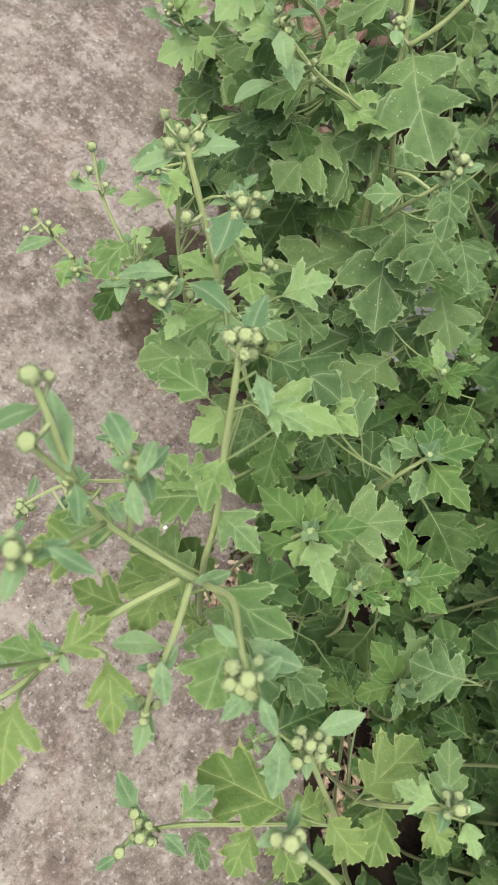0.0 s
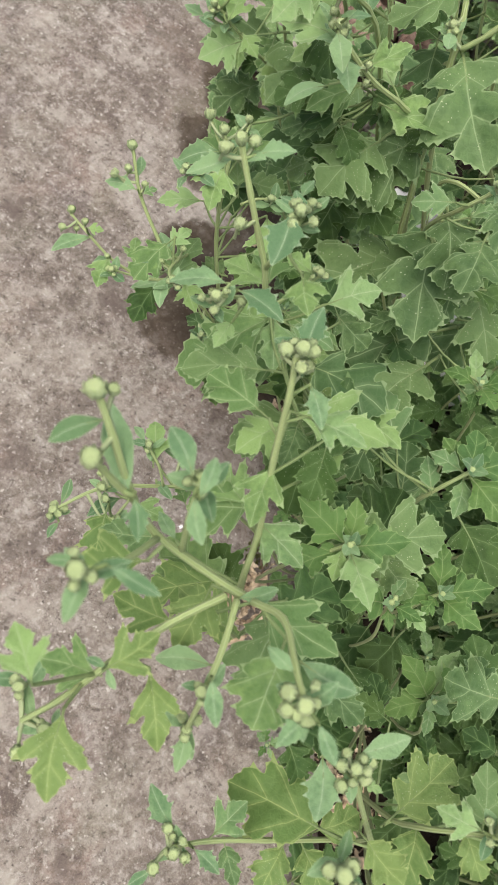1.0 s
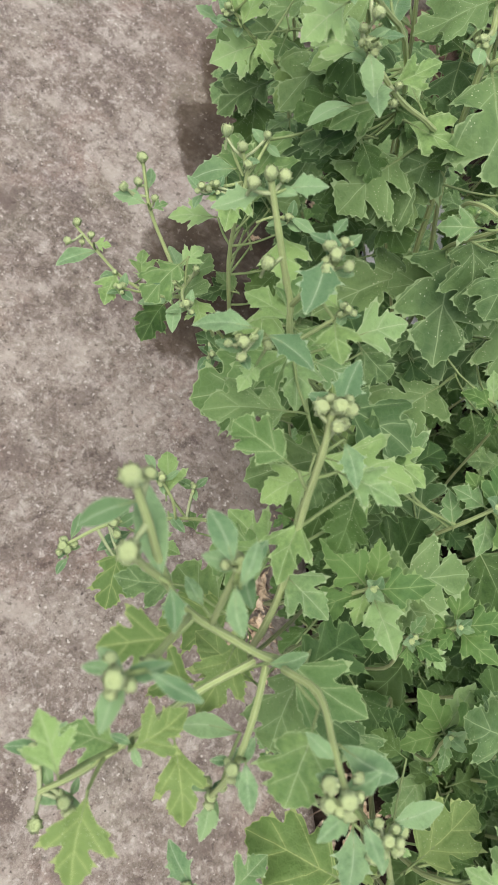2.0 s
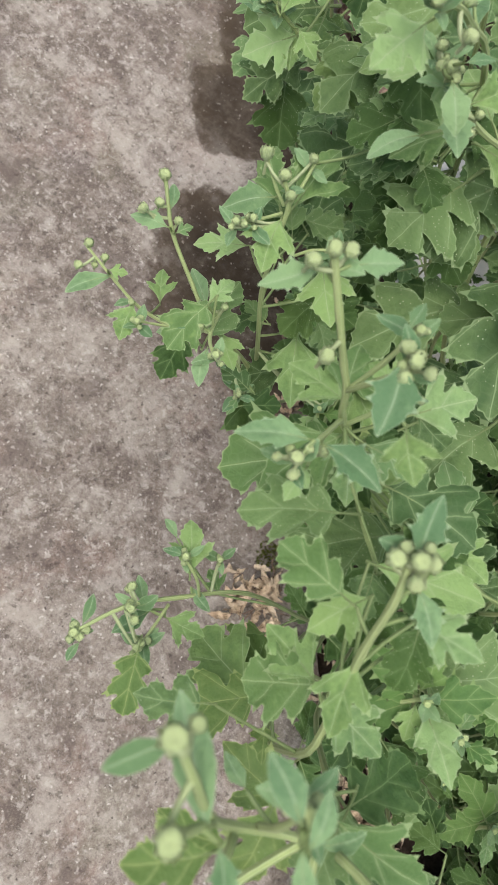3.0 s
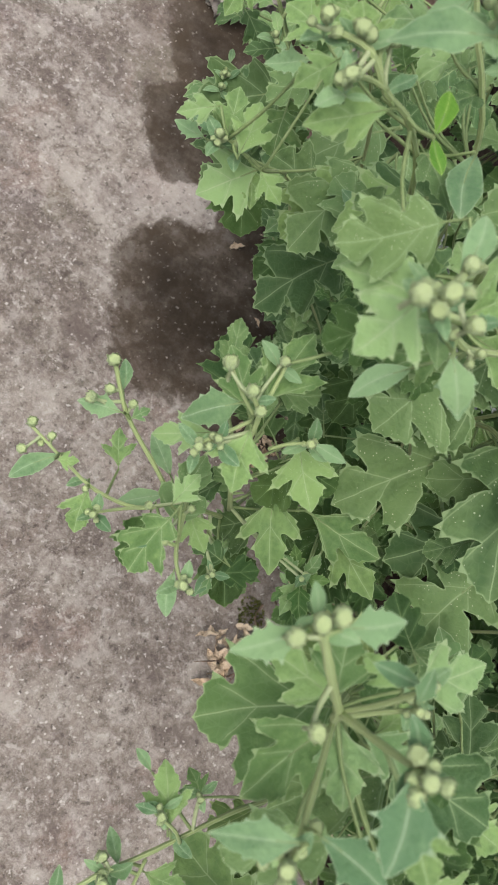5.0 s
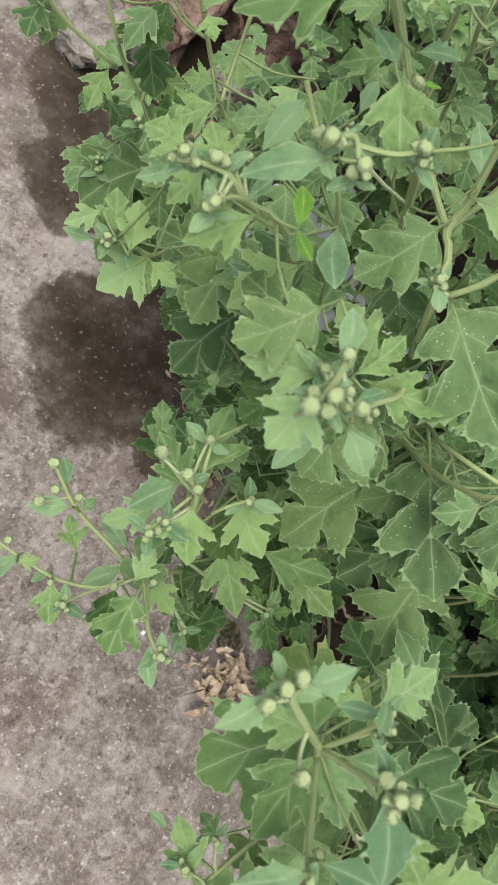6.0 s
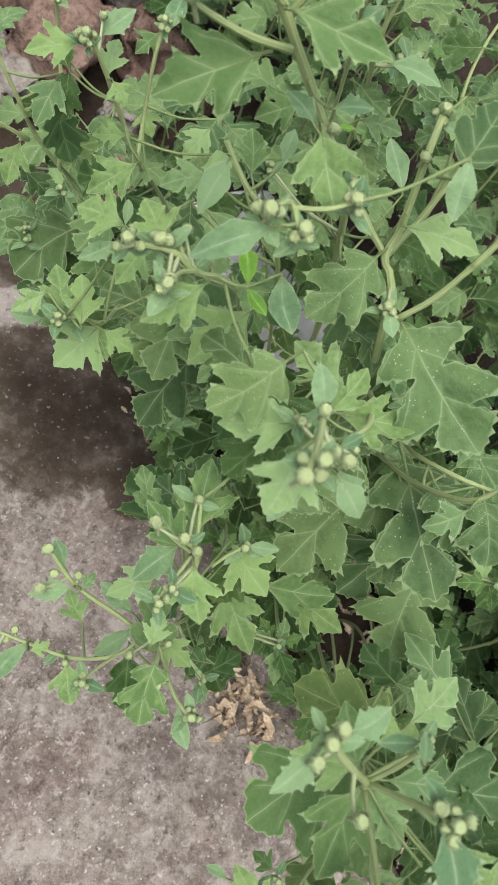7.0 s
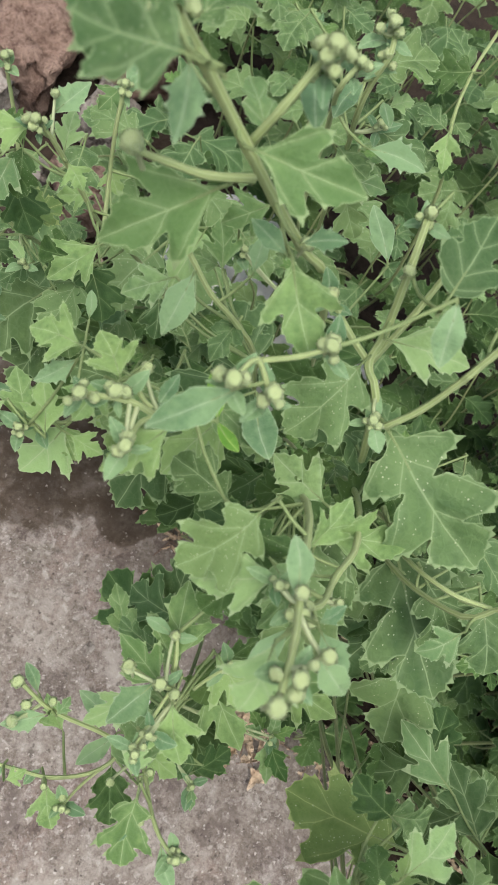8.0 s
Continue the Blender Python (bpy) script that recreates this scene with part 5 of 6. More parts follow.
b = stem(p, ((0.146, 0.564, 0.640), (0.140, 0.556, 0.620), (0.136, 0.547, 0.590), (0.125, 0.528, 0.578)), 0.0019, 0.0015, "branch", False)
cluster(b, (0.146, 0.564, 0.643), 5, 0.0050, 0.0028)
leaf(b, (0.156, 0.574, 0.627), (0.174, 0.590, 0.633), "r", 1.50)
leaf(b, (0.149, 0.567, 0.600), (0.154, 0.549, 0.600), "y")
leaf(b, (0.152, 0.481, 0.625), (0.121, 0.460, 0.615), "y", 0.70)
leaf(b, (0.176, 0.474, 0.621), (0.177, 0.447, 0.619), "m")
cluster(b, (0.148, 0.450, 0.655), 3, 0.0040, 0.0024)
leaf(b, (0.182, 0.520, 0.601), (0.185, 0.486, 0.599), "m")

p = plant(0.400, 0.680, "green chrysanthemum with lobed leaves and clustered round buds leaning over concrete")
s = stem(p, ((0.056, 0.586, 0.620), (0.067, 0.572, 0.590), (0.077, 0.570, 0.565), (0.090, 0.562, 0.545), (0.116, 0.570, 0.500)), 0.0022, 0.0016)
leaf(s, (0.088, 0.570, 0.600), (0.096, 0.556, 0.600), "b")
leaf(s, (0.059, 0.596, 0.611), (0.047, 0.607, 0.609), "y")
leaf(s, (0.066, 0.605, 0.607), (0.088, 0.611, 0.613), "y")
leaf(s, (0.066, 0.605, 0.603), (0.053, 0.582, 0.597), "y")
cluster(s, (0.055, 0.590, 0.625), 4, 0.0060, 0.0028)
b = stem(p, ((0.100, 0.604, 0.630), (0.102, 0.593, 0.590), (0.095, 0.568, 0.555), (0.090, 0.559, 0.545)), 0.0020, 0.0015, "branch", False)
cluster(b, (0.098, 0.600, 0.635), 4, 0.0060, 0.0028)
b = stem(p, ((0.024, 0.570, 0.610), (0.040, 0.571, 0.590), (0.073, 0.568, 0.562)), 0.0019, 0.0015, "branch", False)
leaf(b, (0.028, 0.583, 0.597), (0.043, 0.605, 0.603), "m")
leaf(b, (0.031, 0.583, 0.593), (0.016, 0.561, 0.587), "m")
leaf(b, (0.039, 0.583, 0.583), (0.026, 0.566, 0.578), "b")
cluster(b, (0.023, 0.572, 0.615), 4, 0.0050, 0.0026)
leaf(b, (0.079, 0.531, 0.560), (0.077, 0.547, 0.560), "s")
cluster(b, (0.078, 0.532, 0.560), 4, 0.0035, 0.0022)
leaf(b, (0.085, 0.539, 0.543), (0.066, 0.537, 0.537), "b", 1.20)
leaf(b, (0.115, 0.516, 0.550), (0.122, 0.493, 0.550), "b")
leaf(b, (0.096, 0.519, 0.550), (0.103, 0.496, 0.550), "o", 1.10)
leaf(b, (0.100, 0.507, 0.565), (0.070, 0.489, 0.555), "m")
leaf(b, (0.051, 0.307, 0.550), (0.041, 0.353, 0.551), "o", 0.95)
leaf(b, (0.054, 0.311, 0.555), (0.083, 0.340, 0.565), "m", 0.90)
leaf(b, (0.115, 0.318, 0.499), (0.114, 0.350, 0.501), "b")
leaf(b, (0.137, 0.336, 0.485), (0.113, 0.304, 0.475), "o")

p = plant(0.700, 0.600, "green chrysanthemum with large toothed lobed leaves rooted in soil")
s = stem(p, ((0.478, 0.573, 0.620), (0.452, 0.557, 0.600), (0.434, 0.536, 0.575), (0.445, 0.511, 0.520)), 0.0024, 0.0018)
leaf(s, (0.430, 0.535, 0.571), (0.419, 0.561, 0.569), "m", 1.10)
leaf(s, (0.442, 0.538, 0.571), (0.443, 0.516, 0.569), "b")
leaf(s, (0.456, 0.564, 0.598), (0.460, 0.599, 0.602), "b")
s = stem(p, ((0.211, 0.481, 0.740), (0.205, 0.473, 0.735), (0.204, 0.473, 0.720), (0.208, 0.473, 0.700), (0.240, 0.486, 0.650)), 0.0023, 0.0017)
cluster(s, (0.206, 0.480, 0.745), 5, 0.0070, 0.0034)
cluster(s, (0.205, 0.474, 0.735), 3, 0.0040, 0.0030)
leaf(s, (0.244, 0.497, 0.696), (0.275, 0.490, 0.704), "m")
leaf(s, (0.196, 0.472, 0.723), (0.177, 0.463, 0.717), "r", 1.40)
leaf(s, (0.228, 0.477, 0.701), (0.224, 0.464, 0.699), "r", 1.60)
leaf(s, (0.240, 0.479, 0.678), (0.253, 0.449, 0.680), "b", 0.90)
cluster(s, (0.232, 0.474, 0.690), 3, 0.0040, 0.0026)
leaf(s, (0.258, 0.490, 0.678), (0.272, 0.487, 0.682), "s", 1.50)
leaf(s, (0.230, 0.487, 0.660), (0.235, 0.463, 0.660), "m")
s = stem(p, ((0.174, 0.463, 0.745), (0.169, 0.462, 0.735), (0.191, 0.473, 0.700)), 0.0019, 0.0015)
cluster(s, (0.173, 0.462, 0.748), 3, 0.0040, 0.0028)
leaf(s, (0.190, 0.510, 0.723), (0.174, 0.500, 0.717), "m", 1.10)
leaf(s, (0.203, 0.526, 0.711), (0.202, 0.508, 0.709), "m", 1.10)
leaf(s, (0.245, 0.532, 0.700), (0.250, 0.517, 0.700), "m", 1.10)
leaf(s, (0.224, 0.574, 0.660), (0.219, 0.591, 0.660), "m")

p = plant(0.360, 0.660, "green chrysanthemum with large toothed lobed leaves rooted in soil")
s = stem(p, ((0.210, 0.551, 0.400), (0.268, 0.588, 0.340), (0.331, 0.619, 0.280)), 0.0020, 0.0014)
leaf(s, (0.202, 0.727, 0.350), (0.152, 0.660, 0.330), "m", 0.95)
leaf(s, (0.152, 0.716, 0.309), (0.098, 0.673, 0.291), "m")
leaf(s, (0.215, 0.573, 0.450), (0.149, 0.549, 0.430), "b", 1.20)
leaf(s, (0.205, 0.582, 0.372), (0.127, 0.565, 0.348), "m", 0.90)
leaf(s, (0.211, 0.580, 0.339), (0.154, 0.556, 0.321), "m")
leaf(s, (0.223, 0.563, 0.403), (0.198, 0.582, 0.397), "b", 1.30)
leaf(s, (0.187, 0.689, 0.305), (0.166, 0.639, 0.295), "m", 1.20)
leaf(s, (0.176, 0.512, 0.367), (0.132, 0.482, 0.353), "o")
leaf(s, (0.246, 0.490, 0.367), (0.198, 0.477, 0.353), "o", 1.10)

p = plant(0.400, 0.800, "green chrysanthemum with large toothed lobed leaves rooted in soil")
s = stem(p, ((0.195, 0.701, 0.400), (0.253, 0.753, 0.340), (0.324, 0.791, 0.280)), 0.0020, 0.0014)
leaf(s, (0.200, 0.749, 0.369), (0.145, 0.717, 0.351), "m", 0.90)
leaf(s, (0.238, 0.731, 0.387), (0.204, 0.679, 0.373), "m")
leaf(s, (0.287, 0.719, 0.402), (0.258, 0.761, 0.398), "m", 1.10)
leaf(s, (0.182, 0.796, 0.334), (0.149, 0.815, 0.326), "m", 1.10)
leaf(s, (0.332, 0.691, 0.408), (0.286, 0.660, 0.392), "m", 1.10)

p = plant(0.440, 0.580, "green chrysanthemum with large toothed lobed leaves rooted in soil")
s = stem(p, ((0.298, 0.577, 0.420), (0.355, 0.588, 0.340), (0.395, 0.582, 0.270)), 0.0020, 0.0014)
leaf(s, (0.295, 0.620, 0.367), (0.268, 0.548, 0.353), "m")
leaf(s, (0.318, 0.489, 0.327), (0.318, 0.559, 0.333), "m", 1.10)
leaf(s, (0.355, 0.615, 0.362), (0.356, 0.554, 0.358), "m")
leaf(s, (0.288, 0.554, 0.330), (0.304, 0.487, 0.330), "o", 1.10)
leaf(s, (0.256, 0.535, 0.337), (0.261, 0.583, 0.343), "m")


# ---- the outer skin of leaves and bracts ----
outer("t", (0.0251, 0.4405, 0.6043), (0.0074, 0.4395, 0.5968), 0.95, (-0.26, -0.37, 0.89))
outer("r", (0.0398, 0.4595, 0.5620), (0.0251, 0.4700, 0.5599), 1.25, (-0.26, -0.36, 0.90))
outer("t", (0.0494, 0.4238, 0.5853), (0.0218, 0.4159, 0.5706), 1.45, (-0.28, -0.33, 0.90))
outer("t", (0.0466, 0.4150, 0.5967), (0.0569, 0.4008, 0.5932), 1.20, (-0.31, -0.32, 0.89))
outer("t", (0.0354, 0.4201, 0.6004), (0.0446, 0.4422, 0.6095), 1.15, (-0.29, -0.36, 0.89))
outer("p", (0.0959, 0.5123, 0.5270), (0.0898, 0.4864, 0.5115), 1.45, (-0.31, -0.35, 0.88))
outer("d", (0.1073, 0.4220, 0.6002), (0.0691, 0.3910, 0.5684), 0.95, (-0.35, -0.30, 0.89))
outer("d", (0.1232, 0.4123, 0.5336), (0.0733, 0.3889, 0.5021), 0.95, (-0.33, -0.26, 0.91))
outer("t", (0.0540, 0.3757, 0.6938), (0.0288, 0.3752, 0.6802), 0.95, (-0.35, -0.37, 0.86))
outer("m", (0.0675, 0.3344, 0.6970), (0.0367, 0.3332, 0.6791), 0.95, (-0.39, -0.30, 0.87))
outer("t", (0.0405, 0.2969, 0.7173), (0.0252, 0.2851, 0.7048), 1.45, (-0.40, -0.25, 0.88))
outer("t", (0.1016, 0.3811, 0.5960), (0.0848, 0.3752, 0.5852), 1.15, (-0.36, -0.27, 0.89))
outer("q", (0.0238, 0.2969, 0.6135), (0.0008, 0.2928, 0.6033), 1.32, (-0.27, -0.19, 0.94))
outer("t", (0.0274, 0.2946, 0.6105), (0.0217, 0.3221, 0.6116), 0.95, (-0.29, -0.21, 0.93))
outer("t", (0.0367, 0.2993, 0.6069), (0.0579, 0.3271, 0.6167), 0.95, (-0.33, -0.21, 0.92))
outer("r", (0.0395, 0.3104, 0.6181), (0.0332, 0.3225, 0.6173), 1.25, (-0.31, -0.22, 0.92))
outer("r", (0.0384, 0.3105, 0.6205), (0.0475, 0.3036, 0.6210), 1.25, (-0.33, -0.21, 0.92))
outer("r", (0.0246, 0.2958, 0.6203), (0.0353, 0.2962, 0.6227), 1.25, (-0.31, -0.19, 0.93))
outer("t", (0.0268, 0.2854, 0.6127), (0.0201, 0.2619, 0.6042), 1.17, (-0.29, -0.15, 0.94))
outer("t", (0.0219, 0.2939, 0.5746), (-0.0037, 0.2954, 0.5652), 0.95, (-0.25, -0.17, 0.95))
outer("t", (0.0648, 0.2887, 0.5738), (0.0706, 0.2569, 0.5679), 1.23, (-0.34, -0.13, 0.93))
outer("r", (0.0614, 0.2836, 0.5977), (0.0748, 0.2747, 0.5997), 1.25, (-0.35, -0.15, 0.92))
outer("t", (0.0715, 0.2743, 0.5181), (0.0692, 0.2298, 0.5084), 0.95, (-0.31, -0.09, 0.95))
outer("t", (0.0958, 0.2619, 0.5129), (0.1319, 0.2349, 0.5195), 0.95, (-0.36, -0.08, 0.93))
outer("d", (0.1647, 0.2870, 0.5634), (0.1019, 0.2656, 0.5252), 0.95, (-0.40, -0.12, 0.91))
outer("m", (0.0926, 0.3191, 0.6312), (0.0609, 0.3208, 0.6146), 0.95, (-0.38, -0.22, 0.90))
outer("d", (0.1185, 0.3141, 0.6272), (0.0878, 0.2880, 0.6030), 1.30, (-0.41, -0.18, 0.89))
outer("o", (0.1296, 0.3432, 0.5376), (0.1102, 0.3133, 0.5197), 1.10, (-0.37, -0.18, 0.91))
outer("m", (0.1648, 0.2403, 0.5596), (0.1425, 0.2362, 0.5460), 1.02, (-0.42, -0.07, 0.90))
outer("q", (0.0085, 0.2138, 0.6960), (-0.0097, 0.2091, 0.6876), 1.07, (-0.32, -0.04, 0.95))
outer("q", (0.0175, 0.2129, 0.7019), (0.0323, 0.2135, 0.7064), 1.45, (-0.39, -0.04, 0.92))
outer("t", (0.0363, 0.1877, 0.6494), (0.0183, 0.2040, 0.6403), 1.15, (-0.33, -0.00, 0.94))
outer("t", (0.0366, 0.1878, 0.6507), (0.0444, 0.2104, 0.6513), 1.15, (-0.36, -0.01, 0.93))
outer("p", (0.0601, 0.1758, 0.6006), (0.0062, 0.1749, 0.5774), 0.95, (-0.30, 0.03, 0.95))
outer("t", (0.0415, 0.1773, 0.6368), (0.0104, 0.1558, 0.6234), 0.96, (-0.32, 0.06, 0.95))
outer("q", (0.0066, 0.1607, 0.6861), (-0.0148, 0.1641, 0.6766), 0.95, (-0.30, 0.09, 0.95))
outer("q", (0.0139, 0.1600, 0.6824), (0.0294, 0.1446, 0.6876), 1.21, (-0.36, 0.11, 0.93))
outer("t", (0.0546, 0.1899, 0.6607), (0.0452, 0.2013, 0.6552), 1.15, (-0.38, -0.00, 0.92))
outer("q", (0.0338, 0.1932, 0.7039), (0.0394, 0.2016, 0.7053), 1.15, (-0.41, -0.00, 0.91))
outer("q", (0.0268, 0.1782, 0.7093), (0.0192, 0.1570, 0.7056), 1.45, (-0.39, 0.08, 0.92))
outer("t", (0.0372, 0.1639, 0.6919), (0.0383, 0.1460, 0.6924), 1.40, (-0.40, 0.10, 0.91))
outer("t", (0.0431, 0.1774, 0.6374), (0.0421, 0.1490, 0.6358), 1.15, (-0.35, 0.06, 0.93))
outer("r", (-0.0409, 0.2946, 0.5208), (-0.0649, 0.2852, 0.5129), 1.12, (-0.15, -0.14, 0.98))
outer("t", (-0.0432, 0.2891, 0.5378), (-0.0331, 0.2881, 0.5382), 1.15, (-0.17, -0.15, 0.97))
outer("r", (-0.0275, 0.2826, 0.5176), (-0.0377, 0.2803, 0.5142), 1.25, (-0.18, -0.13, 0.98))
outer("t", (-0.0287, 0.2753, 0.5287), (-0.0349, 0.2558, 0.5230), 1.29, (-0.18, -0.11, 0.98))
outer("t", (-0.0097, 0.2921, 0.5028), (-0.0085, 0.3132, 0.5041), 0.99, (-0.21, -0.15, 0.97))
outer("q", (-0.0164, 0.3066, 0.5601), (-0.0354, 0.3132, 0.5553), 1.15, (-0.19, -0.19, 0.96))
outer("r", (-0.0147, 0.3176, 0.5594), (-0.0136, 0.3320, 0.5612), 1.25, (-0.21, -0.21, 0.95))
outer("t", (-0.0116, 0.3036, 0.5604), (-0.0029, 0.3077, 0.5621), 1.15, (-0.22, -0.18, 0.96))
outer("r", (0.0125, 0.2755, 0.5096), (-0.0114, 0.2728, 0.5011), 1.25, (-0.22, -0.12, 0.97))
outer("r", (0.0137, 0.2836, 0.5231), (0.0054, 0.3064, 0.5219), 1.25, (-0.24, -0.15, 0.96))
outer("p", (0.0014, 0.2561, 0.5777), (-0.0166, 0.2342, 0.5682), 0.95, (-0.23, -0.09, 0.97))
outer("r", (-0.0028, 0.2469, 0.5747), (-0.0163, 0.2456, 0.5699), 1.25, (-0.23, -0.09, 0.97))
outer("t", (0.0048, 0.2633, 0.5660), (0.0175, 0.2757, 0.5690), 1.15, (-0.25, -0.13, 0.96))
outer("t", (0.0207, 0.2632, 0.5313), (0.0282, 0.2425, 0.5289), 1.15, (-0.26, -0.09, 0.96))
outer("r", (0.0011, 0.2329, 0.5779), (-0.0022, 0.2147, 0.5741), 1.25, (-0.24, -0.05, 0.97))
outer("t", (-0.0013, 0.1284, 0.5559), (-0.0001, 0.1548, 0.5512), 1.05, (-0.23, 0.08, 0.97))
outer("r", (-0.0041, 0.1477, 0.5376), (-0.0097, 0.1573, 0.5345), 1.25, (-0.22, 0.06, 0.97))
outer("r", (-0.0052, 0.1368, 0.5596), (-0.0144, 0.1400, 0.5561), 1.25, (-0.22, 0.08, 0.97))
outer("t", (0.0285, 0.1226, 0.4960), (0.0238, 0.1360, 0.4922), 1.15, (-0.25, 0.08, 0.97))
outer("r", (0.0031, 0.1226, 0.5421), (0.0114, 0.1115, 0.5439), 1.25, (-0.24, 0.11, 0.96))
outer("q", (-0.0171, 0.1122, 0.5390), (-0.0343, 0.1023, 0.5347), 1.15, (-0.19, 0.12, 0.97))
outer("t", (-0.0087, 0.1087, 0.5410), (0.0088, 0.0998, 0.5441), 1.15, (-0.23, 0.13, 0.96))
outer("r", (-0.0203, 0.1149, 0.5436), (-0.0229, 0.1290, 0.5400), 1.25, (-0.20, 0.10, 0.97))
outer("w", (0.0681, 0.0994, 0.4569), (0.0428, 0.0896, 0.4478), 1.10, (-0.27, 0.10, 0.96))
outer("t", (0.0832, 0.5420, 0.6521), (0.0582, 0.5494, 0.6433), 0.95, (-0.32, -0.39, 0.86))
outer("t", (0.0830, 0.5574, 0.6170), (0.0635, 0.5425, 0.6008), 1.08, (-0.31, -0.37, 0.88))
outer("q", (0.0979, 0.5479, 0.6505), (0.1193, 0.5533, 0.6595), 1.15, (-0.36, -0.39, 0.85))
outer("t", (0.1035, 0.5438, 0.6289), (0.1157, 0.5580, 0.6378), 1.12, (-0.36, -0.38, 0.86))
outer("t", (0.0939, 0.5229, 0.6458), (0.0960, 0.5110, 0.6404), 1.45, (-0.35, -0.36, 0.87))
outer("t", (0.1530, 0.5712, 0.5700), (0.1528, 0.5550, 0.5618), 1.38, (-0.37, -0.33, 0.87))
outer("t", (0.1391, 0.5653, 0.5565), (0.1206, 0.5745, 0.5506), 1.15, (-0.34, -0.34, 0.88))
outer("t", (0.1671, 0.5956, 0.6052), (0.1513, 0.5920, 0.5946), 1.15, (-0.38, -0.37, 0.85))
outer("t", (0.1013, 0.4972, 0.6136), (0.0728, 0.4955, 0.5990), 0.95, (-0.33, -0.32, 0.89))
outer("w", (0.0926, 0.5638, 0.5485), (0.1193, 0.5649, 0.5554), 1.10, (-0.32, -0.34, 0.89))
outer("t", (0.0676, 0.5683, 0.5600), (0.0525, 0.5508, 0.5458), 1.15, (-0.27, -0.35, 0.90))
outer("t", (0.0851, 0.4251, 0.7507), (0.0489, 0.4309, 0.7312), 0.95, (-0.41, -0.34, 0.85))
outer("q", (0.0923, 0.4258, 0.6974), (0.0746, 0.4132, 0.6827), 1.15, (-0.39, -0.28, 0.87))
outer("t", (0.0969, 0.4396, 0.6720), (0.0770, 0.4448, 0.6629), 1.15, (-0.38, -0.30, 0.88))
outer("t", (0.1849, 0.5411, 0.5785), (0.1644, 0.5326, 0.5634), 1.15, (-0.39, -0.31, 0.87))
outer("t", (0.1254, 0.4398, 0.6650), (0.1332, 0.4592, 0.6729), 1.15, (-0.42, -0.29, 0.86))
outer("t", (0.0505, 0.4292, 0.6631), (0.0366, 0.4441, 0.6609), 1.44, (-0.32, -0.30, 0.90))
outer("r", (0.0771, 0.4609, 0.6150), (0.0834, 0.4721, 0.6195), 1.25, (-0.33, -0.29, 0.90))
outer("q", (0.0483, 0.4271, 0.6546), (0.0312, 0.4278, 0.6470), 1.15, (-0.31, -0.28, 0.91))
outer("t", (0.0501, 0.4019, 0.6874), (0.0506, 0.4198, 0.6912), 1.35, (-0.35, -0.28, 0.89))
outer("m", (0.1006, 0.5361, 0.5119), (0.0488, 0.5259, 0.4869), 1.20, (-0.28, -0.29, 0.92))
outer("t", (0.0466, 0.4062, 0.6791), (0.0317, 0.3988, 0.6697), 1.15, (-0.32, -0.26, 0.91))
outer("t", (0.0319, 0.4335, 0.5954), (0.0379, 0.4559, 0.6010), 1.15, (-0.27, -0.27, 0.92))
outer("q", (0.0633, 0.3682, 0.7356), (0.0366, 0.3727, 0.7218), 0.95, (-0.39, -0.25, 0.89))
outer("t", (0.0889, 0.4220, 0.7692), (0.1143, 0.3963, 0.7706), 0.95, (-0.49, -0.32, 0.81))
outer("q", (0.1023, 0.4026, 0.7393), (0.0972, 0.4179, 0.7402), 1.15, (-0.46, -0.30, 0.84))
outer("t", (0.1306, 0.4373, 0.7102), (0.1130, 0.4416, 0.7002), 1.15, (-0.45, -0.30, 0.84))
outer("t", (0.1028, 0.3988, 0.7395), (0.0987, 0.3699, 0.7253), 1.15, (-0.47, -0.25, 0.85))
outer("q", (0.1839, 0.4443, 0.7184), (0.2014, 0.4255, 0.7206), 1.08, (-0.53, -0.27, 0.80))
outer("q", (0.1033, 0.3998, 0.7485), (0.1160, 0.3936, 0.7523), 1.15, (-0.49, -0.28, 0.83))
outer("r", (0.1309, 0.3585, 0.7617), (0.1214, 0.3446, 0.7502), 1.45, (-0.54, -0.19, 0.82))
outer("t", (0.1468, 0.3676, 0.7098), (0.1687, 0.3436, 0.7147), 0.95, (-0.52, -0.17, 0.84))
outer("m", (0.1439, 0.3683, 0.6885), (0.1097, 0.3604, 0.6648), 0.95, (-0.45, -0.18, 0.87))
outer("o", (0.1788, 0.3816, 0.6700), (0.1940, 0.3603, 0.6717), 1.10, (-0.50, -0.17, 0.85))
outer("m", (0.1882, 0.4040, 0.7341), (0.1813, 0.3963, 0.7258), 1.10, (-0.54, -0.24, 0.81))
outer("t", (0.2458, 0.4825, 0.6353), (0.2651, 0.4643, 0.6384), 1.15, (-0.50, -0.26, 0.82))
outer("r", (0.2279, 0.4216, 0.6476), (0.2333, 0.4510, 0.6556), 1.25, (-0.51, -0.23, 0.83))
outer("q", (0.1154, 0.4182, 0.6987), (0.1251, 0.4285, 0.7054), 1.15, (-0.45, -0.28, 0.85))
outer("q", (0.0230, 0.4360, 0.5871), (0.0095, 0.4453, 0.5844), 1.15, (-0.25, -0.26, 0.93))
outer("t", (0.0477, 0.4267, 0.5837), (0.0476, 0.4072, 0.5767), 1.08, (-0.29, -0.22, 0.93))
outer("t", (0.0289, 0.4356, 0.5878), (0.0400, 0.4519, 0.5933), 1.15, (-0.27, -0.26, 0.93))
outer("t", (0.1037, 0.3838, 0.6363), (0.0697, 0.3757, 0.6169), 1.17, (-0.36, -0.19, 0.91))
outer("q", (0.0952, 0.3925, 0.6061), (0.0849, 0.4070, 0.6034), 1.15, (-0.35, -0.21, 0.91))
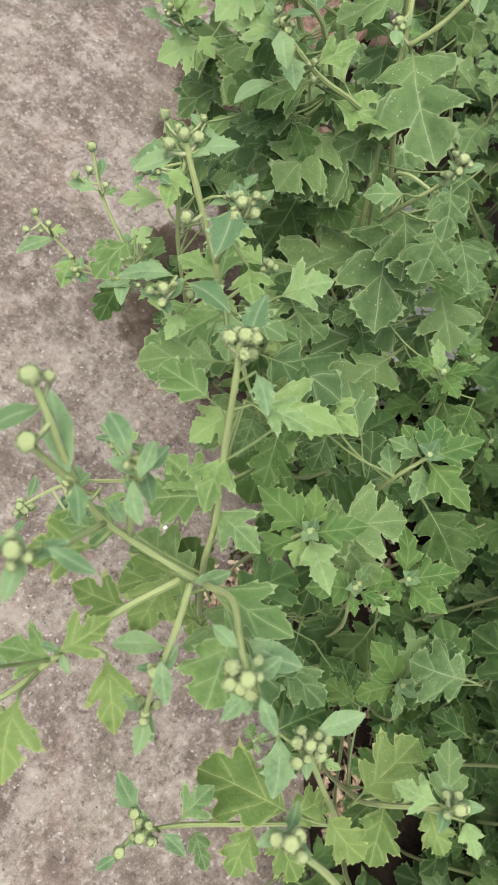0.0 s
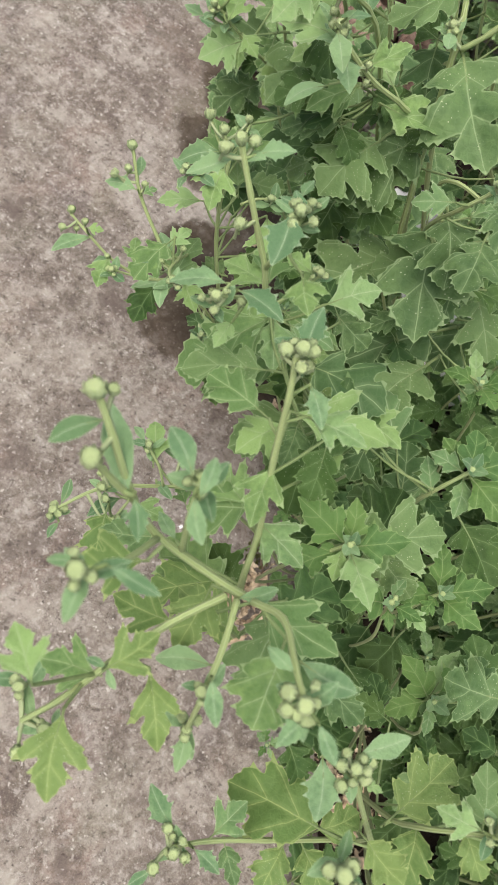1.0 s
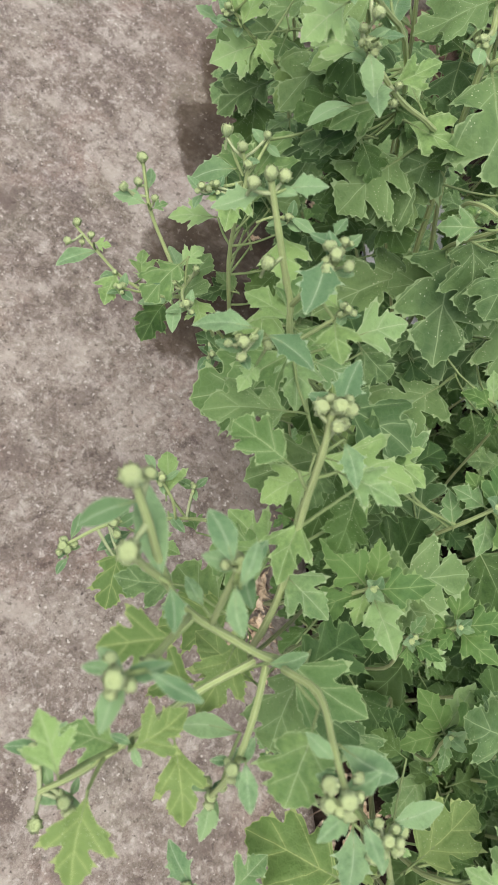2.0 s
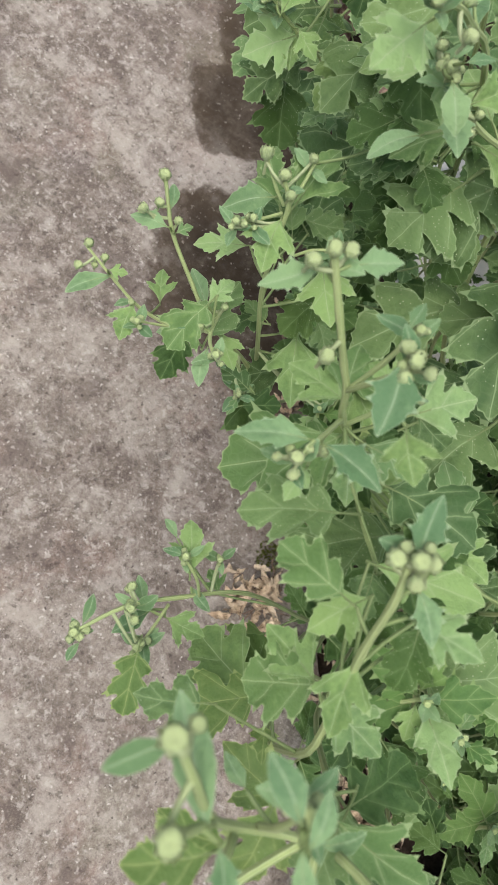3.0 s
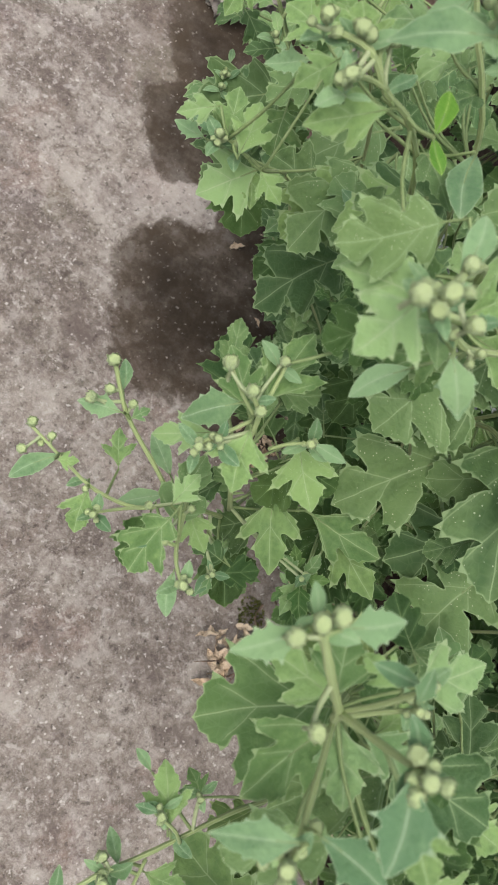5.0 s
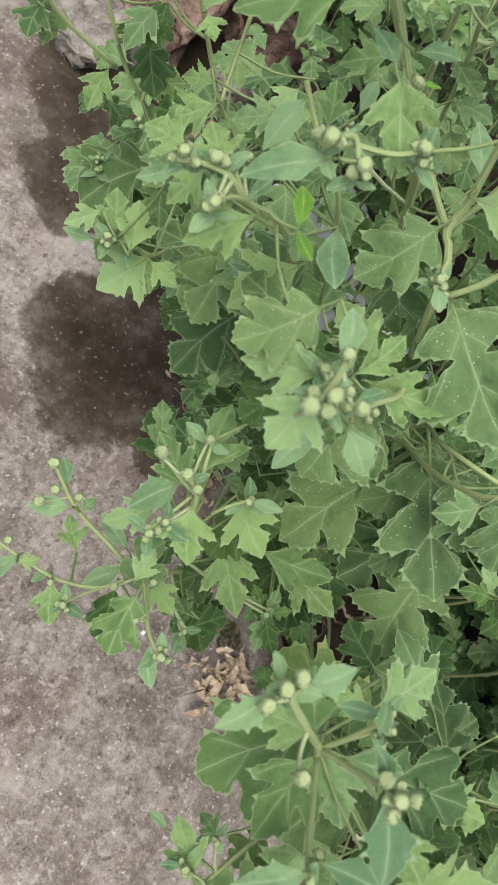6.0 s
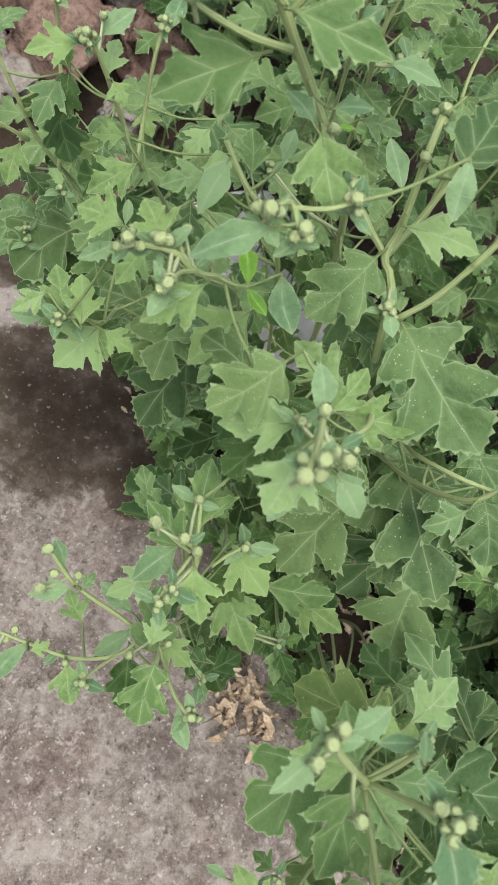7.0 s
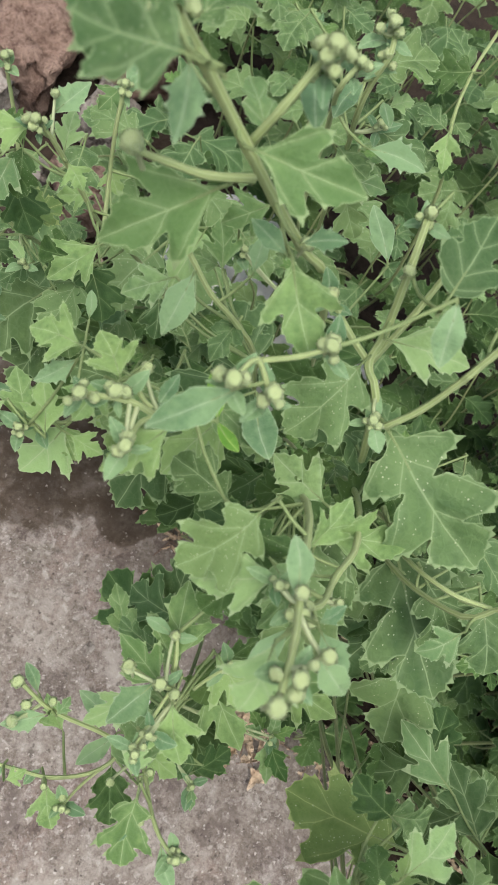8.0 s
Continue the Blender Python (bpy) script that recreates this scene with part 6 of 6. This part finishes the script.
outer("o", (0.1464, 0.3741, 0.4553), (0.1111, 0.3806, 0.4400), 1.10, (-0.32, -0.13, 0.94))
outer("t", (0.1156, 0.3275, 0.6545), (0.1076, 0.3563, 0.6520), 1.22, (-0.42, -0.14, 0.90))
outer("r", (0.0549, 0.3055, 0.7172), (0.0631, 0.3220, 0.7210), 1.35, (-0.41, -0.12, 0.90))
outer("t", (0.0660, 0.3120, 0.6868), (0.0403, 0.3274, 0.6752), 0.95, (-0.37, -0.12, 0.92))
outer("t", (0.1105, 0.3159, 0.6508), (0.1400, 0.2929, 0.6588), 0.95, (-0.44, -0.08, 0.89))
outer("r", (0.0640, 0.2930, 0.6734), (0.0450, 0.2856, 0.6632), 1.25, (-0.36, -0.06, 0.93))
outer("q", (0.0669, 0.2884, 0.6932), (0.0675, 0.2704, 0.6906), 1.45, (-0.40, -0.05, 0.92))
outer("q", (0.0608, 0.2940, 0.7093), (0.0708, 0.2943, 0.7127), 1.15, (-0.42, -0.08, 0.91))
outer("d", (0.1523, 0.3410, 0.6712), (0.1611, 0.2686, 0.6614), 0.95, (-0.48, -0.08, 0.87))
outer("d", (0.1732, 0.2891, 0.5965), (0.1552, 0.2088, 0.5790), 0.95, (-0.43, 0.00, 0.90))
outer("m", (0.1755, 0.2485, 0.6327), (0.1615, 0.2178, 0.6225), 1.23, (-0.46, 0.03, 0.89))
outer("t", (0.1732, 0.2692, 0.6285), (0.1907, 0.2718, 0.6359), 1.15, (-0.48, -0.03, 0.88))
outer("t", (0.1127, 0.2494, 0.5076), (0.1295, 0.2125, 0.5100), 1.03, (-0.34, 0.02, 0.94))
outer("d", (0.1936, 0.2219, 0.5287), (0.1500, 0.1826, 0.5055), 1.13, (-0.39, 0.05, 0.92))
outer("t", (0.1545, 0.1539, 0.5450), (0.1543, 0.1971, 0.5362), 0.95, (-0.39, 0.08, 0.92))
outer("r", (-0.0321, 0.0647, 0.7145), (-0.0385, 0.0928, 0.7159), 0.95, (-0.17, -0.20, 0.97))
outer("r", (-0.0409, 0.0836, 0.7231), (-0.0553, 0.0777, 0.7180), 1.25, (-0.14, -0.21, 0.97))
outer("r", (-0.0158, 0.0672, 0.7288), (-0.0221, 0.0811, 0.7285), 1.45, (-0.21, -0.20, 0.96))
outer("r", (-0.0128, 0.0614, 0.7262), (-0.0085, 0.0728, 0.7280), 1.25, (-0.23, -0.18, 0.96))
outer("r", (-0.0143, 0.0608, 0.7253), (-0.0116, 0.0482, 0.7226), 1.25, (-0.23, -0.14, 0.96))
outer("r", (-0.0453, 0.0407, 0.7314), (-0.0534, 0.0421, 0.7296), 1.25, (-0.13, -0.12, 0.98))
outer("r", (-0.0375, 0.0403, 0.7305), (-0.0243, 0.0330, 0.7306), 0.96, (-0.18, -0.10, 0.98))
outer("q", (-0.0305, 0.0616, 0.7195), (-0.0289, 0.0497, 0.7168), 1.15, (-0.18, -0.14, 0.97))
outer("q", (-0.0099, 0.0614, 0.6706), (-0.0157, 0.0714, 0.6696), 1.15, (-0.20, -0.14, 0.97))
outer("k", (-0.0052, 0.0367, 0.6342), (-0.0273, 0.0479, 0.6282), 1.15, (-0.19, -0.08, 0.98))
outer("k", (-0.0144, 0.0164, 0.6462), (-0.0109, -0.0101, 0.6436), 0.99, (-0.20, -0.01, 0.98))
outer("k", (-0.0316, 0.0183, 0.6672), (-0.0145, 0.0292, 0.6688), 1.14, (-0.18, -0.05, 0.98))
outer("t", (-0.0336, 0.0169, 0.6460), (-0.0534, 0.0231, 0.6412), 1.15, (-0.14, -0.05, 0.99))
outer("k", (-0.0449, 0.0038, 0.6590), (-0.0481, -0.0220, 0.6560), 1.15, (-0.14, 0.01, 0.99))
outer("t", (-0.0553, 0.0145, 0.6843), (-0.0615, 0.0317, 0.6826), 1.15, (-0.11, -0.06, 0.99))
outer("r", (-0.0315, 0.0187, 0.6611), (-0.0383, 0.0219, 0.6593), 1.25, (-0.16, -0.05, 0.99))
outer("r", (-0.0309, 0.0182, 0.6590), (-0.0278, 0.0114, 0.6584), 1.25, (-0.17, -0.04, 0.98))
outer("r", (0.0076, 0.0193, 0.6473), (-0.0119, 0.0224, 0.6409), 1.25, (-0.22, -0.05, 0.98))
outer("r", (0.0002, 0.0132, 0.6824), (0.0018, -0.0011, 0.6810), 1.25, (-0.24, -0.02, 0.97))
outer("q", (0.0023, -0.0040, 0.6288), (-0.0011, -0.0185, 0.6266), 1.15, (-0.22, 0.01, 0.98))
outer("q", (0.0065, -0.0441, 0.5795), (-0.0025, -0.0270, 0.5747), 1.15, (-0.20, 0.04, 0.98))
outer("t", (0.0257, -0.0491, 0.5750), (0.0413, -0.0368, 0.5761), 1.27, (-0.25, 0.05, 0.97))
outer("q", (0.0154, -0.0526, 0.5837), (0.0256, -0.0622, 0.5853), 1.15, (-0.23, 0.07, 0.97))
outer("r", (0.0162, 0.0419, 0.6618), (0.0303, 0.0451, 0.6644), 1.25, (-0.27, -0.09, 0.96))
outer("t", (0.0302, 0.0428, 0.6432), (0.0601, 0.0215, 0.6469), 0.95, (-0.30, -0.07, 0.95))
outer("q", (0.0216, 0.0147, 0.7008), (0.0143, 0.0224, 0.6979), 1.15, (-0.28, -0.05, 0.96))
outer("r", (0.0272, 0.0174, 0.6938), (0.0440, 0.0079, 0.6969), 1.45, (-0.32, -0.03, 0.95))
outer("q", (0.0245, 0.0018, 0.7031), (0.0153, -0.0064, 0.6989), 1.15, (-0.29, 0.00, 0.96))
outer("r", (0.0246, -0.0003, 0.7115), (0.0288, -0.0111, 0.7118), 1.25, (-0.31, 0.01, 0.95))
outer("q", (0.0511, -0.0152, 0.6457), (0.0479, -0.0362, 0.6431), 1.45, (-0.30, 0.04, 0.95))
outer("r", (0.0655, -0.0137, 0.6498), (0.0843, -0.0088, 0.6545), 1.36, (-0.35, 0.01, 0.94))
outer("w", (0.0766, -0.0509, 0.5699), (0.0377, -0.0307, 0.5529), 0.95, (-0.27, 0.04, 0.96))
outer("w", (0.0910, -0.0583, 0.5355), (0.1124, -0.0512, 0.5396), 1.10, (-0.31, 0.05, 0.95))
outer("w", (0.1162, -0.0473, 0.5736), (0.1468, -0.0246, 0.5804), 0.95, (-0.37, 0.04, 0.93))
outer("t", (0.1192, -0.0448, 0.6388), (0.1052, -0.0366, 0.6305), 1.15, (-0.38, 0.05, 0.92))
outer("w", (0.0785, -0.0485, 0.6204), (0.0911, -0.0641, 0.6240), 1.10, (-0.34, 0.08, 0.94))
outer("p", (0.0276, 0.0213, 0.6709), (0.0184, -0.0032, 0.6648), 1.34, (-0.27, -0.02, 0.96))
outer("m", (0.1799, 0.0015, 0.5811), (0.1548, 0.0136, 0.5671), 1.45, (-0.40, -0.02, 0.91))
outer("t", (0.0504, 0.1263, 0.6431), (0.0910, 0.1117, 0.6493), 0.95, (-0.33, -0.21, 0.92))
outer("t", (0.0332, 0.0786, 0.6320), (0.0530, 0.0588, 0.6322), 1.08, (-0.28, -0.13, 0.95))
outer("d", (0.0985, 0.0803, 0.5859), (0.1473, 0.0835, 0.5999), 0.95, (-0.37, -0.13, 0.92))
outer("t", (0.0848, 0.0772, 0.6048), (0.0745, 0.0969, 0.6018), 1.15, (-0.32, -0.14, 0.94))
outer("t", (0.0839, 0.0727, 0.6059), (0.0796, 0.0581, 0.6010), 1.15, (-0.32, -0.11, 0.94))
outer("d", (0.2034, 0.2483, 0.5342), (0.1445, 0.2348, 0.4996), 1.06, (-0.36, -0.26, 0.90))
outer("t", (0.0700, 0.1864, 0.6428), (0.0955, 0.1927, 0.6512), 1.29, (-0.33, -0.30, 0.90))
outer("q", (0.0314, 0.1232, 0.7029), (0.0378, 0.1409, 0.7082), 1.15, (-0.30, -0.28, 0.91))
outer("t", (0.0757, 0.1635, 0.6008), (0.0911, 0.1746, 0.6068), 1.15, (-0.31, -0.25, 0.92))
outer("m", (0.1599, 0.2687, 0.6243), (0.1622, 0.2305, 0.6068), 1.05, (-0.39, -0.32, 0.86))
outer("d", (0.2199, 0.2658, 0.5625), (0.2314, 0.2188, 0.5482), 1.10, (-0.42, -0.27, 0.87))
outer("d", (0.1477, 0.3218, 0.6290), (0.0954, 0.2980, 0.5912), 0.95, (-0.33, -0.38, 0.86))
outer("t", (0.0896, 0.3143, 0.6728), (0.1114, 0.3233, 0.6834), 0.95, (-0.34, -0.44, 0.83))
outer("t", (0.0929, 0.3178, 0.6599), (0.0603, 0.3104, 0.6409), 0.95, (-0.30, -0.42, 0.86))
outer("p", (0.1023, 0.4344, 0.5792), (0.0732, 0.4076, 0.5517), 0.95, (-0.27, -0.43, 0.86))
outer("t", (0.1396, 0.2496, 0.6576), (0.1205, 0.2531, 0.6484), 1.27, (-0.38, -0.35, 0.86))
outer("d", (0.1034, 0.5285, 0.4678), (0.0621, 0.5073, 0.4405), 0.95, (-0.26, -0.39, 0.88))
outer("q", (0.0554, 0.2852, 0.7077), (0.0594, 0.2694, 0.7009), 1.45, (-0.38, -0.36, 0.85))
outer("t", (0.0845, 0.3040, 0.6680), (0.0615, 0.2972, 0.6525), 0.95, (-0.37, -0.35, 0.86))
outer("t", (0.0505, 0.1730, 0.6405), (0.0704, 0.1604, 0.6439), 1.15, (-0.37, -0.14, 0.92))
outer("t", (0.0935, 0.1390, 0.6178), (0.1128, 0.1209, 0.6223), 1.17, (-0.41, -0.06, 0.91))
outer("p", (0.0230, 0.1146, 0.6703), (0.0046, 0.1322, 0.6625), 0.95, (-0.31, -0.06, 0.95))
outer("t", (0.0379, 0.1141, 0.6583), (0.0192, 0.1035, 0.6489), 1.25, (-0.33, -0.03, 0.94))
outer("t", (0.0396, 0.1065, 0.6840), (0.0592, 0.0942, 0.6897), 0.95, (-0.40, -0.01, 0.92))
outer("q", (0.0370, 0.1154, 0.6927), (0.0405, 0.0986, 0.6919), 1.15, (-0.39, -0.02, 0.92))
outer("p", (0.0287, 0.0846, 0.6306), (0.0041, 0.0862, 0.6203), 1.45, (-0.29, 0.02, 0.96))
outer("t", (0.0321, 0.0941, 0.6595), (0.0230, 0.0701, 0.6542), 0.95, (-0.33, 0.03, 0.94))
outer("t", (0.0281, 0.0861, 0.6320), (0.0128, 0.1060, 0.6245), 1.15, (-0.30, -0.00, 0.95))
outer("t", (0.1349, 0.0487, 0.5704), (0.1433, 0.0367, 0.5734), 1.15, (-0.41, 0.06, 0.91))
outer("m", (0.0521, 0.4194, 0.8103), (0.0352, 0.4366, 0.8077), 1.20, (-0.37, -0.37, 0.85))
outer("q", (0.0633, 0.4295, 0.7965), (0.0546, 0.4169, 0.7861), 1.15, (-0.39, -0.32, 0.86))
outer("o", (0.4488, 0.5561, 0.6029), (0.4253, 0.5763, 0.5895), 1.10, (-0.54, -0.24, 0.80))
outer("t", (0.4152, 0.5247, 0.5834), (0.4026, 0.5021, 0.5666), 1.06, (-0.53, -0.20, 0.82))
outer("w", (0.1024, 0.1600, 0.5634), (0.0722, 0.2080, 0.5404), 0.95, (-0.27, 0.15, 0.95))
outer("d", (0.1556, 0.1211, 0.5415), (0.1694, 0.1619, 0.5339), 0.95, (-0.34, 0.18, 0.92))
outer("k", (-0.0235, 0.0505, 0.6853), (-0.0456, 0.0481, 0.6783), 1.27, (-0.20, 0.04, 0.98))
outer("k", (0.0103, 0.0484, 0.6372), (-0.0033, 0.0249, 0.6318), 1.23, (-0.26, 0.05, 0.96))
outer("k", (0.0326, 0.0356, 0.5905), (0.0089, 0.0588, 0.5767), 1.06, (-0.27, 0.13, 0.95))
outer("w", (0.0416, 0.0706, 0.5221), (0.0027, 0.0646, 0.5081), 0.95, (-0.25, 0.08, 0.97))
outer("w", (0.0485, 0.0548, 0.5140), (0.0463, 0.0344, 0.5133), 1.10, (-0.28, 0.10, 0.95))
outer("p", (0.0483, 0.0677, 0.5019), (0.0183, 0.1030, 0.4869), 1.10, (-0.26, 0.05, 0.97))
outer("o", (0.0597, 0.0667, 0.4924), (0.0483, 0.1000, 0.4835), 1.10, (-0.28, 0.05, 0.96))


# ---- the thick of the bed: lower leaves behind and beneath the outer shoots, unseen tall plants for shade ----
def canopy(x, y):
    """How high the inner foliage may reach at a place."""
    inner = min(1.0, max(0.0, (x - 0.15) / 0.45))
    h = 0.22 + 0.36 * inner
    if y > 0.75:
        h -= 0.55 * (y - 0.75)
    # unseen plants added tall on this side to keep sky light off the rest
    if x > 0.34 and y < 0.24:
        h = max(h, 0.86)
    elif x > 0.56 and y < 0.42:
        h += 0.28 * min(1.0, (x - 0.56) / 0.12) * min(1.0, (0.42 - y) / 0.12)
    elif x > 0.62:
        h -= 0.10 * (x - 0.62)
    return max(0.20, h + 0.03 * noise.noise((x * 7, y * 7, 2)))


FILL = "leafy green chrysanthemum with deeply lobed leaves in dark soil"
filler = random.Random(12)


def fill_plant(x, y, top, lean, count):
    p = plant(x, y, FILL)
    head = Vector((x + lean[0], y + lean[1], top))
    foot = Vector((x, y, 0.0))
    line = [head, head.lerp(foot, 0.3) + Vector((filler.uniform(-0.02, 0.02), filler.uniform(-0.02, 0.02), 0)), head.lerp(foot, 0.65) + Vector((filler.uniform(-0.02, 0.02), filler.uniform(-0.02, 0.02), 0))]
    s = stem(p, line, 0.0030, 0.0015)
    begin = filler.uniform(0, 6)
    # number of top leaves in lighter green; those below have shade in their colour
    lighter_top = 0 if crowded(x, y) or y < 0.1 else 6 if y > 0.45 and x < 0.65 else 4 if y > 0.45 else 2
    for i in range(count):
        f = 0.02 + 0.72 * (i / count) ** 1.1
        at = head.lerp(foot, f)
        a = begin + i * 2.4
        size = filler.uniform(0.042, 0.072) * (0.55 + 0.45 * min(1, (i + 1) / 4))
        out = Vector((math.cos(a), math.sin(a), filler.uniform(-0.30, 0.25))).normalized()
        base = at + out * size * 0.22
        tip = at + out * size * 1.22 + Vector((0, 0, -0.15 * size))
        if min(base.x, tip.x) + 0.33 * tip.z - 0.215 < 0.035 or shaded_over(base.lerp(tip, 0.5)):
            continue
        leaf(s, base, tip, "m" if i < lighter_top else "o" if filler.random() < 0.9 else "b", filler.uniform(0.9, 1.15), (out.x * -0.1 - 0.2, out.y * -0.1, 1.0), False)
    if filler.random() < 0.55:
        rosette(s, head, filler.uniform(0.02, 0.034), 5, (-0.3, 0, 1), filler.uniform(0, 6))


def shaded_over(place):
    """Whether a place is above or among the outer leaves, where no inner leaf grows."""
    return any((place.x - c.x) ** 2 + (place.y - c.y) ** 2 < 0.0010 and place.z > c.z - 0.010 for c in SPREAD)


def crowded(x, y):
    return x < 0.44 and y < 0.34


spots = []
for tries in range(9000):
    x, y = filler.uniform(0.30, 1.25), filler.uniform(-0.50, 1.60)
    if x > 1.10 + 0.25 * noise.noise((0.5, y * 3, 7)) or y < -0.42 + 0.15 * noise.noise((x * 4, 0.5, 3)) or y > 1.45 + 0.2 * noise.noise((x * 4, 0.5, 9)):
        continue
    if math.hypot(x - 0.36, y + 0.125) < 0.075 or x < edge_x(y) + 0.008 or (y > 0.80 and x < 0.60):
        continue
    gap = 0.072 if crowded(x, y) else 0.079 if 0.42 < x < 0.72 and 0.42 < y < 0.88 else 0.060 if x < 0.7 else 0.095
    if all((x - a) ** 2 + (y - b) ** 2 > gap * gap for a, b in spots):
        spots.append((x, y))
    if len(spots) >= 215:
        break
for x, y in spots:
    # the unseen tall shading plants stand upright at full height
    lean = (0.01, 0.0) if x > 0.37 and y < 0.22 else (-0.16 * max(0, 1 - (x - 0.26) / 0.3) + filler.uniform(-0.04, 0.03), filler.uniform(-0.05, 0.05))
    top = canopy(x + lean[0], y) * filler.uniform(0.78, 1.0) * (1.0 if x > 0.37 and y < 0.22 else 0.50 if crowded(x, y) and x < 0.38 else 0.62 if crowded(x, y) else 0.80 if y < 0.55 else 1.0)
    fill_plant(x, y, top, lean, filler.randint(9, 14))


# low leafy shoots close to the soil
for tries in range(80):
    x, y = filler.uniform(0.34, 0.72), filler.uniform(-0.42, 0.34)
    if math.hypot(x - 0.36, y + 0.145) < 0.065 or math.hypot(x - 0.30, y - 0.03) < 0.08:
        continue
    fill_plant(x, y, filler.uniform(0.10, 0.24), (filler.uniform(-0.05, 0.02), filler.uniform(-0.04, 0.04)), 9)
